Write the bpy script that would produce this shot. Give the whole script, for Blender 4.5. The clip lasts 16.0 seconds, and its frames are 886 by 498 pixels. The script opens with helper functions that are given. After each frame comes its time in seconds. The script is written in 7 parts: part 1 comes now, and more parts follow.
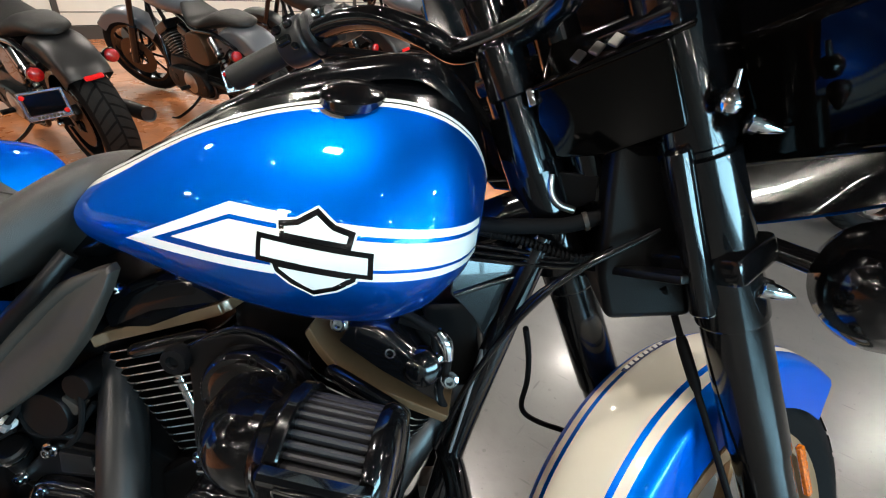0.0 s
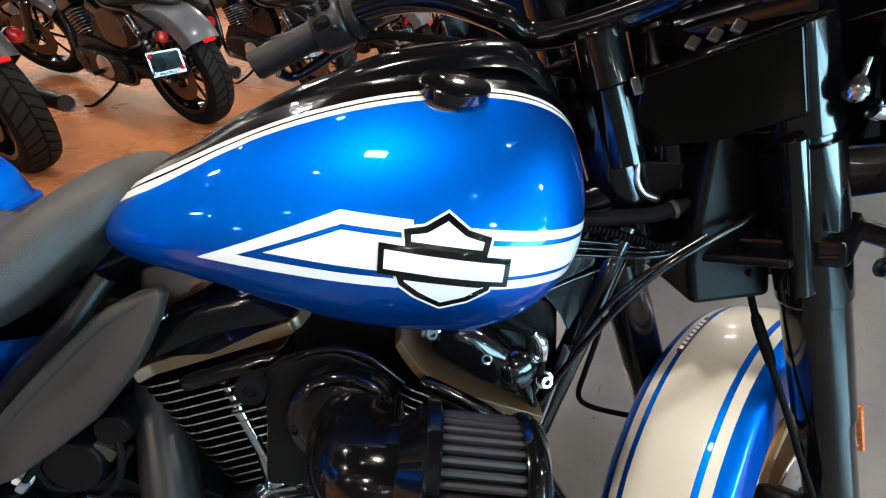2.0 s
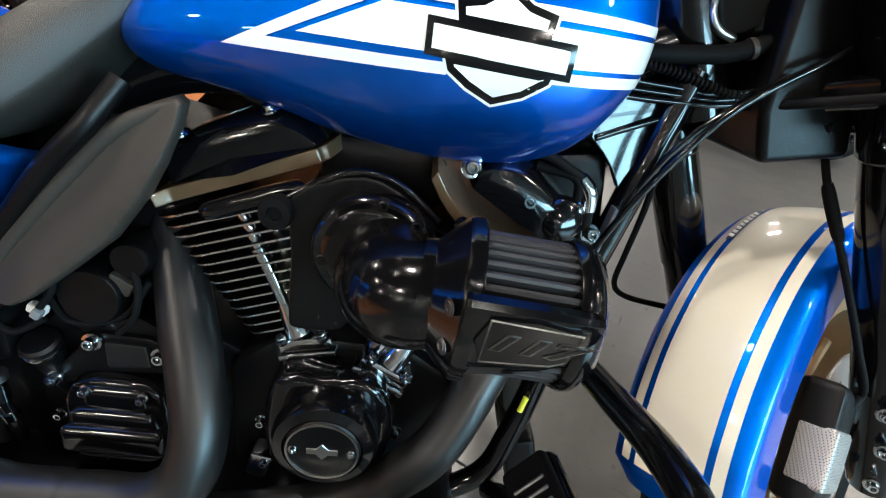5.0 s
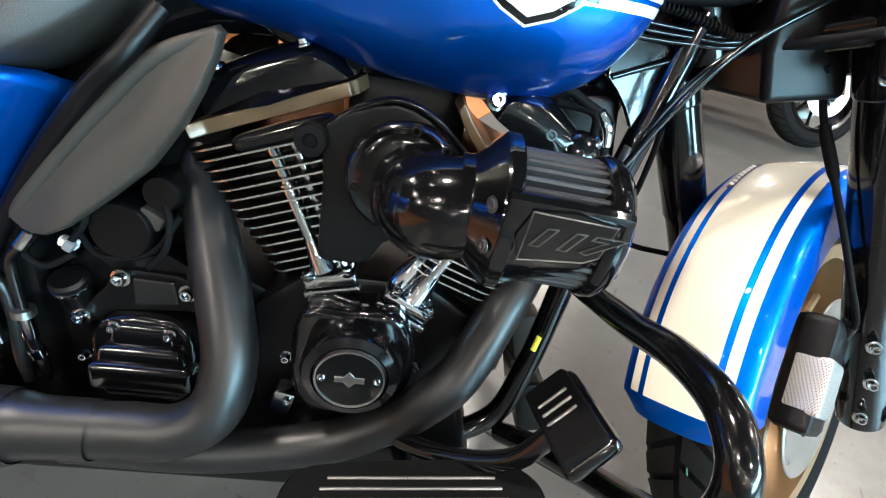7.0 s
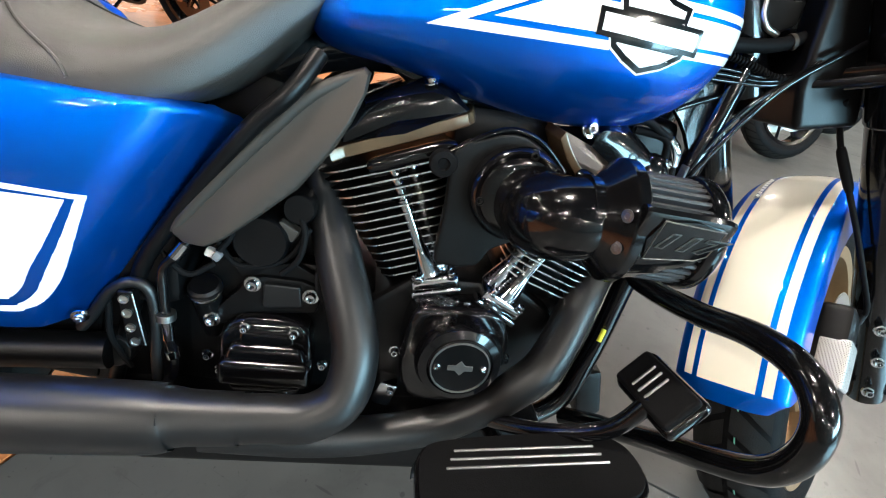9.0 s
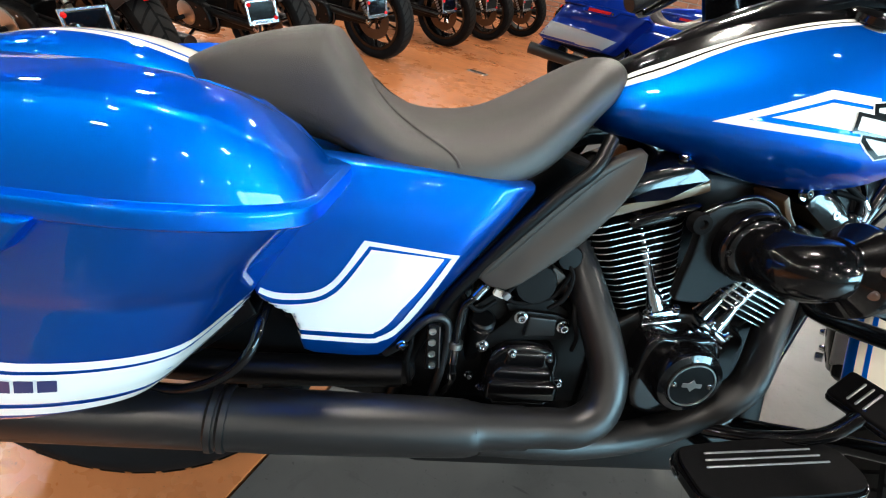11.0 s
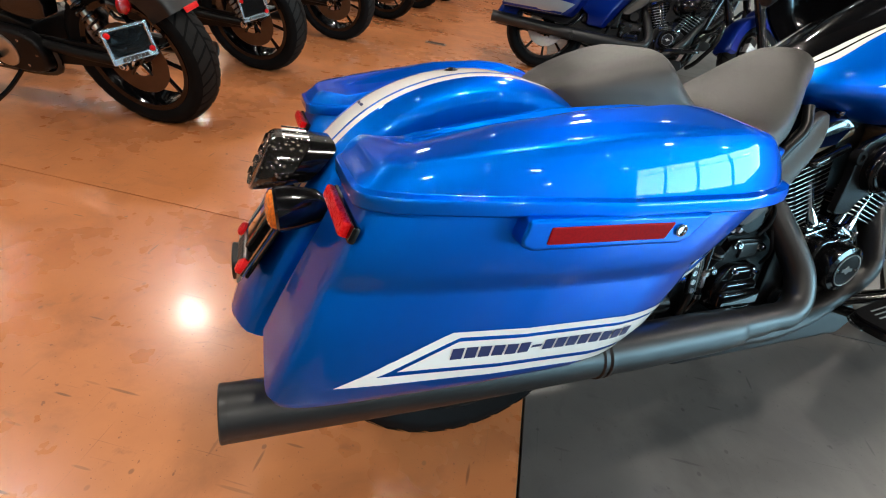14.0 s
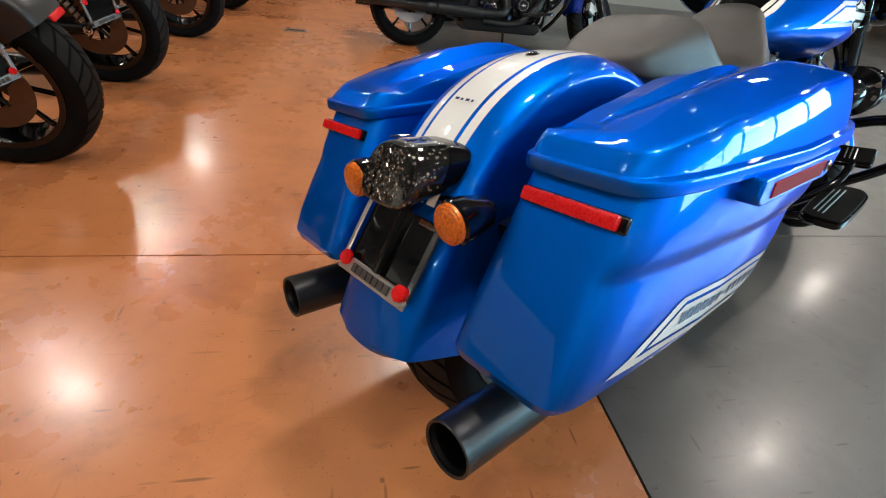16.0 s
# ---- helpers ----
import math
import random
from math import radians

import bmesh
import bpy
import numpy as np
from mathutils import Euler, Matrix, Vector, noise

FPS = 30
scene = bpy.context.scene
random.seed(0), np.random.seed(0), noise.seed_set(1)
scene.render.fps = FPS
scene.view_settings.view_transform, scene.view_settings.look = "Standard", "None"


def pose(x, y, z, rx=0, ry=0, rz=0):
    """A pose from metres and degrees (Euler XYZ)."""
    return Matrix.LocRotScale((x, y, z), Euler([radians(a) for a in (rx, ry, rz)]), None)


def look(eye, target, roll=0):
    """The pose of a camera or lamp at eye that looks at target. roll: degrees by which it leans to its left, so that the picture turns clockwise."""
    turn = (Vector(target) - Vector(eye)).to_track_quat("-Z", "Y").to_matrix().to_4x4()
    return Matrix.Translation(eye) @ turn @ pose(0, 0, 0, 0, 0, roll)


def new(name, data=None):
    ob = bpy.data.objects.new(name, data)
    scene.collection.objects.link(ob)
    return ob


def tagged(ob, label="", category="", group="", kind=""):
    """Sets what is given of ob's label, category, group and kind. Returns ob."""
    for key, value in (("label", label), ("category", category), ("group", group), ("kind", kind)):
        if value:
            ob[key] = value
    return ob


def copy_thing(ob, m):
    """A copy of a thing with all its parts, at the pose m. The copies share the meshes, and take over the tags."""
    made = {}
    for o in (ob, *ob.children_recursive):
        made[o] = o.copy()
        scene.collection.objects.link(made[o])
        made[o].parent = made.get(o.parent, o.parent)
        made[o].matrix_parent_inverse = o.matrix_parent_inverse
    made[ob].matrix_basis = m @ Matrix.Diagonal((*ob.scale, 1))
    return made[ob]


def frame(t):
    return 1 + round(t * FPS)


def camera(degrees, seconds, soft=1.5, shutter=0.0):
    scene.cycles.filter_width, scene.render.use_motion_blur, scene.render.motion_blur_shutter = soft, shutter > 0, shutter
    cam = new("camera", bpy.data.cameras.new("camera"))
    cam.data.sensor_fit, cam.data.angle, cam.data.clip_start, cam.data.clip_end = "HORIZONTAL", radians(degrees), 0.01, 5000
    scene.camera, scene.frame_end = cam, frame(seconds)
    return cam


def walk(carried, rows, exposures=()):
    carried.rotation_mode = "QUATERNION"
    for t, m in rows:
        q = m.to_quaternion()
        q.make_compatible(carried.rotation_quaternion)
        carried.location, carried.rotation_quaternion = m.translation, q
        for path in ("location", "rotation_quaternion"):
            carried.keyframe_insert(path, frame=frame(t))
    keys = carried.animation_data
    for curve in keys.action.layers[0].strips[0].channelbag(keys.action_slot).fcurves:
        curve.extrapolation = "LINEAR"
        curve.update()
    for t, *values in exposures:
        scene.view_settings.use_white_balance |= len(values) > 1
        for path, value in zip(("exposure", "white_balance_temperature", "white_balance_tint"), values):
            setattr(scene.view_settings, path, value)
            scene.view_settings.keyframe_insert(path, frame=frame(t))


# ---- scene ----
cam = camera(85.8, 16.0, 1.1)
PATH = [
    (0, (0.045, 0.277, 1.089), (-0.078, 2.004, 0.088), 5.6),
    (0.5, (-0.023, 0.293, 1.083), (-0.049, 2.024, 0.081), 6.1),
    (1, (-0.071, 0.311, 1.081), (-0.02, 2.028, 0.056), 6.7),
    (1.5, (-0.107, 0.314, 1.077), (0.021, 2.025, 0.049), 7.0),
    (2, (-0.139, 0.306, 1.072), (0.035, 2.009, 0.037), 7.2),
    (2.5, (-0.159, 0.297, 1.053), (0.038, 1.983, -0.004), 7.7),
    (3, (-0.164, 0.292, 1.03), (0.04, 1.962, -0.051), 8.2),
    (3.5, (-0.163, 0.284, 1.007), (0.014, 1.939, -0.102), 8.6),
    (4, (-0.162, 0.275, 0.98), (-0.005, 1.919, -0.148), 8.7),
    (4.2, (-0.16, 0.273, 0.971), (-0.01, 1.908, -0.171), 8.9),
    (6.3, (-0.141, 0.247, 0.886), (-0.005, 1.861, -0.286), 10.6),
    (6.5, (-0.149, 0.237, 0.885), (0.002, 1.853, -0.285), 10.6),
    (7, (-0.186, 0.207, 0.881), (0.008, 1.82, -0.285), 10.9),
    (7.5, (-0.227, 0.182, 0.886), (-0.004, 1.796, -0.274), 11.1),
    (8, (-0.261, 0.165, 0.894), (-0.005, 1.777, -0.262), 11.5),
    (8.2, (-0.276, 0.158, 0.897), (-0.008, 1.772, -0.253), 11.7),
    (10.3, (-0.595, 0.116, 0.931), (-0.26, 1.772, -0.14), 12.4),
    (10.5, (-0.643, 0.116, 0.948), (-0.31, 1.749, -0.157), 12.9),
    (11, (-0.776, 0.069, 0.96), (-0.466, 1.721, -0.124), 12.0),
    (11.5, (-0.909, 0.037, 0.966), (-0.597, 1.693, -0.111), 11.2),
    (12, (-1.026, 0.023, 0.974), (-0.696, 1.677, -0.1), 10.3),
    (12.5, (-1.145, 0.011, 0.993), (-0.759, 1.646, -0.093), 9.7),
    (13, (-1.263, 0.011, 0.999), (-0.798, 1.62, -0.093), 10.1),
    (13.5, (-1.386, 0.009, 0.993), (-0.817, 1.576, -0.112), 10.3),
    (13.6, (-1.405, 0.012, 0.989), (-0.819, 1.568, -0.122), 10.0),
    (14, (-1.512, 0.039, 0.982), (-0.851, 1.542, -0.16), 9.4),
    (14.5, (-1.632, 0.102, 0.972), (-0.905, 1.549, -0.202), 9.0),
    (15, (-1.74, 0.152, 0.95), (-0.9, 1.543, -0.216), 9.1),
    (15.2, (-1.769, 0.176, 0.965), (-0.909, 1.535, -0.223), 8.2),
    (15.5, (-1.833, 0.205, 0.946), (-0.867, 1.526, -0.204), 8.4),
    (16, (-1.886, 0.267, 0.94), (-0.748, 1.458, -0.195), 7.9),
]
walk(cam, [(t, look(eye, target, roll)) for t, eye, target, roll in PATH],
     [(0.0, 0.2), (4.0, 0.2), (6.5, 0.88), (7.5, 1.1), (8.0, 1.05), (10.5, 0.48), (11.5, 0.32), (13.5, 0.0), (15.0, -0.2), (16.0, -0.27)])
from mathutils.bvhtree import BVHTree

# ---- the room's own axes: u along the bike row's heading, v along the row ----
ROOM_TURN = -29.5
ROOM = pose(0, 0, 0, 0, 0, ROOM_TURN)
U0, U1, V0, V1, HIGH = -7.4, 9.0, -6.5, 8.4, 4.6
WIN = (-5.6, 1.6, 1.3, 3.5)

# ---- light ----
world = bpy.data.worlds.new("sky")
scene.world = world
world.use_nodes = True
sky = world.node_tree.nodes.new("ShaderNodeTexSky")
sky.sky_type, sky.sun_disc = "NISHITA", False
sky.sun_elevation, sky.sun_rotation = radians(40), radians(60)
world.node_tree.links.new(sky.outputs[0], world.node_tree.nodes["Background"].inputs[0])
world.node_tree.nodes["Background"].inputs[1].default_value = 0.12

LAMP_WATTS = 31.0
WINDOW_WATTS = 1250.0


def area_lamp(name, m, sx, sy, watts, colour, shape="RECTANGLE"):
    lamp = bpy.data.lights.new(name, "AREA")
    lamp.shape, lamp.size, lamp.size_y, lamp.energy, lamp.color = shape, sx, sy, watts, colour
    ob = new(name, lamp)
    ob.matrix_world = m
    return ob


# daylight through the glazed shop front
area_lamp("window_light", ROOM @ pose(U1 - 0.02, (WIN[0] + WIN[1]) / 2, (WIN[2] + WIN[3]) / 2, 0, 90, 0), WIN[3] - WIN[2] - 0.04, WIN[1] - WIN[0] - 0.04, WINDOW_WATTS, (0.40, 0.79, 1.0))


# ---- materials ----
def node(tree, kind, **values):
    n = tree.nodes.new(kind)
    for key, value in values.items():
        n.inputs[key].default_value = value
    return n


def material(name, colour, rough=0.5, metal=0.0, coat=0.0, vary=0.1, scale=20.0, bump=0.0, bump_scale=200.0,
             rough_vary=0.08, other=None, spec=0.5, piece=0.0, sheen=None):
    """A painted, cast or moulded surface with variation at two scales and a fine relief."""
    m = bpy.data.materials.new(name)
    m.use_nodes = True
    t = m.node_tree
    p = t.nodes["Principled BSDF"]
    link = t.links.new
    p.inputs["Metallic"].default_value = metal
    p.inputs["Coat Weight"].default_value = coat
    p.inputs["Coat Roughness"].default_value = 0.015
    p.inputs["Coat IOR"].default_value = 1.41
    p.inputs["Specular IOR Level"].default_value = spec
    if sheen:
        p.inputs["Specular Tint"].default_value = (*sheen, 1)
    place = node(t, "ShaderNodeTexCoord")
    big = node(t, "ShaderNodeTexNoise", Scale=scale, Detail=5.0, Roughness=0.6)
    fine = node(t, "ShaderNodeTexNoise", Scale=scale * 9, Detail=3.0)
    link(place.outputs["Object"], big.inputs["Vector"])
    link(place.outputs["Object"], fine.inputs["Vector"])
    both = node(t, "ShaderNodeMath")
    both.operation = "MULTIPLY_ADD"
    both.inputs[1].default_value = 0.35
    link(fine.outputs["Fac"], both.inputs[0])
    link(big.outputs["Fac"], both.inputs[2])
    ramp = node(t, "ShaderNodeMapRange")
    ramp.inputs["From Min"].default_value, ramp.inputs["From Max"].default_value = 0.35, 1.0
    link(both.outputs[0], ramp.inputs["Value"])
    mix = node(t, "ShaderNodeMix")
    mix.data_type = "RGBA"
    dark = other or tuple(c * (1 - vary) for c in colour)
    mix.inputs["A"].default_value, mix.inputs["B"].default_value = (*dark, 1), (*[min(1, c * (1 + vary * 0.5)) for c in colour], 1)
    link(ramp.outputs[0], mix.inputs["Factor"])
    tint = mix.outputs["Result"]
    if piece:
        info = node(t, "ShaderNodeObjectInfo")
        shift = node(t, "ShaderNodeMapRange")
        shift.inputs["To Min"].default_value, shift.inputs["To Max"].default_value = 1 - piece, 1 + piece
        link(info.outputs["Random"], shift.inputs["Value"])
        hsv = node(t, "ShaderNodeHueSaturation")
        link(tint, hsv.inputs["Color"])
        link(shift.outputs[0], hsv.inputs["Value"])
        tint = hsv.outputs[0]
    link(tint, p.inputs["Base Color"])
    gloss = node(t, "ShaderNodeMapRange")
    gloss.inputs["To Min"].default_value = max(0.01, rough - rough_vary)
    gloss.inputs["To Max"].default_value = min(1, rough + rough_vary)
    link(both.outputs[0], gloss.inputs["Value"])
    link(gloss.outputs[0], p.inputs["Roughness"])
    if bump:
        grain = node(t, "ShaderNodeTexNoise", Scale=bump_scale, Detail=3.0)
        link(place.outputs["Object"], grain.inputs["Vector"])
        relief = node(t, "ShaderNodeBump", Strength=bump, Distance=0.002)
        link(grain.outputs["Fac"], relief.inputs["Height"])
        link(relief.outputs[0], p.inputs["Normal"])
    return m


BLUE = material("blue_metallic_paint", (0.0, 0.135, 0.66), 0.47, 1.0, 1.0, 0.08, 900, rough_vary=0.05, spec=0.1, sheen=(0.03, 0.25, 0.85))
BLUE.node_tree.nodes["Principled BSDF"].inputs["Coat IOR"].default_value = 1.33
DEEP_BLUE = material("deep_blue_paint", (0.0006, 0.010, 0.13), 0.4, 0.5, 1.0, 0.10, 900, rough_vary=0.05, sheen=(0.05, 0.2, 0.9))
WHITE = material("white_paint", (0.80, 0.80, 0.78), 0.35, 0.0, 1.0, 0.03, 6)
CREAM = material("cream_white_paint", (0.80, 0.75, 0.62), 0.35, 0.0, 1.0, 0.03, 6)
BLACK = material("gloss_black_paint", (0.0025, 0.0025, 0.003), 0.12, 0.0, 0.5, 0.2, 8, spec=0.3)
DEEP_BLACK = material("deep_black_moulding", (0.0012, 0.0011, 0.0010), 0.05, 0.0, 0.0, 0.2, 8, rough_vary=0.03, spec=0.16)
NAVY = material("navy_lettering", (0.008, 0.02, 0.10), 0.35, 0.0, 1.0, 0.05, 8)
SATIN = material("satin_black_coating", (0.006, 0.006, 0.0065), 0.36, 0.0, 0.0, 0.2, 14, 0.05, 600)
CAST = material("black_cast_metal", (0.0022, 0.0022, 0.0025), 0.34, 0.0, 0.0, 0.3, 18, 0.10, 700, spec=0.22)
PLASTIC = material("black_textured_plastic", (0.034, 0.028, 0.0235), 0.46, 0.0, 0.0, 0.12, 20, 0.18, 1500, spec=0.35)
LEATHER = material("black_seat_vinyl", (0.025, 0.022, 0.0195), 0.40, 0.0, 0.0, 0.15, 9, 0.35, 1100, spec=0.65)
DARK_SEAT = material("dark_seat_vinyl", (0.013, 0.012, 0.011), 0.46, 0.0, 0.0, 0.2, 9, 0.35, 900, spec=0.3)
RUBBER = material("black_rubber", (0.006, 0.006, 0.0065), 0.58, 0.0, 0.0, 0.3, 16, 0.2, 500, spec=0.05)
CHROME = material("chrome", (0.62, 0.63, 0.65), 0.08, 1.0, 0.0, 0.04, 12, rough_vary=0.03)
STEEL = material("brushed_steel", (0.58, 0.57, 0.55), 0.28, 1.0, 0.0, 0.15, 40, 0.05, 900)
FIN = material("machined_fin_edge", (0.66, 0.65, 0.64), 0.25, 1.0, 0.0, 0.1, 60)
DULL = material("etched_metal", (0.24, 0.225, 0.21), 0.3, 1.0, 0.0, 0.1, 60)
MESH = material("perforated_silver", (0.52, 0.51, 0.49), 0.4, 0.8, 0.0, 0.1, 30)
_t = MESH.node_tree
_v = node(_t, "ShaderNodeTexVoronoi", Scale=430.0, Randomness=0.0)
_c = node(_t, "ShaderNodeTexCoord")
_t.links.new(_c.outputs["Object"], _v.inputs["Vector"])
_r = node(_t, "ShaderNodeMapRange")
_r.inputs["From Min"].default_value, _r.inputs["From Max"].default_value = 0.26, 0.40
_t.links.new(_v.outputs["Distance"], _r.inputs["Value"])
_m = node(_t, "ShaderNodeMix")
_m.data_type = "RGBA"
_m.inputs["A"].default_value = (0.02, 0.02, 0.02, 1)
_t.links.new(_r.outputs[0], _m.inputs["Factor"])
_t.links.new(_t.nodes["Principled BSDF"].inputs["Base Color"].links[0].from_socket, _m.inputs["B"])
_t.links.new(_m.outputs["Result"], _t.nodes["Principled BSDF"].inputs["Base Color"])
ROCKER = material("bronze_coating", (0.13, 0.08, 0.042), 0.30, 0.3, 0.3, 0.15, 20)
BRONZE = material("bronze_wheel_paint", (0.30, 0.19, 0.10), 0.35, 0.6, 0.3, 0.15, 20)
DISC_BRONZE = material("bronze_disc_coating", (0.10, 0.055, 0.03), 0.38, 0.6, 0.0, 0.2, 30)
GREY_PAINT = material("grey_paint", (0.11, 0.115, 0.125), 0.3, 0.2, 1.0, 0.08, 300)
SILVER = material("silver_grey_paint", (0.22, 0.225, 0.24), 0.35, 0.3, 0.8, 0.05, 300)
RED = material("red_reflector", (0.70, 0.006, 0.008), 0.25, 0.0, 0.2, 0.2, 350, 0.08, 900, spec=0.25)
# reflector red darkened in colour, standing for light thrown back away from the viewer
DIMMED_RED = material("dimmed_red_reflector", (0.30, 0.003, 0.005), 0.5, 0.0, 0.0, 0.3, 350, 0.08, 900, spec=0.1)
LED = material("smoked_reflector_cup", (0.11, 0.095, 0.075), 0.16, 0.9, 0.6, 0.5, 160, 0.3, 300)
AMBER = material("amber_lens", (0.85, 0.20, 0.004), 0.10, 0.0, 1.0, 0.3, 240, 0.9, 260, other=(0.20, 0.028, 0.001))
LAMP_RED = material("red_lamp_lens", (0.42, 0.004, 0.007), 0.08, 0.0, 1.0, 0.3, 70, 0.5, 110, other=(0.12, 0.001, 0.002))
PLATE_RIM = material("bright_plate_frame", (0.62, 0.62, 0.64), 0.22, 1.0, 0.0, 0.06, 60)
# tread rubber lightened against RUBBER, so that the grooves look shaded
TREAD = material("lightened_tread_rubber", (0.013, 0.0128, 0.0125), 0.62, 0.0, 0.0, 0.3, 30, 0.25, 500, spec=0.12)
SMOKE = material("smoked_lens", (0.012, 0.011, 0.010), 0.06, 0.0, 1.0, 0.6, 60, 0.5, 90)
_t = SMOKE.node_tree
_v = node(_t, "ShaderNodeTexVoronoi", Scale=120.0)
_c = node(_t, "ShaderNodeTexCoord")
_t.links.new(_c.outputs["Object"], _v.inputs["Vector"])
_r = node(_t, "ShaderNodeMapRange")
_r.inputs["From Min"].default_value, _r.inputs["From Max"].default_value, _r.inputs["To Max"].default_value = 0.34, 0.10, 0.5
_t.links.new(_v.outputs["Distance"], _r.inputs["Value"])
_m = node(_t, "ShaderNodeMix")
_m.data_type = "RGBA"
_m.inputs["B"].default_value = (0.30, 0.27, 0.22, 1)
_t.links.new(_r.outputs[0], _m.inputs["Factor"])
_t.links.new(_t.nodes["Principled BSDF"].inputs["Base Color"].links[0].from_socket, _m.inputs["A"])
_t.links.new(_m.outputs["Result"], _t.nodes["Principled BSDF"].inputs["Base Color"])
PLEAT = material("filter_cloth", (0.020, 0.020, 0.023), 0.45, 0.0, 0.0, 0.2, 90, 0.3, 900)
YELLOW = material("yellow_paint_mark", (0.75, 0.72, 0.05), 0.5, 0.0, 0.0, 0.1, 40)
GREEN = material("green_tyre_line", (0.10, 0.35, 0.25), 0.7, 0.0, 0.0, 0.1, 40)
WALL_PAINT = material("warm_wall_paint", (0.10, 0.085, 0.07), 0.7, 0.0, 0.0, 0.06, 2.0, 0.05, 120)
SLAT = material("white_slatwall", (0.74, 0.70, 0.62), 0.45, 0.0, 0.0, 0.04, 3.0)
DARK_TRIM = material("dark_trim", (0.05, 0.045, 0.04), 0.5, 0.0, 0.0, 0.1, 10)
CEILING = material("dark_ceiling_paint", (0.025, 0.023, 0.02), 0.8, 0.0, 0.0, 0.1, 1.5)
BRICK = material("red_brick", (0.32, 0.13, 0.07), 0.8, 0.0, 0.0, 0.25, 25, 0.4, 150, piece=0.3)
MORTAR = material("mortar", (0.36, 0.33, 0.29), 0.9, 0.0, 0.0, 0.1, 30, 0.3, 200)


def concrete(name, colour, other, stain, rough, seal, seal_rough):
    """Polished stained concrete: clouds, blotches, dark flecks and worn gloss."""
    mt = material(name, colour, rough, 0.0, seal, 0.2, 1.3, 0.03, 38, 0.10, other)
    t = mt.node_tree
    p = t.nodes["Principled BSDF"]
    p.inputs["Coat Roughness"].default_value = seal_rough
    p.inputs["Specular IOR Level"].default_value = 0.75
    base = p.inputs["Base Color"].links[0].from_socket
    place = node(t, "ShaderNodeTexCoord")
    for scale, lo, hi, amount, detail in ((3.2, 0.50, 0.72, 0.55, 8.0), (14.0, 0.61, 0.74, 0.45, 6.0), (60.0, 0.69, 0.74, 0.75, 2.0), (170.0, 0.72, 0.76, 0.7, 1.0)):
        n = node(t, "ShaderNodeTexNoise", Scale=scale, Detail=detail, Roughness=0.65, Distortion=0.4)
        t.links.new(place.outputs["Object"], n.inputs["Vector"])
        ramp = node(t, "ShaderNodeMapRange")
        ramp.inputs["From Min"].default_value, ramp.inputs["From Max"].default_value, ramp.inputs["To Max"].default_value = lo, hi, amount
        t.links.new(n.outputs["Fac"], ramp.inputs["Value"])
        mix = node(t, "ShaderNodeMix")
        mix.data_type = "RGBA"
        mix.inputs["B"].default_value = (*stain, 1)
        t.links.new(ramp.outputs[0], mix.inputs["Factor"])
        t.links.new(base, mix.inputs["A"])
        base = mix.outputs["Result"]
    # fine scratches: noise stretched along two headings
    for turn, span in ((0.5, (4.0, 160.0, 1.0)), (2.1, (170.0, 3.0, 1.0))):
        where = node(t, "ShaderNodeMapping")
        where.inputs["Scale"].default_value = span
        where.inputs["Rotation"].default_value = (0, 0, turn)
        t.links.new(place.outputs["Object"], where.inputs["Vector"])
        n = node(t, "ShaderNodeTexNoise", Scale=1.0, Detail=2.0, Roughness=0.5)
        t.links.new(where.outputs[0], n.inputs["Vector"])
        ramp = node(t, "ShaderNodeMapRange")
        ramp.inputs["From Min"].default_value, ramp.inputs["From Max"].default_value, ramp.inputs["To Max"].default_value = 0.70, 0.78, 0.6
        t.links.new(n.outputs["Fac"], ramp.inputs["Value"])
        mix = node(t, "ShaderNodeMix")
        mix.data_type = "RGBA"
        mix.inputs["B"].default_value = (*stain, 1)
        t.links.new(ramp.outputs[0], mix.inputs["Factor"])
        t.links.new(base, mix.inputs["A"])
        base = mix.outputs["Result"]
    # short scuffs: stretched cells, a few of them dark
    for turn, span, thin in ((0.35, (2.2, 26.0, 1.0), 0.10), (1.15, (24.0, 3.1, 1.0), 0.09), (2.6, (5.5, 40.0, 1.0), 0.13), (0.9, (17.0, 14.0, 1.0), 0.10)):
        where = node(t, "ShaderNodeMapping")
        where.inputs["Scale"].default_value = span
        where.inputs["Rotation"].default_value = (0, 0, turn)
        t.links.new(place.outputs["Object"], where.inputs["Vector"])
        cell = node(t, "ShaderNodeTexVoronoi", Scale=1.0)
        cell.voronoi_dimensions = "2D"
        t.links.new(where.outputs[0], cell.inputs["Vector"])
        near = node(t, "ShaderNodeMapRange")
        near.inputs["From Min"].default_value, near.inputs["From Max"].default_value = thin, thin * 0.6
        t.links.new(cell.outputs["Distance"], near.inputs["Value"])
        split = node(t, "ShaderNodeSeparateColor")
        t.links.new(cell.outputs["Color"], split.inputs[0])
        few = node(t, "ShaderNodeMapRange")
        few.inputs["From Min"].default_value, few.inputs["From Max"].default_value, few.inputs["To Max"].default_value = 0.89, 1.0, 0.7
        t.links.new(split.outputs[0], few.inputs["Value"])
        both = node(t, "ShaderNodeMath")
        both.operation = "MULTIPLY"
        t.links.new(near.outputs[0], both.inputs[0])
        t.links.new(few.outputs[0], both.inputs[1])
        mix = node(t, "ShaderNodeMix")
        mix.data_type = "RGBA"
        mix.inputs["B"].default_value = (*[c * 0.35 for c in stain], 1)
        t.links.new(both.outputs[0], mix.inputs["Factor"])
        t.links.new(base, mix.inputs["A"])
        base = mix.outputs["Result"]
    t.links.new(base, p.inputs["Base Color"])
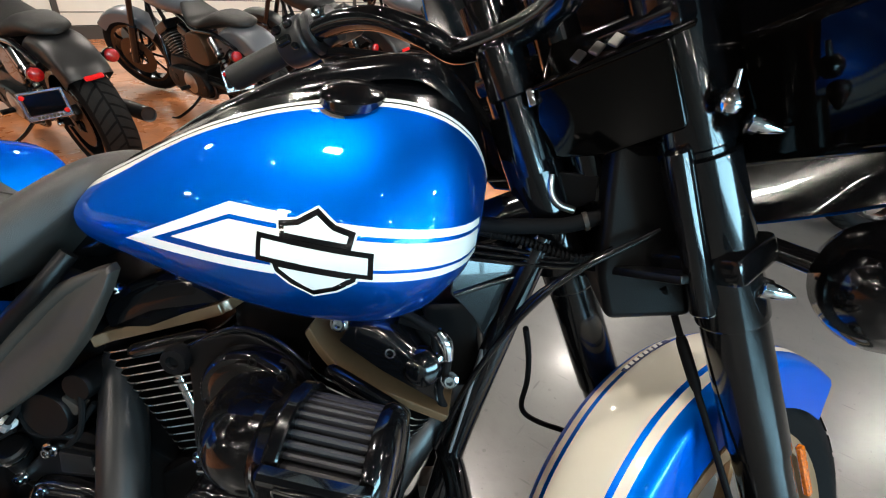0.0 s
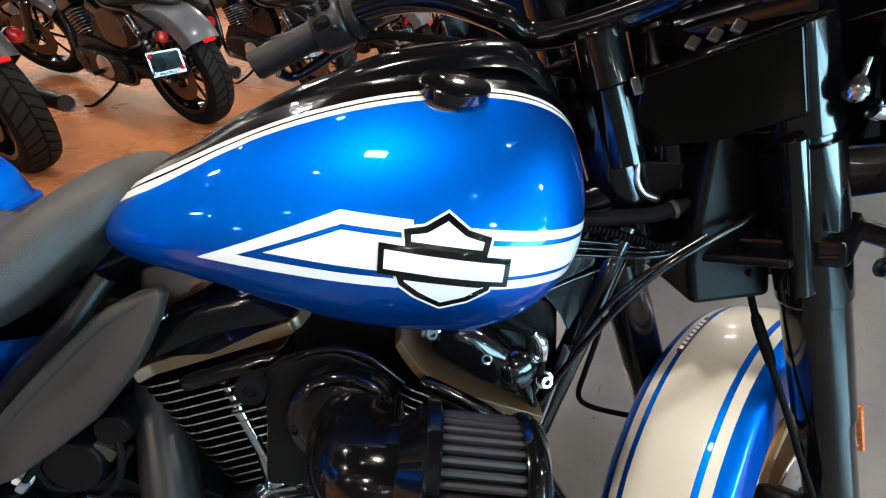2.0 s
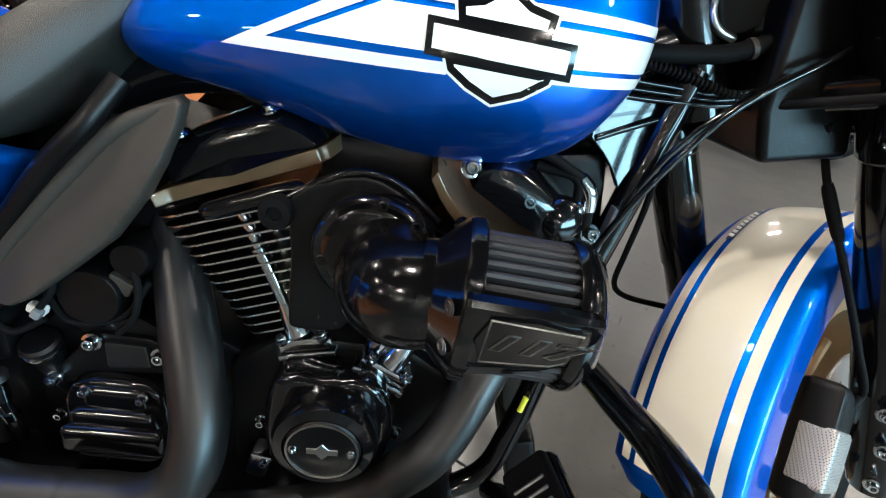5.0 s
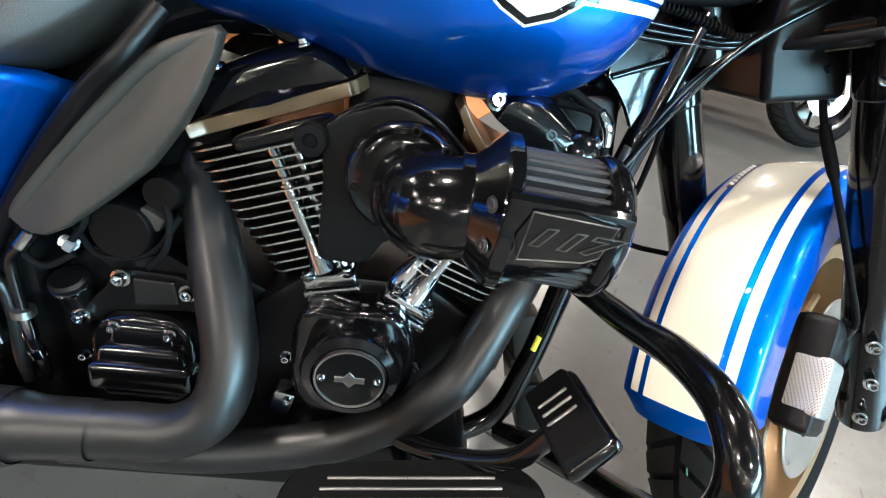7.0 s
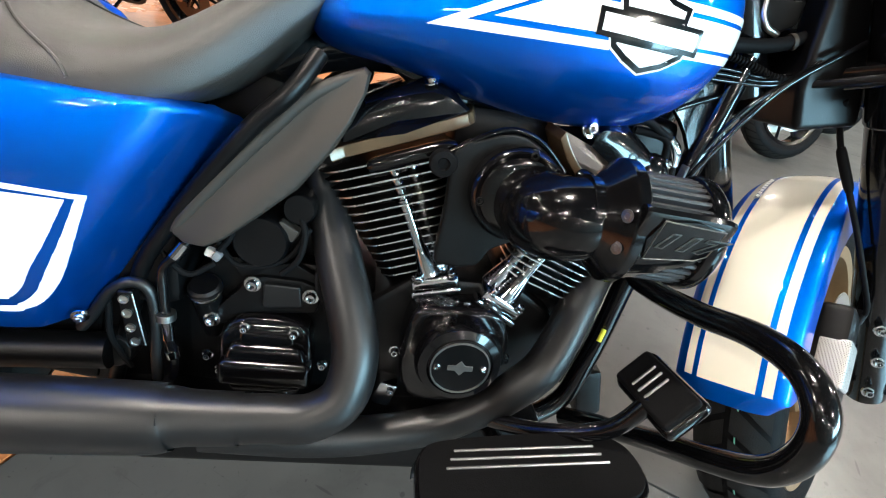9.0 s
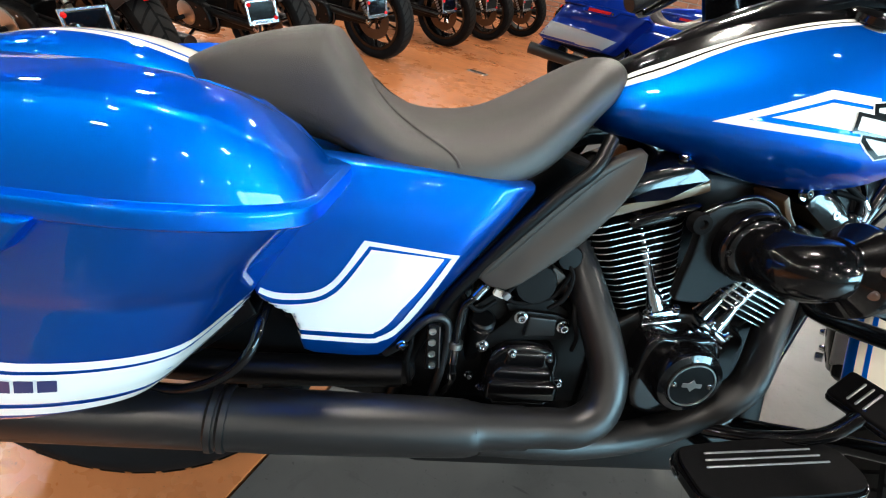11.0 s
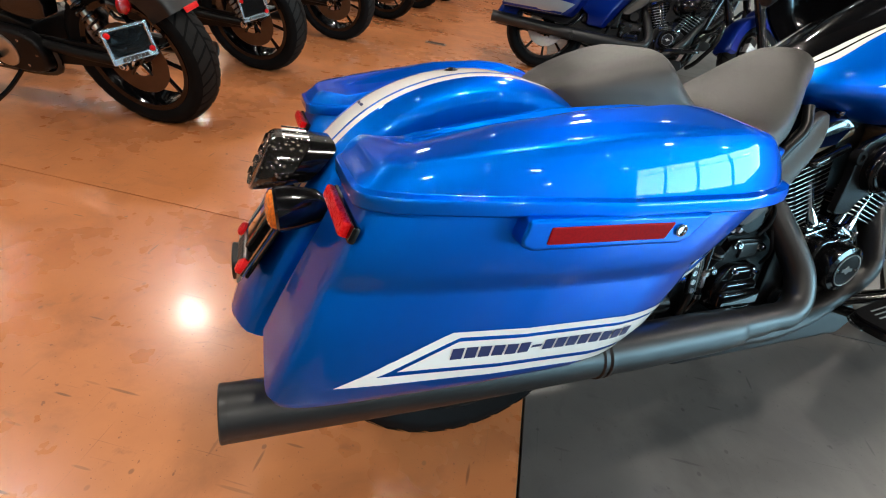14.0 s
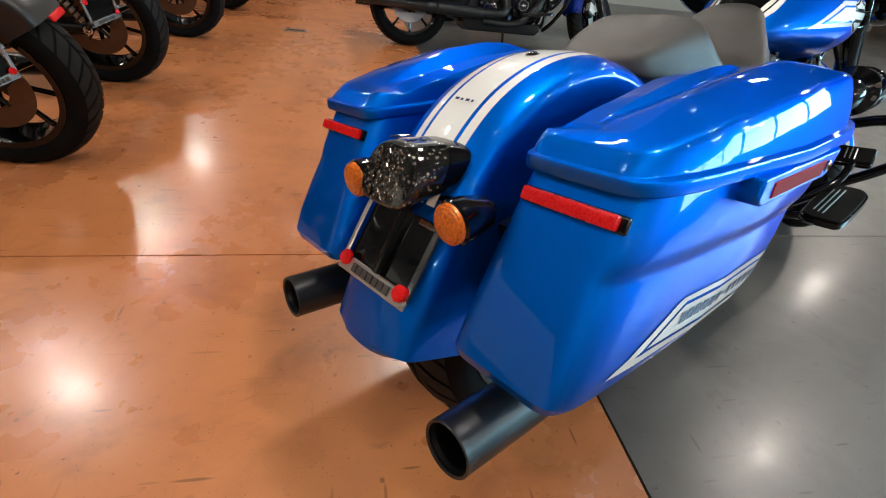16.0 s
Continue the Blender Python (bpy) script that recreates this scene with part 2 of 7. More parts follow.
    # the sealer is worn through in patches
    worn = node(t, "ShaderNodeTexNoise", Scale=5.5, Detail=9.0, Roughness=0.75)
    t.links.new(place.outputs["Object"], worn.inputs["Vector"])
    keep = node(t, "ShaderNodeMapRange")
    keep.inputs["From Min"].default_value, keep.inputs["From Max"].default_value = 0.40, 0.58
    keep.inputs["To Min"].default_value, keep.inputs["To Max"].default_value = seal, seal * 0.15
    t.links.new(worn.outputs["Fac"], keep.inputs["Value"])
    t.links.new(keep.outputs[0], p.inputs["Coat Weight"])
    return mt


ORANGE_FLOOR = concrete("orange_stained_concrete", (0.54, 0.205, 0.075), (0.41, 0.135, 0.047), (0.16, 0.050, 0.022), 0.25, 0.5, 0.13)
GREY_FLOOR = concrete("grey_sealed_concrete", (0.100, 0.096, 0.092), (0.064, 0.062, 0.060), (0.030, 0.029, 0.029), 0.30, 0.4, 0.15)
GAP = material("dark_joint", (0.02, 0.017, 0.015), 0.9)
GLASS_FRAME = material("aluminium_frame", (0.25, 0.25, 0.26), 0.4, 0.8)


# ---- shape helpers ----
def broad_normals(bm, sharp):
    """Corner normals weighted by face area, so that broad faces stay flat beside their rounded edges."""
    bm.normal_update()
    bm.faces.index_update()
    area = [f.calc_area() for f in bm.faces]
    limit = math.cos(radians(sharp))
    out = []
    for f in bm.faces:
        for v in f.verts:
            n = Vector()
            for g in v.link_faces:
                if g is f or g.normal.dot(f.normal) > limit:
                    n += g.normal * (area[g.index] + 1e-12)
            out.append(n.normalized() if n.length > 0 else f.normal.copy())
    return out


def part(name, bm, mat, parent, label="", sharp=38):
    """Links a bmesh as one mesh object under a thing or a part."""
    me = bpy.data.meshes.new(name)
    normals = broad_normals(bm, sharp)
    bm.to_mesh(me)
    bm.free()
    for m in mat if isinstance(mat, (list, tuple)) else [mat]:
        me.materials.append(m)
    for f in me.polygons:
        f.use_smooth = True
    me.set_sharp_from_angle(angle=radians(sharp))
    me.normals_split_custom_set(normals)
    ob = new(name, me)
    ob.parent = parent
    if label:
        ob["label"] = label
    return ob


def empty(name, m, label, category, group="", kind=""):
    ob = new(name)
    ob.matrix_world = m
    ob.empty_display_size = 0.1
    return tagged(ob, label, category, group, kind)


def spline(points, steps):
    """A Catmull-Rom line through points of any dimension."""
    p = [np.array(q, float) for q in points]
    p = [2 * p[0] - p[1]] + p + [2 * p[-1] - p[-2]]
    out = []
    for i in range(1, len(p) - 2):
        a, b, c, d = p[i - 1:i + 3]
        for k in range(steps):
            t = k / steps
            out.append(0.5 * ((2 * b) + (c - a) * t + (2 * a - 5 * b + 4 * c - d) * t * t + (3 * b - a - 3 * c + d) * t ** 3))
    out.append(p[-2])
    return out


def loft(rings, closed=True, caps=True, bm=None, paint=None):
    """Skins rings of equal length; paint(i, j) gives a face's material slot."""
    bm = bm or bmesh.new()
    vs = [[bm.verts.new(Vector(q)) for q in ring] for ring in rings]
    n = len(rings[0])
    for i in range(len(rings) - 1):
        for j in range(n if closed else n - 1):
            k = (j + 1) % n
            f = bm.faces.new((vs[i][j], vs[i][k], vs[i + 1][k], vs[i + 1][j]))
            if paint:
                f.material_index = paint(i, j)
    if caps and closed:
        for ring, flip in ((vs[0], True), (vs[-1], False)):
            mid = bm.verts.new(sum((v.co for v in ring), Vector()) / n)
            for j in range(n):
                a, b = ring[j], ring[(j + 1) % n]
                bm.faces.new((b, a, mid) if flip else (a, b, mid))
    bmesh.ops.recalc_face_normals(bm, faces=bm.faces)
    return bm


def tube(points, radius, seg=12, steps=6, smooth=True, bm=None, caps=True, flat=1.0):
    """A pipe along a line; radius is a number or one for each point."""
    rr = radius if isinstance(radius, (list, tuple)) else [radius] * len(points)
    rows = [(*p, r) for p, r in zip(points, rr)]
    rows = spline(rows, steps) if smooth and len(rows) > 2 else [np.array(r, float) for r in rows]
    centre = [Vector(r[:3]) for r in rows]
    rings, up = [], None
    for i, c in enumerate(centre):
        way = (centre[min(i + 1, len(centre) - 1)] - centre[max(i - 1, 0)]).normalized()
        if up is None:
            up = way.orthogonal().normalized()
        up = (up - way * up.dot(way)).normalized()
        side = way.cross(up)
        rings.append([c + (up * math.cos(a) + side * math.sin(a) * flat) * rows[i][3] for a in (2 * math.pi * k / seg for k in range(seg))])
    return loft(rings, True, caps, bm)


def lathe(profile, origin=(0, 0, 0), axis=(0, 0, 1), seg=32, bm=None, squash=1.0, caps=True):
    """Turns (radius, height) points about an axis."""
    axis = Vector(axis).normalized()
    up = axis.orthogonal().normalized()
    side = axis.cross(up)
    o = Vector(origin)
    rings = [[o + axis * h + (up * math.cos(a) + side * math.sin(a) * squash) * max(r, 1e-5) for a in (2 * math.pi * k / seg for k in range(seg))] for r, h in profile]
    return loft(rings, True, caps, bm)


def rbox(size, m=Matrix(), bevel=0.004, seg=2, bm=None):
    """A block with rounded edges, placed by m."""
    b = bmesh.new()
    bmesh.ops.create_cube(b, size=1.0, matrix=Matrix.Diagonal((*size, 1)))
    if bevel:
        bmesh.ops.bevel(b, geom=b.edges, offset=min(bevel, 0.45 * min(size)), segments=seg, affect="EDGES", profile=0.5)
    b.transform(m)
    if bm is None:
        return b
    join(bm, b)
    return bm


def join(bm, other):
    me = bpy.data.meshes.new("tmp")
    other.to_mesh(me)
    other.free()
    bm.from_mesh(me)
    bpy.data.meshes.remove(me)


def prism(outline, y0, y1, bevel=0.003, seg=2):
    """An outline in (x, z), pushed from y0 to y1, with rounded edges."""
    bm = bmesh.new()
    a = [bm.verts.new((x, y0, z)) for x, z in outline]
    b = [bm.verts.new((x, y1, z)) for x, z in outline]
    n = len(outline)
    bm.faces.new(a)
    bm.faces.new(b[::-1])
    for i in range(n):
        bm.faces.new((a[i], b[i], b[(i + 1) % n], a[(i + 1) % n]))
    bmesh.ops.recalc_face_normals(bm, faces=bm.faces)
    if bevel:
        bmesh.ops.bevel(bm, geom=bm.edges, offset=bevel, segments=seg, affect="EDGES", profile=0.5)
    return bm


def plate(corners, push, bevel=0.003, seg=2):
    """A flat plate with the given corners in space, thickened along push."""
    bm = bmesh.new()
    a = [bm.verts.new(Vector(p)) for p in corners]
    b = [bm.verts.new(Vector(p) + Vector(push)) for p in corners]
    n = len(corners)
    bm.faces.new(a)
    bm.faces.new(b[::-1])
    for i in range(n):
        bm.faces.new((a[i], b[i], b[(i + 1) % n], a[(i + 1) % n]))
    bmesh.ops.recalc_face_normals(bm, faces=bm.faces)
    bmesh.ops.bevel(bm, geom=bm.edges, offset=bevel, segments=seg, affect="EDGES", profile=0.5)
    return bm


def cut_sheet(outline, step):
    """A flat (x, z) outline, cut into small faces."""
    bm = bmesh.new()
    bm.faces.new([bm.verts.new((x, 0, z)) for x, z in outline])
    for axis in (0, 2):
        lo = min(v.co[axis] for v in bm.verts)
        hi = max(v.co[axis] for v in bm.verts)
        no = Vector((1, 0, 0)) if axis == 0 else Vector((0, 0, 1))
        k = lo + step
        while k < hi - 1e-4:
            bmesh.ops.bisect_plane(bm, geom=bm.verts[:] + bm.edges[:] + bm.faces[:], plane_co=no * k, plane_no=no)
            k += step
    bmesh.ops.remove_doubles(bm, verts=bm.verts, dist=1e-5)
    bmesh.ops.dissolve_degenerate(bm, edges=bm.edges, dist=1e-5)
    bmesh.ops.triangulate(bm, faces=bm.faces)
    return bm


def rounded(outline, steps=5):
    """A closed soft outline through the given corners."""
    p = outline + outline[:1]
    full = spline([outline[-1]] + p + [outline[1]], steps)
    return [tuple(q) for q in full[steps:-steps - 1]]


def dense(outline, step):
    """The outline with points no further apart than step."""
    out = []
    for a, b in zip(outline, outline[1:] + outline[:1]):
        n = max(1, math.ceil(math.dist(a, b) / step))
        out += [(a[0] + (b[0] - a[0]) * k / n, a[1] + (b[1] - a[1]) * k / n) for k in range(n)]
    return out


def panel(outline, depth, thick, soft, step=0.02):
    """A moulded cover: outline in (x, z), its outer face at y = depth(x, z), edges rolled in over 'soft' metres."""
    line = dense(outline, min(step, 0.012))
    rings = [[(x, depth(x, z) + thick, z) for x, z in line]]
    for f in (0.0, 0.12, 0.35, 0.65, 1.0):
        ring = inset(line, soft * f) if f else line
        rings.append([(x, depth(x, z) + thick * 0.7 * (1 - math.sqrt(max(0, 1 - (1 - f) ** 2))), z) for x, z in ring])
    bm = loft(rings, True, False)
    face = cut_sheet([(x, z) for x, _, z in rings[-1]], step)
    for v in face.verts:
        v.co.y = depth(v.co.x, v.co.z)
    join(bm, face)
    bmesh.ops.remove_doubles(bm, verts=bm.verts, dist=1e-5)
    bmesh.ops.recalc_face_normals(bm, faces=bm.faces)
    return bm


def tree_of(ob):
    bm = bmesh.new()
    bm.from_mesh(ob.data)
    tree = BVHTree.FromBMesh(bm)
    bm.free()
    return tree


def decal(outline, tree, lift, side=-1, step=0.012):
    """A thin painted shape, laid from the side on a surface."""
    bm = cut_sheet(outline, step)
    lost = []
    for v in bm.verts:
        hit, normal, _, _ = tree.ray_cast(Vector((v.co.x, side * 1.5, v.co.z)), Vector((0, -side, 0)))
        if hit is None or abs(normal.y) < 0.06:
            lost.append(v)
        else:
            v.co = hit + (normal if normal.y * side > 0 else -normal) * lift
    bmesh.ops.delete(bm, geom=lost, context="VERTS")
    for f in bm.faces:
        f.normal_update()
    flip = [f for f in bm.faces if f.normal.y * side < 0]
    bmesh.ops.reverse_faces(bm, faces=flip)
    return bm


def inset(outline, gap):
    """An outline drawn in towards its inside by gap."""
    n = len(outline)
    area = sum(outline[i][0] * outline[(i + 1) % n][1] - outline[(i + 1) % n][0] * outline[i][1] for i in range(n))
    s = 1 if area > 0 else -1
    out = []
    for i in range(n):
        p, q, r = (Vector(outline[k % n]) for k in (i - 1, i, i + 1))
        a, b = (q - p).normalized(), (r - q).normalized()
        na, nb = Vector((-a.y, a.x)) * s, Vector((-b.y, b.x)) * s
        m = (na + nb).normalized()
        out.append(tuple(q + m * gap / max(0.35, m.dot(na))))
    return out


BOLTS = {}


def bolt(pos, way, parent, r=0.006, h=0.006, mat=None, name="bolt"):
    """A cap-head bolt on a washer; alike bolts share one mesh."""
    key = (r, h, mat or CHROME)
    if key not in BOLTS:
        bm = lathe([(r * 1.45, 0), (r * 1.45, h * 0.25), (r, h * 0.3), (r, h * 0.85), (r * 0.85, h), (r * 0.55, h), (r * 0.5, h * 0.5)], seg=12)
        ob = part(name, bm, key[2], parent)
        BOLTS[key] = ob.data
    else:
        ob = new(name, BOLTS[key])
        ob.parent = parent
    turn = Vector(way).to_track_quat("Z", "Y").to_matrix().to_4x4()
    ob.matrix_local = Matrix.Translation(pos) @ turn
    return ob


def moved(bm, m):
    bm.transform(m)
    return bm


def mirrored(bm):
    bm.transform(Matrix.Diagonal((1, -1, 1, 1)))
    bmesh.ops.reverse_faces(bm, faces=bm.faces)
    return bm


def bars(outline_rows, tree, lift, side=-1):
    """Small plain bars laid on a surface, as one part."""
    bm = bmesh.new()
    for row in outline_rows:
        join(bm, decal(row, tree, lift, side, 0.03))
    return bm


# ---- the hall ----
def room_block(name, u0, u1, v0, v1, z0, z1, mat, parent=None, bevel=0.0):
    ob = part(name, rbox((u1 - u0, v1 - v0, z1 - z0), pose((u0 + u1) / 2, (v0 + v1) / 2, (z0 + z1) / 2), bevel), mat, parent)
    if parent is None:
        ob.matrix_world = ROOM
    return ob


SEAM_U = -1.15
floor = room_block("floor", U0 - 0.3, U1 + 0.3, V0 - 0.3, V1 + 0.3, -0.30, -0.02, GAP)
tagged(floor, "polished concrete showroom floor, orange stained beside grey, with saw-cut joints", "floor", kind="structure")
for u0, u1, mat, joints, tone in ((U0 - 0.3, SEAM_U, ORANGE_FLOOR, (-3.2, 0.60, 4.4), "orange stained polished concrete"),
                                  (SEAM_U, U1 + 0.3, GREY_FLOOR, (-3.1, 0.71, 4.5), "grey sealed concrete")):
    marks = [V0 - 0.3, *joints, V1 + 0.3]
    for v0, v1 in zip(marks, marks[1:]):
        cuts = [u0, -5.0, u1] if u0 < -5 else [u0, 2.6, 6.2, u1]
        for a, b in zip(cuts, cuts[1:]):
            slab = room_block("slab", a + 0.003, b - 0.003, v0 + 0.0025, v1 - 0.0025, -0.03, 0.0, mat, floor, 0.0015)
            slab["label"] = tone

wall_west = room_block("wall_west", U0 - 0.2, U0, V0, V1, 0, HIGH, CEILING)
tagged(wall_west, "dark painted wall carrying white display slats", "wall", kind="structure")
for k in range(8):
    room_block("slat", U0 + 0.004, U0 + 0.022, V0 + 0.1, V1 - 0.1, 0.16 + k * 0.15, 0.298 + k * 0.15, SLAT, wall_west)
for v in (-5.0, -3.0, -1.0, 1.0, 2.6, 4.2, 5.8, 7.4):
    room_block("upright", U0 + 0.024, U0 + 0.06, v - 0.03, v + 0.03, 0.15, 1.36, DARK_TRIM, wall_west)
baseboard = room_block("baseboard", U0 + 0.002, U0 + 0.04, V0 + 0.05, V1 - 0.05, 0.0, 0.15, DARK_TRIM)
tagged(baseboard, "dark skirting board along the slatted wall", "baseboard", kind="structure")
wall_north = room_block("wall_north", U0, U1, V1, V1 + 0.2, 0, HIGH, MORTAR)
tagged(wall_north, "red brick showroom wall with pale mortar", "wall", kind="structure")

wall_east = empty("wall_east", ROOM, "glazed shop front with aluminium mullions", "wall", kind="structure")
room_block("wall", U1, U1 + 0.2, V0 - 0.2, WIN[0], 0, HIGH, WALL_PAINT, wall_east)
room_block("wall", U1, U1 + 0.2, WIN[1], V1, 0, HIGH, WALL_PAINT, wall_east)
room_block("wall", U1, U1 + 0.2, WIN[0], WIN[1], 0, WIN[2], WALL_PAINT, wall_east)
room_block("wall", U1, U1 + 0.2, WIN[0], WIN[1], WIN[3], HIGH, WALL_PAINT, wall_east)
for k in range(7):
    room_block("mullion", U1 - 0.08, U1 + 0.15, WIN[0] + 1.2 * k - 0.05, WIN[0] + 1.2 * k + 0.05, WIN[2], WIN[3], GLASS_FRAME, wall_east)
room_block("transom", U1 - 0.078, U1 + 0.148, WIN[0], WIN[1], 2.9, 2.98, GLASS_FRAME, wall_east)
wall_south = room_block("wall_south", U0, U1, V0 - 0.2, V0, 0, HIGH, WALL_PAINT)
tagged(wall_south, "plain painted wall behind the aisle", "wall", kind="structure")
ceiling = room_block("ceiling", U0 - 0.2, U1 + 0.2, V0 - 0.2, V1 + 0.2, HIGH, HIGH + 0.15, CEILING)
tagged(ceiling, "dark painted showroom ceiling", "ceiling", kind="structure")

# ceiling spot lamps on short stems
LAMP_Z = 2.62
can = empty("spot_lamp", ROOM @ pose(-4.02, 2.36, LAMP_Z), "black box-shaped spot lamp hanging under the ceiling", "ceiling lamp", "ceiling spot lamps")
part("shade", loft([[(x * a, y * b, z) for x, y in ((-1, -1), (1, -1), (1, 1), (-1, 1))] for a, b, z in ((0.09, 0.05, 0.12), (0.14, 0.085, 0.10), (0.145, 0.09, 0.0), (0.135, 0.08, 0.0), (0.13, 0.075, 0.05))]), BLACK, can, sharp=20)
part("stem", lathe([(0.008, 0.15), (0.008, HIGH - LAMP_Z)], seg=8), BLACK, can)
spots = [ROOM @ pose(-4.02, 2.36, LAMP_Z)]
for i, u in enumerate((-4.02, -1.1, 1.77, 4.5, 7.1)):
    for j, v in enumerate((-4.5, -2.2, 0.1, 2.36, 4.6, 6.8)):
        if (i, j) != (0, 3):
            v = v - 1.23 if i >= 2 else v
            spots.append(ROOM @ pose(u, v, LAMP_Z))
            copy_thing(can, spots[-1])
for v in (2.36, 4.6, 6.8):
    spots.append(ROOM @ pose(-6.7, v, LAMP_Z))
    copy_thing(can, spots[-1])
for m in spots:
    area_lamp("lamp_bulb", m @ pose(0, 0, 0.012), 0.24, 0.13, LAMP_WATTS, (1.0, 0.92, 0.82))

# small downlights on thin rods between them
SMALL_Z, SMALL_WATTS = 3.15, 3.0
small = empty("downlight", ROOM @ pose(-4.8, 5.5, SMALL_Z), "small black downlight on a thin rod", "ceiling lamp", "ceiling downlights")
part("shade", lathe([(0.012, 0.09), (0.034, 0.085), (0.040, 0.0), (0.036, 0.0), (0.032, 0.05), (0.0, 0.055)], seg=16), BLACK, small)
part("stem", lathe([(0.005, 0.08), (0.005, HIGH - SMALL_Z)], seg=6), BLACK, small)
dots = [ROOM @ pose(-4.8, 5.5, SMALL_Z)]
for i, u in enumerate((-5.2, -2.5, 0.3, 3.0, 5.8)):
    for j, v in enumerate((-5.6, -3.5, -2.9, -0.7, 1.0, 3.3, 5.5)):
        if (i, j) != (0, 6):
            dots.append(ROOM @ pose(u + 0.4 * (j % 2), v, SMALL_Z))
            copy_thing(small, dots[-1])
for m in dots:
    area_lamp("downlight_bulb", m @ pose(0, 0, 0.01), 0.11, 0.05, SMALL_WATTS, (1.0, 0.95, 0.88))

floor_socket = part("floor_socket", rbox((0.19, 0.07, 0.006), pose(0, 0, 0.003), 0.002), STEEL, None)
floor_socket.matrix_world = pose(0.02, 4.45, 0.0, 0, 0, -32)
tagged(floor_socket, "small dark metal service cover let into the orange floor", "floor socket")
part("cover_plate", rbox((0.15, 0.04, 0.004), pose(0, 0, 0.0075), 0.001), GAP, floor_socket)


# ---- the touring motorcycle; x runs forward from the rear axle, y to its left, z up ----
RAKE, STEER, AXLE = 26.0, 38.0, Vector((1.64, 0, 0.32))


def steered(angle=STEER):
    a = Vector((-math.sin(radians(RAKE)), 0, math.cos(radians(RAKE))))
    return Matrix.Translation(AXLE) @ Matrix.Rotation(radians(angle), 4, a) @ Matrix.Translation(-AXLE)


def interp(rows, x, col):
    return float(np.interp(x, [r[0] for r in rows], [r[col] for r in rows]))


# x, half width, bottom, top, height of the widest line
TANK = [(0.698, 0.030, 0.778, 0.806, 0.793), (0.702, 0.055, 0.767, 0.816, 0.792), (0.716, 0.082, 0.757, 0.833, 0.793), (0.745, 0.106, 0.749, 0.857, 0.796), (0.79, 0.127, 0.744, 0.884, 0.799),
        (0.85, 0.150, 0.734, 0.920, 0.803), (0.91, 0.170, 0.718, 0.951, 0.808), (0.98, 0.187, 0.707, 0.977, 0.814), (1.05, 0.194, 0.702, 0.992, 0.820),
        (1.11, 0.191, 0.709, 0.996, 0.826), (1.155, 0.174, 0.728, 0.985, 0.834), (1.185, 0.148, 0.760, 0.962, 0.842), (1.202, 0.115, 0.785, 0.932, 0.850),
        (1.211, 0.070, 0.815, 0.900, 0.856)]
# x, where the white stripes begin and end as fractions of the half width
STRIPES = [(0.70, 0.56, 0.80), (0.765, 0.50, 0.735), (0.80, 0.485, 0.67), (0.835, 0.48, 0.615), (0.87, 0.48, 0.58), (0.95, 0.475, 0.555), (1.05, 0.46, 0.53), (1.21, 0.45, 0.52)]
REST_F = [0.22, 0.42, 0.58, 0.72, 0.82, 0.90, 0.95, 0.98, 0.997]


def top_fractions(x):
    a, b = interp(STRIPES, x, 1), interp(STRIPES, x, 2)
    return [0, a * 0.4, a * 0.75, a, a + (b - a) * 0.40, a + (b - a) * 0.55, b] + [b + (0.999 - b) * f for f in REST_F]


LOW_F = [1.0, 0.99, 0.965, 0.92, 0.85, 0.75, 0.62, 0.46, 0.30, 0.15]


def tank_mesh():
    rings = []
    for x, w, zb, zt, zm in spline(TANK, 6):
        half = []
        for f in top_fractions(x):
            half.append((f * w, zm + (zt - zm) * (1 - f ** 1.8) ** (1 / 1.8)))
        for f in LOW_F:
            half.append((f * w, zm - (zm - zb) * (1 - f ** 2.2) ** (1 / 2.2)))
        right = [(x, -y, z) for y, z in half]
        left = [(x, y, z) for y, z in half[1:]][::-1]
        rings.append(right + [(x, 0, zb)] + left)
    n = len(rings[0])

    def paint(i, j):
        k = min(j, n - 1 - j)
        return 1 if k < 3 else 2 if k == 3 else 1 if k == 4 else 2 if k == 5 else 0
    return loft(rings, True, True, None, paint)


SHIELD_TOP = [(1.0245, 0.842), (1.022, 0.858), (1.040, 0.862), (1.059, 0.875), (1.077, 0.862), (1.097, 0.857), (1.094, 0.839)]
SHIELD_LOW = [(1.017, 0.818), (1.021, 0.806), (1.036, 0.795), (1.058, 0.784), (1.081, 0.793), (1.099, 0.806), (1.101, 0.814)]
SHIELD_BAR = [(1.002, 0.8435), (1.115, 0.838), (1.115, 0.8115), (1.002, 0.817)]


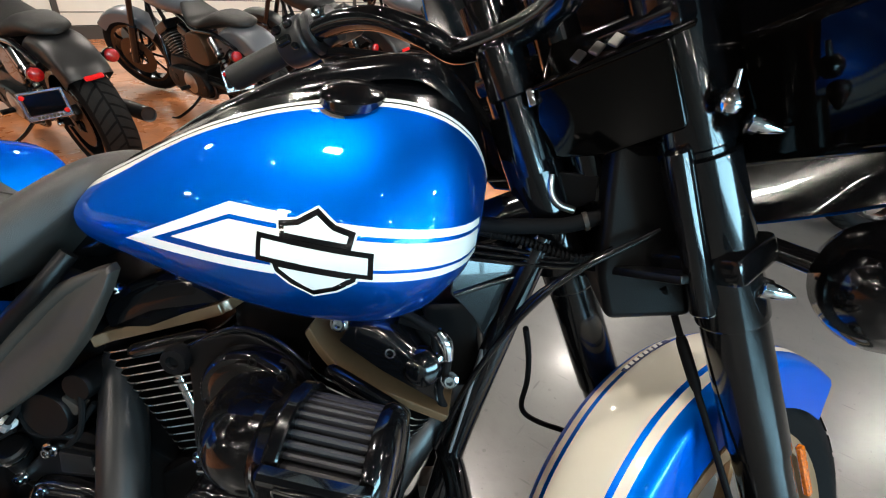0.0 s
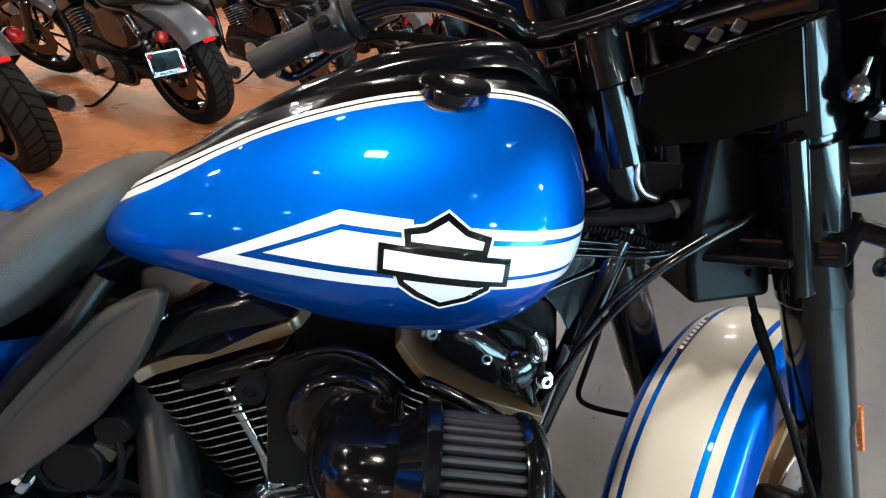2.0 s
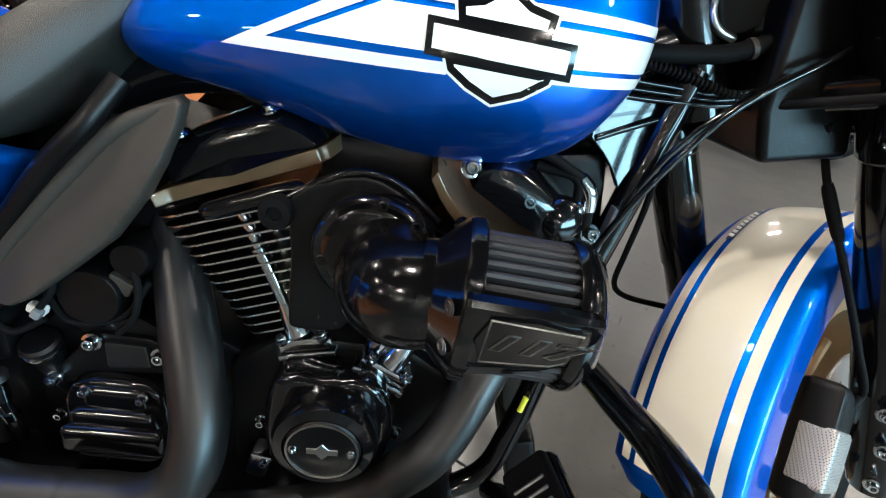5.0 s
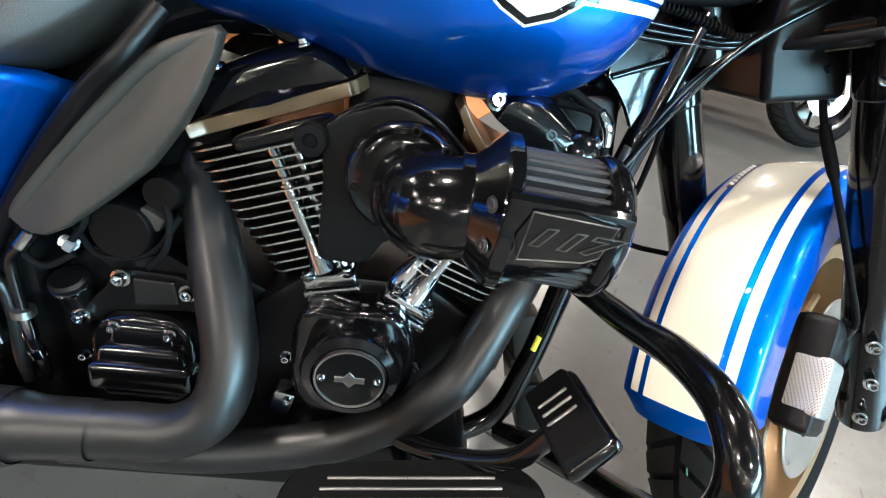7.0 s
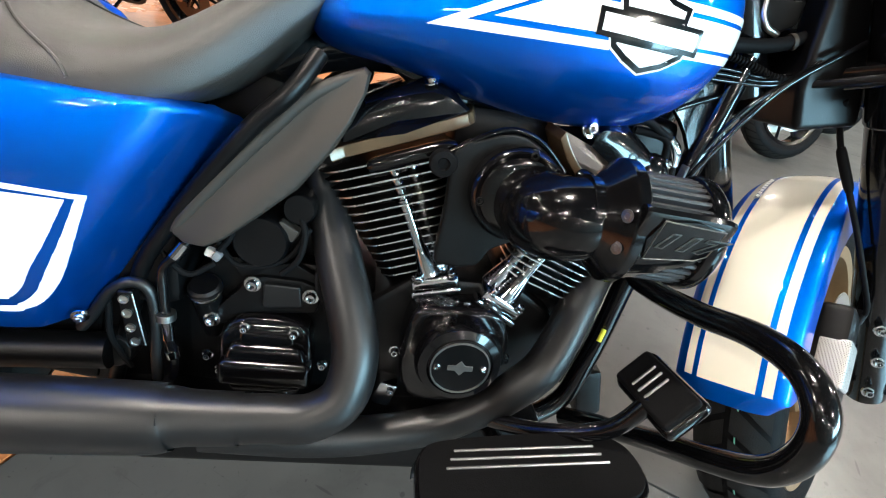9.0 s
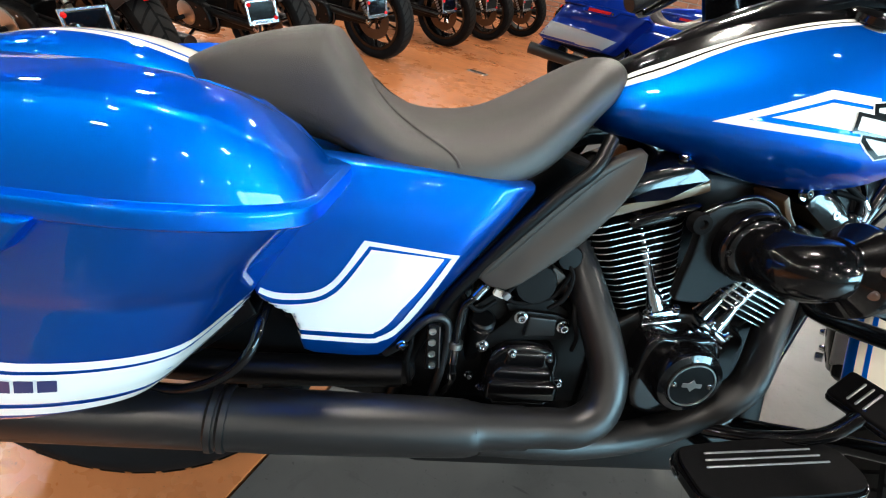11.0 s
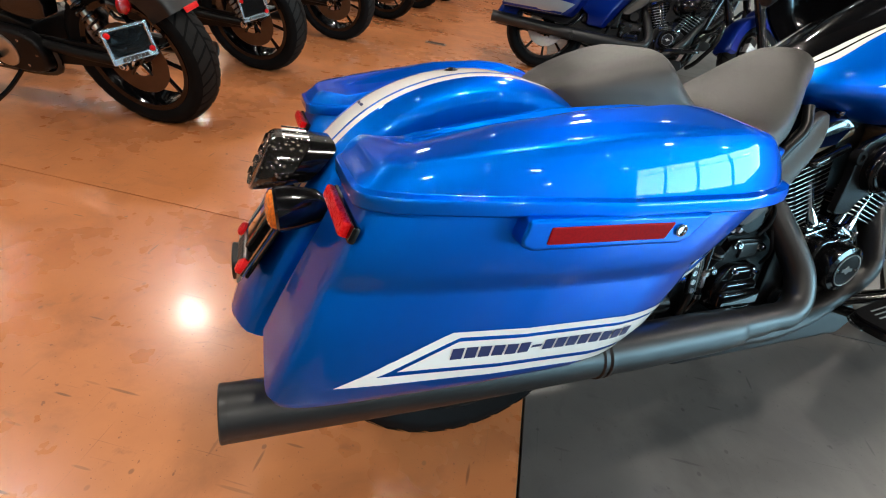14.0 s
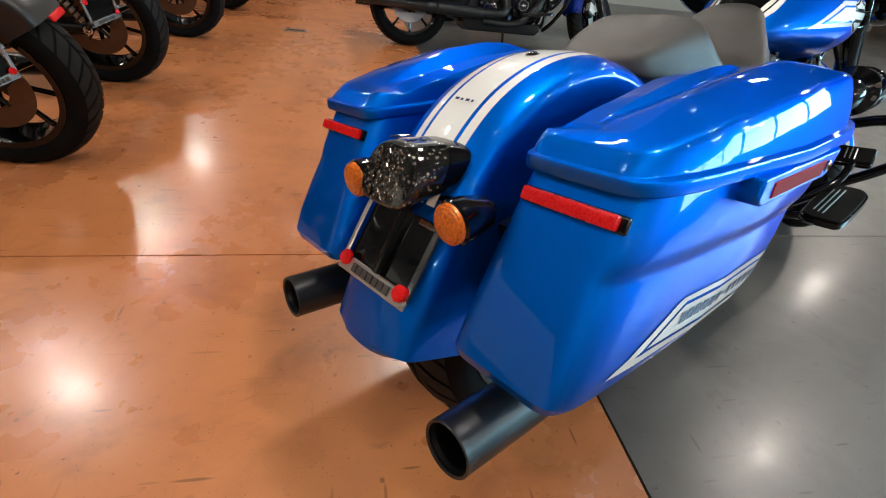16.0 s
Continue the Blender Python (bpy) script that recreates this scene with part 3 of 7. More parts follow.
def tank_graphics(tank):
    tree = tree_of(tank)
    low = lambda shape: [(x, 0.8335 + (z - 0.8335) * 0.93) for x, z in shape]
    crest, foot = low(SHIELD_TOP), low(SHIELD_LOW)
    for name, shape, mat, lift in (
            ("stripe", [(0.833, 0.800), (0.967, 0.8645), (1.03, 0.864), (1.03, 0.853), (0.969, 0.8535), (0.874, 0.8108)], WHITE, 0.0006),
            ("stripe", [(1.08, 0.862), (1.207, 0.860), (1.207, 0.852), (1.08, 0.853)], WHITE, 0.0006),
            ("stripe", [(0.833, 0.800), (0.874, 0.8108), (1.02, 0.8135), (1.02, 0.8045)], WHITE, 0.0006),
            ("stripe", [(1.08, 0.817), (1.207, 0.820), (1.207, 0.811), (1.08, 0.808)], WHITE, 0.0006),
            ("stripe", [(0.900, 0.8180), (0.969, 0.8490), (1.207, 0.848), (1.207, 0.824), (1.06, 0.8195)], WHITE, 0.0006),
            ("emblem_outline", inset(crest, -0.0022), WHITE, 0.0007), ("emblem_outline", inset(foot, -0.0022), WHITE, 0.0007),
            ("emblem", crest, BLACK, 0.0009), ("emblem", foot, BLACK, 0.0009),
            ("emblem", inset(crest, 0.0055), WHITE, 0.0013), ("emblem", inset(foot, 0.0055), WHITE, 0.0013),
            ("emblem", SHIELD_BAR, BLACK, 0.0017), ("emblem", inset(SHIELD_BAR, 0.0050), WHITE, 0.0021)):
        part(name, decal(shape, tree, lift + 0.0004, -1, 0.006), mat, tank)


SEAT = [(0.108, 0.020, 0.757, 0.764), (0.118, 0.055, 0.745, 0.770), (0.145, 0.090, 0.728, 0.785), (0.19, 0.110, 0.712, 0.806), (0.25, 0.128, 0.700, 0.827), (0.295, 0.140, 0.690, 0.838), (0.306, 0.143, 0.688, 0.837),
        (0.316, 0.146, 0.686, 0.829), (0.335, 0.152, 0.683, 0.806), (0.36, 0.160, 0.678, 0.777), (0.40, 0.170, 0.670, 0.748), (0.457, 0.178, 0.662, 0.737), (0.537, 0.178, 0.660, 0.752), (0.600, 0.160, 0.677, 0.788),
        (0.650, 0.130, 0.712, 0.826), (0.690, 0.100, 0.757, 0.852), (0.722, 0.080, 0.795, 0.860), (0.742, 0.052, 0.818, 0.850), (0.750, 0.022, 0.830, 0.842)]


def seat_mesh():
    """Pillion pad with a crisp front edge, then the rider's dished saddle and nose."""
    rings = []
    for x, w, zb, zt in spline(SEAT, 5):
        box = 0.50 if x < 0.30 else 0.50 + 0.28 * min(1, (x - 0.30) / 0.22)
        ring = []
        for k in range(48):
            a = math.pi * 2 * k / 48
            c, q = math.cos(a), math.sin(a)
            y = w * math.copysign(abs(c) ** box, c)
            zm = zb + (zt - zb) * 0.30
            z = zm + (zt - zm) * abs(q) ** (box + 0.06) if q > 0 else zm - (zm - zb) * abs(q) ** 0.6
            ring.append((x, y, z))
        rings.append(ring)
    return loft(rings)


def seat_seam(x0, sweep):
    """A raised seam over the seat, swept forward towards its sides."""
    rows = [tuple(r) for r in spline(SEAT, 5)]
    points = []
    for k in range(1, 24):
        a = math.pi * k / 24
        c, q = math.cos(a), math.sin(a)
        x = x0 + sweep * abs(c) ** 1.5
        w, zb, zt = (interp(rows, x, i) for i in (1, 2, 3))
        box = 0.50 if x < 0.30 else 0.50 + 0.28 * min(1, (x - 0.30) / 0.22)
        zm = zb + (zt - zb) * 0.30
        points.append((x, w * math.copysign(abs(c) ** box, c), zm + (zt - zm) * q ** (box + 0.06)))
    return tube(points, 0.0022, 8, 2)


def bag_ring(z, x0, x1, out, inn, n=8.5, count=80, shear=0.27):
    """A plan outline of a pannier at height z; the outer side is widest ahead of the middle."""
    ring, xc, a = [], (x0 + x1) / 2, (x1 - x0) / 2
    for k in range(count):
        t = 2 * math.pi * k / count
        c, s = math.cos(t), math.sin(t)
        x = xc + a * math.copysign(abs(c) ** (2 / n), c)
        f = (x - x0) / (x1 - x0)
        wide = out - (0.024 + 0.096 * min(1, max(0, (z - 0.42) / 0.24))) * max(0, 0.62 - f) ** 1.5 - 0.45 * max(0, f - 0.72) ** 2
        mid, b = (wide + inn) / 2, (wide - inn) / 2
        y = mid + b * math.copysign(abs(s) ** (2 / n), s)
        x += shear * max(0, f) ** 3 * max(0, wide - y)
        ring.append((x, -y, z))
    return ring


def bag_body():
    rows = [(0.418, -0.345, 0.110, 0.340, 0.185), (0.412, -0.362, 0.126, 0.352, 0.170), (0.417, -0.374, 0.142, 0.364, 0.162), (0.432, -0.378, 0.157, 0.374, 0.160), (0.47, -0.360, 0.184, 0.385, 0.162),
            (0.53, -0.328, 0.216, 0.392, 0.166), (0.566, -0.309, 0.238, 0.392, 0.169), (0.577, -0.303, 0.244, 0.394, 0.170), (0.586, -0.298, 0.249, 0.4000, 0.171), (0.600, -0.291, 0.257, 0.4040, 0.172), (0.624, -0.279, 0.275, 0.408, 0.175), (0.660, -0.260, 0.304, 0.411, 0.178), (0.668, -0.257, 0.310, 0.409, 0.18)]
    return loft([bag_ring(z, a, b, o, i) for z, a, b, o, i in rows])


LID_TOP = [(-0.265, 0.712), (-0.24, 0.724), (-0.20, 0.733), (-0.12, 0.751), (-0.043, 0.768), (0.06, 0.782), (0.13, 0.786), (0.20, 0.785), (0.25, 0.774), (0.29, 0.752), (0.318, 0.726), (0.335, 0.700)]


def bag_lid():
    """Lid with a standing flange, a rounded shoulder, and a crease along the top where the inner facet begins."""
    rings, ridge = [], 0.316
    flange = [(0.0, 0.668), (-0.0065, 0.6682), (-0.0085, 0.6705), (-0.0085, 0.6820), (-0.0070, 0.6858), (-0.0035, 0.6875), (0.0, 0.6880), (0.0012, 0.6890)]
    crown = [(0.0015, 0.05), (0.0045, 0.35), (0.0095, 0.62), (0.0135, 0.76), (0.0170, 0.815), (0.023, 0.850), (0.056, 0.922), (0.080, 0.962), (0.0965, 0.995), (0.0985, 0.998), (0.110, 1.0)]
    for inn_, z0, g in [(i, z, -1.0) for i, z in flange] + [(i, 0.689, g) for i, g in crown]:
        base = bag_ring(0.668, -0.266 + inn_ * 0.8, 0.326 - inn_ * 0.9, 0.414 - inn_, 0.178 + min(inn_, 0.08) * 0.6, 8.5, 80, 0.13)
        ring = []
        for x, y, _ in base:
            if g < 0:
                ring.append((x, y, z0))
                continue
            top = max(interp(LID_TOP, x, 1) - 0.007, z0 + 0.012)
            facet = top - 0.16 * min(1, max(0, (x + 0.25) / 0.06)) * max(0, ridge + 0.002 - abs(y)) - 0.0005
            # the rear end is pressed in behind a narrow rim
            d = (x + 0.266) / 0.05
            ring.append((x + 0.010 * notch(y) * max(0, 1 - d) * min(1, max(0, (g - 0.30) / 0.1)), y, min(z0 + (top - z0) * g, max(facet, z0 + 0.001))))
        rings.append(ring)
    return loft(rings)


def notch(y):
    """1 in the middle of the lid's rear end, 0 at its sides."""
    return min(1, max(0, (0.375 - abs(y)) / 0.008)) * min(1, max(0, (abs(y) - 0.205) / 0.008))


def bag_graphics(body, name_bars=True):
    tree = tree_of(body)
    shapes = [[(-0.301, 0.452), (-0.160, 0.5180), (0.186, 0.5100), (0.250, 0.5085), (0.250, 0.4970), (0.181, 0.4985), (-0.150, 0.5095), (-0.2515, 0.4635)],
              [(-0.301, 0.452), (-0.2515, 0.4635), (0.160, 0.4415), (0.235, 0.4400), (0.235, 0.4280), (0.148, 0.4290)],
              [(-0.227, 0.4690), (-0.151, 0.5035), (0.178, 0.4945), (0.245, 0.4930), (0.240, 0.4480), (0.162, 0.4490)]]
    for s in shapes:
        part("stripe", decal(s, tree, 0.0012, -1, 0.008), WHITE, body)
    rows, n = [], 15
    for k in range(n):
        x = -0.162 + k * 0.0180
        low = 0.4785 - (x + 0.162) * 0.02
        tall = (low, low + 0.0160) if k != 6 else (low + 0.006, low + 0.010)
        rows.append([(x, tall[0]), (x + 0.0150, tall[0] - 0.0004), (x + 0.0185, tall[1] - 0.0004), (x + 0.0035, tall[1])])
    if name_bars:
        part("lettering", bars(rows, tree, 0.0022), NAVY, body, "dark navy bars of a marque name")


def pannier(root, side, paint, low, detail):
    """A hard saddlebag with lid, latch, reflectors; side -1 is the right."""
    fit = (lambda b: b) if side < 0 else mirrored
    bag = part("saddlebag", fit(bag_body()), low, root)
    part("lid", fit(bag_lid()), paint, bag)
    tilt = pose(0.014, -0.399, 0.6535, 0, 0, -3.4)
    frame_shape = [(-0.120, -0.006), (-0.112, 0.018), (0.128, 0.018), (0.116, 0.004), (0.100, -0.015), (0.085, -0.0195), (-0.105, -0.0195), (-0.118, -0.014)]
    part("latch_housing", fit(moved(prism(frame_shape, -0.0205, 0.02, 0.005, 3), tilt)), low, bag)
    part("side_reflector", fit(moved(prism([(-0.086, 0.0090), (0.073, 0.0090), (0.062, -0.0110), (-0.090, -0.0110)], -0.0225, -0.014, 0.0015), tilt)), DIMMED_RED, bag, "long red side reflector")
    part("lock", fit(moved(lathe([(0.0078, 0), (0.0078, 0.004), (0.0058, 0.005), (0.0052, 0.0025), (0.0, 0.0025)], (0.083, -0.0190, -0.001), (0, -1, 0), 20), tilt)), CHROME, bag, "round chrome lock")
    rear = pose(-0.272, -0.272, 0.637, 0, 24, 0)
    part("rear_reflector_holder", fit(moved(rbox((0.010, 0.150, 0.022), Matrix(), 0.004), rear)), BLACK, bag)
    part("rear_reflector", fit(moved(rbox((0.012, 0.136, 0.019), pose(-0.009, 0.002, 0), 0.004), rear)), RED, bag, "red rear reflector bar")
    if not detail:
        tree = tree_of(bag)
        part("lower_panel", decal([(-0.375, 0.416), (-0.315, 0.535), (0.175, 0.500), (0.085, 0.416)], tree, 0.0015, side, 0.02), SILVER, bag, "silver-grey lower panel")
    elif side < 0:
        bag_graphics(bag)
    return bag


FENDER = [(0.215, 0.722), (0.17, 0.746), (0.12, 0.765), (0.04, 0.7815), (-0.046, 0.779), (-0.128, 0.757), (-0.2, 0.719), (-0.264, 0.660), (-0.316, 0.585), (-0.364, 0.505), (-0.403, 0.433), (-0.425, 0.386), (-0.434, 0.364)]


def arch(path, half, deep, cuts, paint, closed_end=0.0):
    """A mudguard skin along a side-view path; cuts are half-width fractions where paint changes."""
    pts = spline(path, 5)
    rings = []
    for i, p in enumerate(pts):
        a, b = pts[max(0, i - 1)], pts[min(len(pts) - 1, i + 1)]
        way = Vector((b[0] - a[0], 0, b[1] - a[1])).normalized()
        out = Vector((-way.z, 0, way.x))
        if out.dot(Vector((p[0] - path[len(path) // 2][0], 0, p[1] - 0.3))) < 0:
            out = -out
        k = min(1.0, (len(pts) - 1 - i) / 4.0 + 0.25) if closed_end else 1.0
        h = half * (k if not closed_end else 1 - closed_end * (1 - k))
        ring = []
        for f in cuts:
            y = abs(f)
            drop = deep * (1 - math.sqrt(max(0, 1 - min(1, y) ** 2.6))) if y <= 1 else deep + (y - 1) * half * 3
            yy = math.copysign(min(y, 1.0) - max(0, y - 1) * 0.1, f) * h
            ring.append(Vector((p[0], yy, p[1])) - out * drop)
        rings.append(ring)
    bm = loft(rings, False, False, None, lambda i, j: paint((abs(cuts[j]) + abs(cuts[j + 1])) / 2, i / (len(rings) - 1)))
    for f in bm.faces:
        f.normal_update()
    bmesh.ops.solidify(bm, geom=bm.faces, thickness=0.003)
    return bm


def symmetric(half):
    return [-f for f in half[::-1] if f] + half


def tyre(centre, radius, width, parent, label=""):
    prof = []
    for k in range(17):
        a = math.pi * (k / 16 - 0.5)
        prof.append((radius - 0.055 * (1 - math.cos(a) ** 0.75) - 0.004 * (abs(a) > 1.2), math.sin(a) * width / 2))
    prof = [(radius - 0.088, -width * 0.40)] + prof + [(radius - 0.088, width * 0.40)]
    bm = bmesh.new()
    rings = [[Vector(centre) + Vector((r * math.cos(t), h, r * math.sin(t))) for t in (2 * math.pi * k / 72 for k in range(72))] for r, h in prof]
    loft(rings, True, False, bm)
    return part("tyre", bm, RUBBER, parent, label)


def tread(centre, radius, width, parent):
    """Raised tread blocks between angled grooves, one joined part."""
    bm = bmesh.new()
    for k in range(36):
        t0 = 2 * math.pi * k / 36
        for s in (-1, 1):
            quads = []
            for (f, dt) in ((0.06, 0.0), (0.30, 0.035), (0.56, 0.085), (0.86, 0.165)):
                for e in (0.0, 0.138):
                    a = t0 + dt + e + (0.08 if s > 0 else 0)
                    ang = math.asin(min(0.98, f))
                    r = radius - 0.055 * (1 - math.cos(ang) ** 0.75) + 0.0042
                    quads.append(Vector(centre) + Vector((r * math.cos(a), s * f * width / 2, r * math.sin(a))))
            v = [bm.verts.new(q) for q in quads]
            bm.faces.new((v[0], v[1], v[3], v[2]))
            bm.faces.new((v[2], v[3], v[5], v[4]))
            bm.faces.new((v[4], v[5], v[7], v[6]))
    bmesh.ops.recalc_face_normals(bm, faces=bm.faces)
    return tagged(part("tread", bm, TREAD, parent), kind="stuff")


def wheel(root, centre, radius, width, rim_mat, disc_sides=(-1, 1), spokes=9, m=Matrix(), treaded=True, disc_mat=None):
    """Tyre, cast rim with spokes, hub and brake discs; rests under one part."""
    c = Vector(centre)
    hub = part("wheel", lathe([(0.02, -0.06), (0.034, -0.055), (0.034, -0.02), (0.028, 0), (0.034, 0.02), (0.034, 0.055), (0.02, 0.06)], c, (0, 1, 0), 20), rim_mat, root)
    rim_r = radius - 0.083
    parts = [hub]
    ring = [(rim_r - 0.022, -width * 0.42), (rim_r, -width * 0.44), (rim_r + 0.004, -width * 0.36), (rim_r - 0.014, -width * 0.28), (rim_r - 0.02, 0), (rim_r - 0.014, width * 0.28), (rim_r + 0.004, width * 0.36), (rim_r, width * 0.44), (rim_r - 0.022, width * 0.42), (rim_r - 0.028, 0), (rim_r - 0.022, -width * 0.42)]
    rings = [[c + Vector((r * math.cos(t), h, r * math.sin(t))) for t in (2 * math.pi * k / 56 for k in range(56))] for r, h in ring]
    parts.append(part("rim", loft(rings, True, False), rim_mat, hub))
    for k in range(spokes):
        t = 2 * math.pi * k / spokes
        for s in (-0.10, 0.10):
            a = c + Vector((0.03 * math.cos(t), 0, 0.03 * math.sin(t)))
            b = c + Vector(((rim_r - 0.02) * math.cos(t + s), 0, (rim_r - 0.02) * math.sin(t + s)))
            if s < 0 or spokes < 9:
                parts.append(part("spoke", tube([a, (a + b) / 2, b], [0.014, 0.009, 0.011], 8, 3), rim_mat, hub))
    parts.append(tyre(c, radius, width, hub))
    if treaded:
        parts.append(tread(c, radius, width, hub))
    for s in disc_sides:
        d = [(0.075, -0.002), (0.148, -0.002), (0.150, 0), (0.148, 0.002), (0.075, 0.002), (0.073, 0), (0.075, -0.002)]
        rings = [[c + Vector((r * math.cos(t), s * 0.068 + h, r * math.sin(t))) for t in (2 * math.pi * k / 48 for k in range(48))] for r, h in d]
        parts.append(part("brake_disc", loft(rings, True, False), disc_mat or STEEL, hub, "drilled steel brake disc"))
        for k in range(5):
            t = 2 * math.pi * k / 5
            parts.append(part("disc_carrier", tube([c + Vector((0.03 * math.cos(t), s * 0.066, 0.03 * math.sin(t))), c + Vector((0.085 * math.cos(t + 0.2), s * 0.066, 0.085 * math.sin(t + 0.2)))], 0.008, 6, 1, False), BLACK, hub))
    for p in parts:
        p.data.transform(m)
    return hub


def turned_prism(outline, z0, z1, bevel):
    """A plate lying flat, its outline in x and y."""
    return moved(prism(outline, z0, z1, bevel), Matrix(((1, 0, 0, 0), (0, 0, 1, 0), (0, 1, 0, 0), (0, 0, 0, 1))))


def cylinder_frame(x, angle):
    """The frame of one engine cylinder: z along its axis from the crankcase."""
    return pose(x, 0, 0.44, 0, angle, 0)


FIN_MESH = {}


def engine(root, detail):
    case = part("crankcase", prism([(0.80, 0.24), (1.07, 0.24), (1.10, 0.33), (1.09, 0.43), (1.02, 0.475), (0.87, 0.475), (0.80, 0.42)], -0.10, 0.10, 0.012, 2), CAST, root)
    for x, ang, hx, hz, tilt in ((0.888, -20.0, 0.830, 0.667, -22.0), (1.035, 20.0, 1.112, 0.655, 27.0)):
        m = cylinder_frame(x, ang)
        wide = 0.84 if ang < 0 else 1.0
        hm = pose(hx, 0, hz, 0, tilt, 0) @ Matrix.Translation((0, 0, -0.203))
        cyl = part("cylinder", moved(rbox((0.12, 0.175 * wide, 0.20), pose(0, 0, 0.11), 0.03, 3), m), CAST, root, "black finned engine cylinder")
        count = 14 if detail else 8
        for k in range(count):
            if detail not in FIN_MESH:
                b = rbox((0.172, 0.226, 0.0023), Matrix(), 0.0, 1)
                up = [e for e in b.edges if abs(e.verts[0].co.z - e.verts[1].co.z) > 0.0015]
                bmesh.ops.bevel(b, geom=up, offset=0.035, segments=4, affect="EDGES", profile=0.5)
                for f in b.faces:
                    f.material_index = 1 if abs(f.normal.z) < 0.5 else 0
                fin = part("fin", b, [CAST, FIN], cyl)
                FIN_MESH[detail] = fin.data
            else:
                fin = new("fin", FIN_MESH[detail])
                fin.parent = cyl
            fin.matrix_local = m @ pose(-0.010 * k / count if ang < 0 else 0.0, 0, 0.045 + k * (0.176 if ang < 0 and detail else 0.155) / count) @ Matrix.Diagonal((1.06 - 0.42 * (count - 1 - k) / count, wide, 1, 1))
        if ang < 0:
            base_mesh = moved(turned_prism(rounded([(-0.096, -0.096), (-0.096, 0.10), (0.096, 0.10), (0.096, -0.060), (0.084, -0.090), (0.066, -0.098), (-0.080, -0.100)], 2), 0.1975, 0.2135, 0.0025), hm)
        else:
            mid = [tuple(p) for p in spline([(1.024, 0.703), (1.040, 0.678), (1.065, 0.653), (1.098, 0.637), (1.135, 0.625), (1.201, 0.607)], 3)]
            base_mesh = prism([(x + 0.003, z + 0.0055) for x, z in mid] + [(x - 0.003, z - 0.0055) for x, z in mid[::-1]], -0.118, 0.118, 0.003, 2)
        head = part("rocker_base", base_mesh, ROCKER, root, "bronze rocker box base")
        cover = [(-0.084, 0.216), (-0.078, 0.246), (-0.052, 0.262), (0.02, 0.266), (0.062, 0.258), (0.090, 0.216)] if ang < 0 else [(-0.062, 0.216), (-0.060, 0.255), (-0.03, 0.270), (0.03, 0.262), (0.062, 0.245), (0.082, 0.214)]
        rings = []
        for y, g in ((-0.1165, 0.30), (-0.1155, 0.62), (-0.106, 0.84), (-0.086, 0.95), (-0.04, 1.0), (0.04, 1.0), (0.086, 0.95), (0.106, 0.84), (0.1155, 0.62), (0.1165, 0.30)):
            line = [tuple(p) for p in spline(cover, 4)]
            rings.append([(x * (0.94 + 0.06 * g) * (1.0 if ang > 0 else 0.88 + 0.12 * g), y * (0.80 if ang < 0 else 1.0), 0.216 + (z - 0.216) * g) for x, z in line] + [(0.0, y, 0.212)])
        part("rocker_cover", moved(loft(rings), hm), BLACK, head, "gloss black rocker cover")
        for dx in (-0.07, 0.07):
            bolt(hm @ Vector((dx * 0.7, -0.100 * wide, 0.259)), hm.to_3x3() @ Vector((0, -0.3, 1)), head, 0.007, 0.008)
        part("cooling_line", moved(tube([(-0.05, -0.122 * wide, 0.180), (-0.04, -0.126 * wide, 0.181), (0.045, -0.126 * wide, 0.181), (0.055, -0.122 * wide, 0.180)], [0.006, 0.0105, 0.0105, 0.006], 12, 4), hm), BLACK, head)
        if ang > 0 and detail:
            for x, z in ((1.124, 0.684), (1.198, 0.657), (1.06, 0.712)):
                bolt((x, -0.106, z), (0.1, -1, 0.3), head, 0.0075, 0.012)
            part("rocker_boss", lathe([(0.026, 0), (0.026, 0.008), (0.024, 0.012), (0.020, 0.0155), (0.014, 0.018), (0.007, 0.0193), (0.0, 0.0196)], (1.163, -0.100, 0.668), (0.2, -1, 0.35), 24), BLACK, head)
            part("hose_fitting", tube([(1.176, -0.10, 0.716), (1.188, -0.10, 0.701), (1.193, -0.10, 0.681)], [0.007, 0.0095, 0.007], 12), CHROME, head)
            for pts in ([(1.193, -0.10, 0.681), (1.192, -0.105, 0.66), (1.187, -0.105, 0.635), (1.20, -0.095, 0.60)], [(1.13, -0.09, 0.72), (1.17, -0.10, 0.715), (1.178, -0.10, 0.69), (1.186, -0.09, 0.65)], [(1.08, -0.10, 0.73), (1.13, -0.10, 0.735), (1.162, -0.10, 0.722), (1.176, -0.10, 0.716)]):
                part("hose", tube(pts, 0.0055, 10), RUBBER, head)
        # pushrod tubes and their chrome base
        s = 1 if ang < 0 else -1
        block = pose(0.897, -0.086, 0.470, 0, -14, 0) if s > 0 else pose(0.996, -0.102, 0.453, 0, 29, 0)
        lift = part("lifter_block", moved(rbox((0.068, 0.048, 0.018), Matrix(), 0.005, 2), block), CHROME, root, "chrome lifter block")
        part("lifter_flange", moved(rbox((0.072, 0.052, 0.010), pose(0, 0, -0.015), 0.003, 2), block), CHROME, lift)
        for q, w in ((-0.023, -0.027), (0.023, -0.027), (0.023, 0.012)):
            bolt(block @ Vector((q * 1.08, w * 0.8, 0.008)), block.to_3x3() @ Vector((0, -0.35, 1)), lift, 0.0058, 0.010)
        if s > 0:
            rods = (((0.886, -0.093, 0.484), (0.811, -0.076, 0.638)), ((0.902, -0.074, 0.484), (0.840, -0.072, 0.640)))
        else:
            rods = (((1.006, -0.108, 0.464), (1.085, -0.096, 0.600)), ((0.988, -0.090, 0.474), (1.062, -0.088, 0.602)))
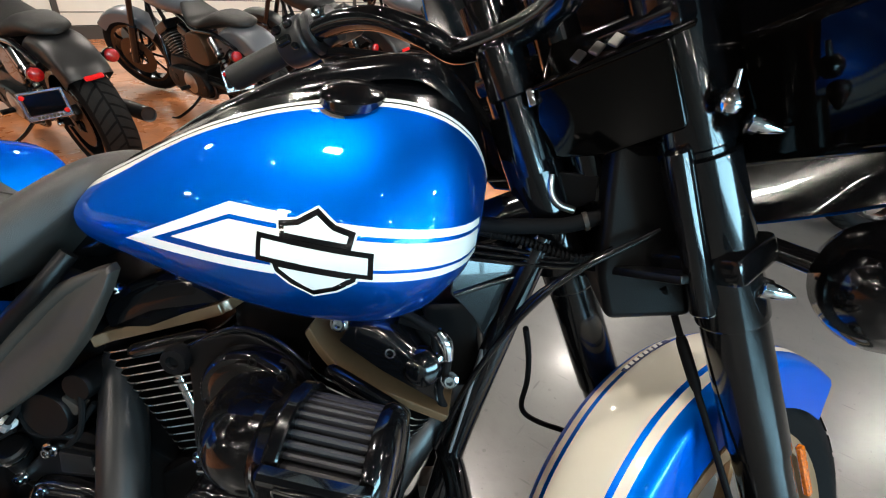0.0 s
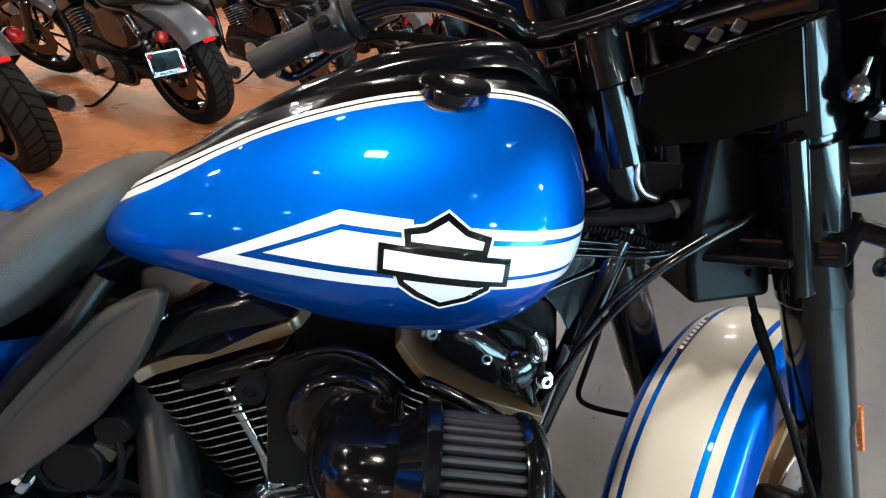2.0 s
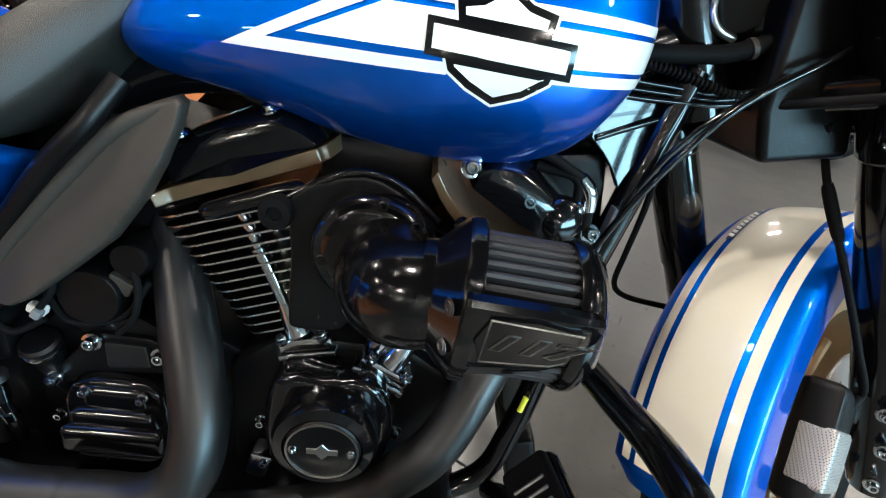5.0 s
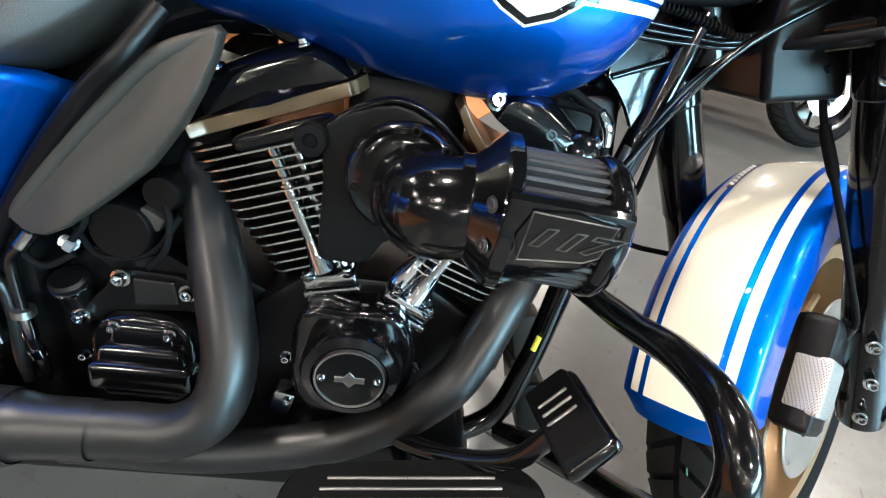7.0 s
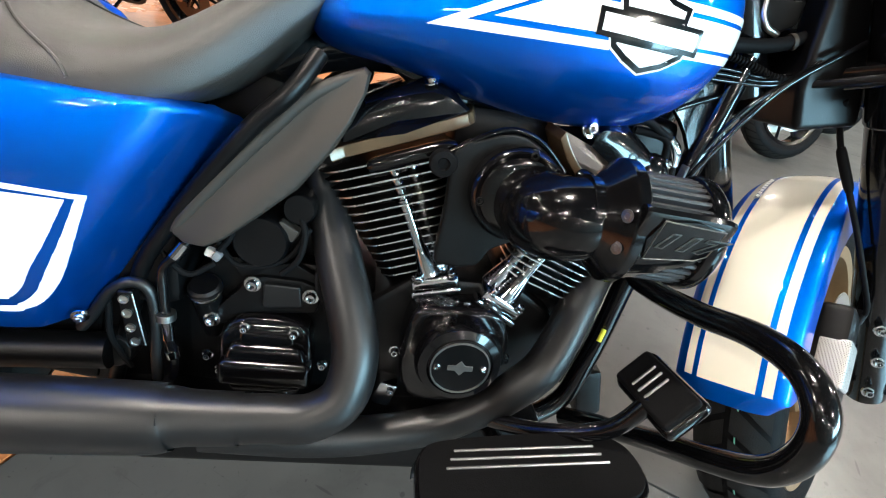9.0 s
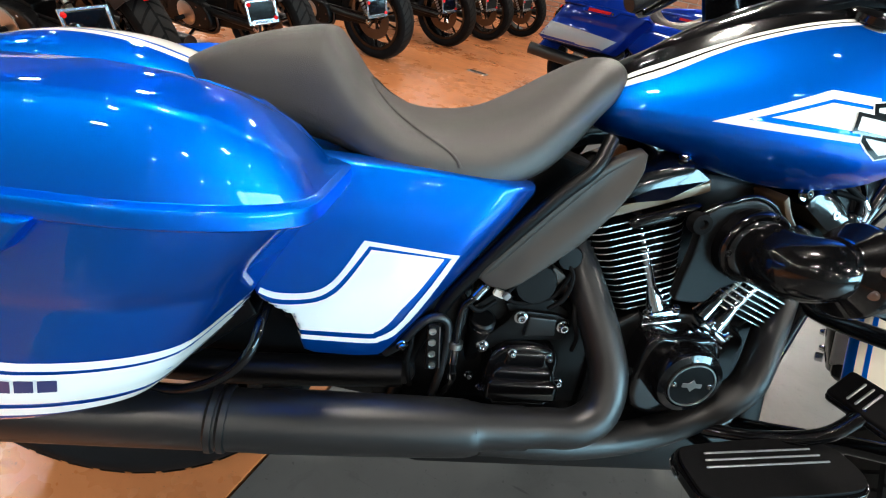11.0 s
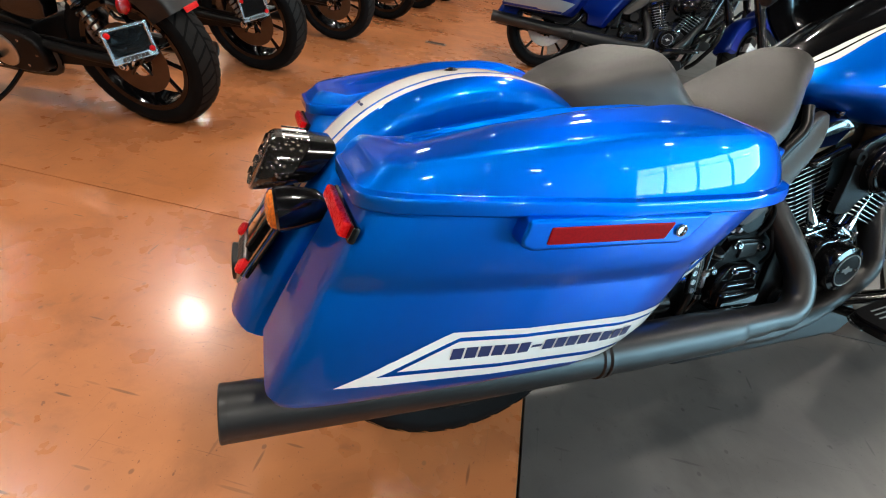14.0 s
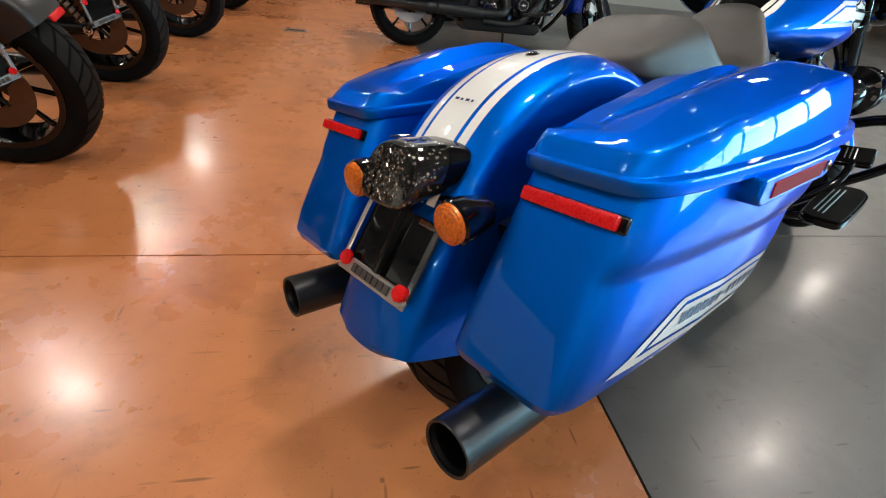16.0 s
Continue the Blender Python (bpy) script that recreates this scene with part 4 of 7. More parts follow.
        for base, top in rods:
            base, top = Vector(base), Vector(top)
            way = (top - base).normalized()
            low = base.lerp(top, 0.62)
            part("pushrod_tube", tube([base, base + way * 0.02, low], [0.0125, 0.0102, 0.0102], 16, 2, False), CHROME, lift)
            part("pushrod_cover", tube([low, low.lerp(top, 0.04), low.lerp(top, 0.05), top], [0.0120, 0.0120, 0.0080, 0.0080], 16, 2, False), CHROME, lift)
            part("tower", tube([base - way * 0.006, base + way * 0.016, base + way * 0.030, base + way * 0.037], [0.0180, 0.0150, 0.0120, 0.0110], 16, 1, False), CHROME, lift)
    # cam cover and timer cover
    cam_cover = part("cam_cover", prism(rounded([(0.872, 0.448), (0.93, 0.452), (0.985, 0.455), (1.012, 0.41), (1.01, 0.345), (0.975, 0.30), (0.92, 0.288), (0.872, 0.305), (0.858, 0.37)], 3), -0.150, -0.09, 0.012, 3), BLACK, root, "gloss black cam cover")
    part("timer_housing", lathe([(0.062, 0), (0.062, 0.022), (0.057, 0.033), (0.046, 0.037), (0.044, 0.030), (0, 0.030)], (0.938, -0.150, 0.387), (0, -1, 0), 40), BLACK, cam_cover)
    part("timer_cover", lathe([(0.0435, 0), (0.0435, 0.006), (0.041, 0.008), (0.0, 0.008)], (0.938, -0.180, 0.387), (0, -1, 0), 40), CAST, cam_cover)
    part("timer_ring", lathe([(0.0415, 0.0), (0.0415, 0.0022), (0.0395, 0.0022), (0.0395, 0.0)], (0.938, -0.1878, 0.387), (0, -1, 0), 40, caps=False), STEEL, cam_cover, "thin polished ring")
    part("badge", prism([(0.9205, 0.383), (0.9205, 0.391), (0.931, 0.391), (0.938, 0.3985), (0.945, 0.391), (0.9555, 0.391), (0.9555, 0.383), (0.945, 0.383), (0.938, 0.3755), (0.931, 0.383)], -0.1895, -0.187, 0.0004, 1), STEEL, cam_cover, "small polished badge without lettering")
    for dx in (-0.0325, 0.0325):
        bolt((0.938 + dx, -0.188, 0.387), (0, -1, 0), cam_cover, 0.004, 0.004)
    for x, z in ((0.851, 0.366), (0.853, 0.295), (0.893, 0.436), (0.945, 0.449), (0.996, 0.424), (1.017, 0.368)):
        bolt((x, -0.128, z), (0, -1, 0), case, 0.0055, 0.012)
    # dark block added to keep the gap behind the front header black
    part("front_filler", prism([(1.03, 0.46), (1.09, 0.545), (1.14, 0.52), (1.155, 0.42), (1.13, 0.31), (1.05, 0.30)], -0.075, 0.09, 0.010, 2), CAST, case)
    part("oil_line_union", moved(rbox((0.03, 0.03, 0.045), Matrix(), 0.006), pose(0.845, -0.12, 0.285, 0, 15, 0)), CHROME, case)
    part("oil_pan", prism([(0.44, 0.255), (1.10, 0.255), (1.12, 0.20), (1.08, 0.165), (0.50, 0.165), (0.44, 0.20)], -0.165, 0.14, 0.012, 2), CAST, root, "flat black oil pan")
    # gearbox with its side covers
    box = part("gearbox", prism([(0.52, 0.24), (0.82, 0.24), (0.82, 0.43), (0.74, 0.47), (0.60, 0.47), (0.52, 0.40)], -0.085, 0.10, 0.012, 2), CAST, root)
    top = [(0.586, 0.366), (0.592, 0.392), (0.628, 0.430), (0.636, 0.448), (0.660, 0.454), (0.712, 0.452), (0.735, 0.444), (0.742, 0.425), (0.734, 0.400), (0.640, 0.392), (0.610, 0.372)]
    part("upper_cover", prism(top, -0.106, -0.08, 0.005, 2), CAST, box)
    part("upper_panel", prism([(0.662, 0.447), (0.712, 0.446), (0.716, 0.412), (0.660, 0.406)], -0.113, -0.10, 0.005, 2), SATIN, box)
    side = rounded([(0.612, 0.372), (0.638, 0.394), (0.717, 0.390), (0.733, 0.355), (0.732, 0.300), (0.705, 0.276), (0.630, 0.273), (0.606, 0.297), (0.604, 0.345)], 3)
    cover = part("side_cover_plate", prism(side, -0.124, -0.08, 0.010, 3), BLACK, box, "gloss black gearbox side cover")
    for zt, zb, w0, w1, y in ((0.388, 0.350, 0.070, 0.082, -0.129), (0.357, 0.328, 0.098, 0.118, -0.137), (0.334, 0.292, 0.126, 0.132, -0.145), (0.298, 0.277, 0.118, 0.098, -0.139)):
        part("rib", prism([(0.671 - w0 / 2, zt), (0.671 + w0 / 2, zt), (0.671 + w1 / 2, zb), (0.671 - w1 / 2, zb)], y, -0.10, 0.010, 4), BLACK, cover)
    for x, z, r, y in ((0.648, 0.443, 0.0080, -0.108), (0.726, 0.431, 0.0080, -0.108), (0.593, 0.381, 0.0078, -0.108), (0.583, 0.314, 0.0055, -0.100), (0.642, 0.384, 0.0052, -0.126), (0.708, 0.379, 0.0052, -0.126), (0.748, 0.313, 0.0055, -0.105), (0.602, 0.300, 0.004, -0.112), (0.65, 0.270, 0.004, -0.118), (0.70, 0.272, 0.004, -0.118)):
        bolt((x, y, z), (0, -1, 0.05), box, r, 0.011)
    part("filler_cap", lathe([(0.017, -0.09), (0.019, -0.01), (0.022, 0.0), (0.022, 0.010), (0.018, 0.014), (0.0, 0.014)], (0.585, -0.105, 0.424), (0, -0.4, 1), 20), CAST, box)
    part("filler_rim", lathe([(0.0205, 0), (0.0228, 0.0), (0.0228, 0.003), (0.0205, 0.003)], (0.585, -0.106, 0.424), (0, -0.4, 1), 24), CHROME, box)
    part("starter_cap", lathe([(0.037, 0), (0.037, 0.05), (0.033, 0.056), (0, 0.056)], (0.658, -0.06, 0.506), (0, -1, 0.05), 28), CAST, box)
    part("pivot_cap", lathe([(0.027, 0), (0.027, 0.04), (0.024, 0.044), (0, 0.044)], (0.460, -0.07, 0.314), (0, -1, 0.05), 24), SATIN, box)
    if detail:
        strip = part("terminal_strip", prism([(0.490, 0.434), (0.508, 0.434), (0.519, 0.352), (0.496, 0.348)], -0.142, -0.132, 0.002, 1), CAST, box)
        for x, z in ((0.4985, 0.423), (0.5005, 0.402), (0.503, 0.380), (0.5065, 0.358)):
            part("terminal", lathe([(0.0062, 0), (0.0062, 0.003), (0.0045, 0.003), (0.004, 0.001), (0, 0.001)], (x, -0.142, z), (0, -1, 0), 16), STEEL, strip)
        part("strip_edge", tube([(0.509, -0.143, 0.432), (0.519, -0.143, 0.354)], 0.0012, 6, 1, False), STEEL, strip)
        part("cable", tube([(0.43, -0.12, 0.36), (0.45, -0.13, 0.385), (0.478, -0.132, 0.427), (0.503, -0.13, 0.442), (0.523, -0.128, 0.430), (0.528, -0.128, 0.385), (0.524, -0.128, 0.325), (0.52, -0.12, 0.28)], 0.0075, 10), SATIN, box)
        part("oil_hose", tube([(0.585, -0.10, 0.525), (0.576, -0.125, 0.510), (0.560, -0.13, 0.487), (0.543, -0.13, 0.465), (0.541, -0.13, 0.431), (0.542, -0.13, 0.393), (0.544, -0.13, 0.354), (0.548, -0.128, 0.322), (0.538, -0.115, 0.28)], 0.0065, 12), BLACK, box)
        for a, b, r in (((0.571, -0.127, 0.503), (0.558, -0.130, 0.484), 0.0085), ((0.542, -0.13, 0.399), (0.542, -0.13, 0.389), 0.0125), ((0.5425, -0.13, 0.388), (0.544, -0.13, 0.358), 0.0085), ((0.545, -0.13, 0.340), (0.547, -0.129, 0.328), 0.0095)):
            part("hose_fitting", tube([a, b], r, 14, 1, False), CHROME if r < 0.012 else STEEL, box)
        part("wire_plug", moved(rbox((0.011, 0.010, 0.013), Matrix(), 0.003), pose(0.609, -0.128, 0.490, 0, 35, 0)), SILVER, box, "pale wire plug")
        for pts in ([(0.61, -0.125, 0.495), (0.625, -0.12, 0.52), (0.62, -0.11, 0.55)], [(0.70, -0.10, 0.555), (0.715, -0.115, 0.53), (0.709, -0.12, 0.493), (0.687, -0.118, 0.467)], [(0.60, -0.11, 0.47), (0.57, -0.12, 0.455), (0.545, -0.12, 0.475), (0.53, -0.11, 0.50)], [(0.46, -0.10, 0.45), (0.47, -0.125, 0.40), (0.468, -0.125, 0.35), (0.48, -0.11, 0.29)], [(0.74, -0.10, 0.50), (0.735, -0.12, 0.46), (0.75, -0.12, 0.42), (0.76, -0.10, 0.38)]):
            part("cable", tube(pts, 0.0042, 8), RUBBER, box)
        part("solenoid", lathe([(0.022, 0), (0.022, 0.045), (0.019, 0.05), (0, 0.05)], (0.705, -0.06, 0.556), (0, -1, 0.05), 22), CAST, box)
        part("bracket", prism([(0.62, 0.46), (0.70, 0.475), (0.735, 0.455), (0.735, 0.44), (0.63, 0.445)], -0.098, -0.085, 0.003), CAST, box)
        part("connector", rbox((0.030, 0.02, 0.02), pose(0.690, -0.10, 0.525, 0, 30, 0), 0.004), PLASTIC, box)
        part("cable", tube([(0.60, -0.10, 0.50), (0.63, -0.11, 0.47), (0.69, -0.11, 0.485), (0.72, -0.10, 0.53)], 0.004, 8), RUBBER, box)
        part("clip", rbox((0.02, 0.012, 0.012), pose(0.60, -0.115, 0.487, 0, 20, 0), 0.003), WHITE, box)
    return case


def air_cleaner(root, detail):
    """A cone-shaped intake: back plate, elbow, shield, pleated filter and a cowl with a number plate."""
    back = part("air_cleaner", lathe([(0.060, 0), (0.060, 0.030), (0.058, 0.035), (0.054, 0.038), (0.048, 0.0365), (0.040, 0.041), (0.0, 0.041)], (0.972, -0.125, 0.628), (0, -1, 0), 44), BLACK, root, "gloss black high-flow air cleaner")
    plate_line = rounded([(0.888, 0.668), (0.888, 0.60), (0.885, 0.527), (0.894, 0.514), (0.943, 0.517), (0.957, 0.543), (1.005, 0.570), (1.030, 0.610), (1.030, 0.655), (0.992, 0.688), (0.957, 0.699), (0.922, 0.688)], 2)
    part("bracket", prism(plate_line, -0.138, -0.118, 0.005, 2), CAST, back, "satin black back plate")
    part("mount_knob", lathe([(0.0165, 0), (0.0175, 0.012), (0.0155, 0.018), (0.008, 0.019), (0.006, 0.014), (0, 0.014)], (0.876, -0.132, 0.652), (0, -1, 0.05), 28), RUBBER, back)
    part("mount_arm", tube([(0.884, -0.130, 0.664), (0.922, -0.134, 0.690), (0.957, -0.134, 0.702), (0.995, -0.132, 0.691), (1.034, -0.128, 0.658)], [0.0035, 0.0038, 0.0038, 0.0038, 0.0035], 10), BLACK, back)
    bend = [(0.990, -0.130, 0.622), (0.990, -0.175, 0.622), (0.9915, -0.192, 0.6225), (0.996, -0.206, 0.624), (1.003, -0.218, 0.6265), (1.011, -0.227, 0.630), (1.020, -0.232, 0.633), (1.034, -0.234, 0.636)]
    part("elbow", tube(bend, [0.048, 0.0485, 0.049, 0.049, 0.0485, 0.0475, 0.046, 0.0445], 36, 4), BLACK, back, "gloss black intake elbow")
    axis = Vector((1.0, -0.05, -0.03)).normalized()
    front = Vector((-0.05, -1.0, 0)).normalized()
    high = front.cross(axis)
    high = high if high.z > 0 else -high
    o = Vector((1.024, -0.232, 0.638))

    def at(h, f, u):
        return o + axis * h + front * f + high * u

    part("shield", lathe([(0.0445, -0.004), (0.0450, 0.006), (0.0465, 0.008), (0.0645, 0.026), (0.0675, 0.0285), (0.0685, 0.031), (0.0685, 0.040), (0.0670, 0.042), (0.056, 0.042)], tuple(o), axis, 44), BLACK, back, "gloss black filter shield", sharp=14)
    rings = [[at(h, math.cos(2 * math.pi * k / 144) * r, math.sin(2 * math.pi * k / 144) * r) for k in range(144) for r in (0.0588 - 0.0095 * (0.0, 0.12, 1.0, 0.12)[k % 4],)] for h in (0.038, 0.041, 0.114, 0.117)]
    part("filter", loft(rings), PLEAT, back, "grey pleated filter cloth", sharp=20)
    part("end_cap", lathe([(0.050, -0.004), (0.0615, 0.0), (0.0640, 0.006), (0.0630, 0.013), (0.056, 0.022), (0.040, 0.027), (0.0, 0.029)], tuple(at(0.114, 0, 0)), axis, 40), BLACK, back, "gloss black end cap")
    # the cowl: a flat leaning front, then wrapped under the filter
    outer = [(0.062, 0.041), (0.072, 0.041), (0.0755, 0.037), (0.0745, 0.030), (0.058, -0.022), (0.055, -0.029), (0.047, -0.043), (0.034, -0.056), (0.016, -0.066), (-0.006, -0.069)]
    inner = [(-0.006, -0.063), (0.014, -0.060), (0.030, -0.051), (0.042, -0.040), (0.050, -0.027), (0.0535, -0.020), (0.0625, 0.010), (0.060, 0.036)]
    rings = []
    for h, g in ((0.030, 0.97), (0.033, 1.0), (0.080, 1.0), (0.100, 0.995), (0.112, 0.97), (0.122, 0.93), (0.128, 0.88)):
        lift_ = 1.0 - 0.42 * max(0.0, (h - 0.035) / 0.093)
        rings.append([at(h - max(0.0, -u) * 0.12 * (h > 0.1), f * g, u * g * (lift_ if u < 0 else 1.0)) for f, u in outer + inner])
    cowl = part("cowl", loft(rings), BLACK, back, "gloss black cowl under the filter", sharp=16)
    lean = math.atan2(0.0165, 0.052)
    out = (front * math.cos(lean) - high * math.sin(lean)).normalized()
    rise = (high * math.cos(lean) + front * math.sin(lean)).normalized()
    mid = at(0.075, 0.0665, 0.005)
    m = Matrix.Translation(mid) @ Matrix((axis, -out, rise)).transposed().to_4x4()
    edge = [(-0.027, 0.0275), (0.037, 0.0255), (0.034, -0.006), (0.024, -0.0130), (-0.027, -0.0205)]
    part("badge_plate", moved(prism(rounded(edge, 2), -0.0022, 0.004, 0.0010, 2), m), BLACK, cowl, "gloss black number plate with a fine rim")
    part("badge_rim", moved(tube([(x, -0.0022, z) for x, z in edge + edge[:1]], 0.0008, 6, 1, False), m), DULL, cowl)
    text = bpy.data.curves.new("number", "FONT")
    text.body, text.size, text.extrude, text.align_x, text.align_y = "117", 0.031, 0.0004, "CENTER", "CENTER"
    text.shear = 0.3
    text.offset = 0.0016
    text.materials.append(DULL)
    ob = new("number", text)
    ob.parent = cowl
    ob.matrix_local = m @ pose(0.004, -0.0026, 0.0045, 90, 0, 0) @ Matrix.Diagonal((1.42, 0.80, 1, 1))
    ob["label"] = "etched displacement number"
    core = text.copy()
    core.offset = 0.0003
    core.materials.clear()
    core.materials.append(BLACK)
    ob = new("number_fill", core)
    ob.parent = cowl
    ob.matrix_local = m @ pose(0.004, -0.0030, 0.0045, 90, 0, 0) @ Matrix.Diagonal((1.42, 0.80, 1, 1))
    if detail:
        for f, u in ((0.0585, 0.024), (0.0585, -0.010)):
            bolt(at(0.020, f, u), front * 0.55 - axis, back, 0.0048, 0.002, DULL)
        for x, z in ((0.980, 0.680), (0.925, 0.617), (1.012, 0.664)):
            bolt((x, -0.158, z), (0, -1, 0), back, 0.0055, 0.006, CAST)
    return back


def exhaust(root):
    part("rear_header", tube([(0.722, 0.01, 0.622), (0.724, -0.030, 0.600), (0.734, -0.062, 0.556), (0.747, -0.082, 0.524), (0.762, -0.107, 0.487), (0.781, -0.139, 0.440), (0.796, -0.172, 0.385), (0.786, -0.197, 0.332), (0.745, -0.209, 0.305), (0.69, -0.208, 0.300), (0.655, -0.21, 0.299)], [0.022, 0.024, 0.027, 0.030] + [0.032] * 7, 20, 6), SATIN, root, "satin black heat-shielded exhaust header")
    part("front_header", tube([(1.205, 0.03, 0.60), (1.180, -0.031, 0.550), (1.148, -0.071, 0.500), (1.116, -0.110, 0.450), (1.086, -0.145, 0.404), (1.062, -0.164, 0.374), (1.034, -0.167, 0.342), (1.000, -0.160, 0.302), (0.93, -0.158, 0.257), (0.84, -0.165, 0.238), (0.74, -0.175, 0.236), (0.60, -0.18, 0.245)], [0.024, 0.027] + [0.029] * 5 + [0.028] * 5, 20, 6), SATIN, root, "satin black front exhaust header")
    for side in (-1, 1):
        line = [(0.66, -0.21, 0.299), (0.60, -0.212, 0.299), (0.575, -0.212, 0.298), (0.54, -0.214, 0.297), (0.30, -0.222, 0.301), (0.225, -0.226, 0.304), (0.0, -0.231, 0.311), (-0.25, -0.237, 0.322), (-0.434, -0.242, 0.331)]
        rad = [0.034, 0.035, 0.039, 0.0445, 0.0455, 0.0435, 0.0435, 0.043, 0.042]
        bm = tube(line, rad, 24, 5, caps=False)
        m = part("muffler", bm if side < 0 else mirrored(bm), SATIN, root, "long satin black muffler")
        lip = lathe([(0.042, 0.0), (0.0425, -0.008), (0.041, -0.010), (0.0375, -0.008), (0.0365, 0.004)], (-0.434, -0.242, 0.331), (0.998, 0.03, -0.05), 28, caps=False)
        bore = lathe([(0.0372, -0.006), (0.0362, 0.03), (0.036, 0.22), (0.0, 0.22)], (-0.434, -0.242, 0.331), (0.998, 0.03, -0.05), 28, caps=False)
        part("tip", lip if side < 0 else mirrored(lip), SATIN, m)
        part("bore", bore if side < 0 else mirrored(bore), CAST, m, "sooty black pipe bore")
        for cx in (0.214, 0.198):
            clamp = tube([(cx + 0.006, -0.2265, 0.3045), (cx + 0.004, -0.2265, 0.3045), (cx - 0.004, -0.2268, 0.305), (cx - 0.006, -0.2268, 0.305)], [0.043, 0.0468, 0.0468, 0.043], 28, 1, False)
            part("clamp", clamp if side < 0 else mirrored(clamp), SATIN, m, "raised clamp ring round the muffler")


def chassis(root, detail):
    fr = part("frame", tube([(1.287, -0.035, 0.83), (1.259, -0.05, 0.72), (1.215, -0.06, 0.52), (1.185, -0.07, 0.34), (1.14, -0.08, 0.235), (1.0, -0.10, 0.205), (0.7, -0.11, 0.205), (0.45, -0.11, 0.215)], 0.017, 14), BLACK, root, "gloss black tubular frame")
    part("down_tube", tube([(1.275, 0.035, 0.83), (1.245, 0.05, 0.72), (1.215, 0.06, 0.52), (1.185, 0.07, 0.34), (1.14, 0.08, 0.235), (1.0, 0.10, 0.205), (0.7, 0.11, 0.205), (0.45, 0.11, 0.215)], 0.017, 14), BLACK, fr)
    part("backbone", tube([(1.28, 0, 0.86), (1.15, 0, 0.80), (0.95, 0, 0.765), (0.74, 0, 0.755), (0.62, 0, 0.70), (0.42, 0, 0.60)], 0.028, 14), BLACK, fr)
    part("seat_rail", tube([(0.72, -0.10, 0.750), (0.695, -0.125, 0.708), (0.655, -0.128, 0.666), (0.603, -0.128, 0.600), (0.558, -0.125, 0.535), (0.516, -0.12, 0.465), (0.48, -0.10, 0.36), (0.45, -0.10, 0.25)], 0.011, 12), CAST, fr)
    # dark block added to fill the gap below the neck, which reads black
    part("neck_filler", rbox((0.075, 0.09, 0.13), pose(1.195, 0.0, 0.665, 0, -10, 0), 0.012, 2), CAST, fr)
    part("neck", tube([(1.235, 0, 0.97), (1.325, 0, 0.785)], 0.036, 20, 1, False), BLACK, fr)
    for s in (-1, 1):
        g = prism([(1.185, 0.800), (1.285, 0.800), (1.269, 0.772), (1.232, 0.699), (1.219, 0.720), (1.203, 0.737), (1.185, 0.752)], -0.006, 0.006, 0.002)
        for v in g.verts:
            v.co.y += -0.052 + 0.284 * (v.co.x - 1.23) + 0.146 * (v.co.z - 0.75)
        part("gusset", g if s < 0 else mirrored(g), BLACK, fr, "gloss black steering neck plate")
    part("gusset_rim", tube([(1.190, -0.068, 0.752), (1.222, -0.058, 0.764), (1.255, -0.050, 0.776), (1.290, -0.040, 0.787)], 0.0042, 10), BLACK, fr)
    part("swing_arm", tube([(0.46, -0.115, 0.32), (0.2, -0.125, 0.315), (-0.02, -0.13, 0.327)], 0.026, 12), CAST, root)
    part("swing_arm", tube([(0.46, 0.115, 0.32), (0.2, 0.125, 0.315), (-0.02, 0.13, 0.327)], 0.026, 12), CAST, root)
    part("belt_guard", prism([(0.42, 0.24), (0.45, 0.40), (0.20, 0.46), (0.12, 0.30)], -0.09, 0.09, 0.01), CAST, root)
    part("saddlebag_guard", tube([(0.05, -0.20, 0.350), (0.129, -0.225, 0.350), (0.180, -0.235, 0.366), (0.222, -0.235, 0.395), (0.246, -0.228, 0.428), (0.252, -0.20, 0.455), (0.255, -0.12, 0.47)], 0.0075, 12), BLACK, root, "gloss black saddlebag guard tube")
    for s in (-1, 1):
        pts = [(1.205, -0.05, 0.505), (1.225, -0.10, 0.495), (1.24, -0.20, 0.512), (1.24, -0.29, 0.540), (1.24, -0.355, 0.545), (1.24, -0.393, 0.522), (1.24, -0.400, 0.478), (1.24, -0.377, 0.428), (1.238, -0.322, 0.380), (1.225, -0.24, 0.325), (1.205, -0.15, 0.262), (1.17, -0.08, 0.215)]
        part("engine_guard", tube([(x, y * -s, z) for x, y, z in pts], 0.0165, 16), BLACK, root, "gloss black engine guard loop")
    if detail:
        part("yellow_tag", tube([(1.187, -0.086, 0.405), (1.181, -0.092, 0.385)], 0.004, 8, 1, False), YELLOW, fr)
        part("horn", moved(rbox((0.05, 0.05, 0.09), Matrix(), 0.012), pose(1.20, 0.02, 0.34, 0, -15, 0)), PLASTIC, fr)
        part("regulator", moved(rbox((0.05, 0.13, 0.10), Matrix(), 0.01), pose(1.215, 0.0, 0.25, 0, -15, 0)), CAST, fr)


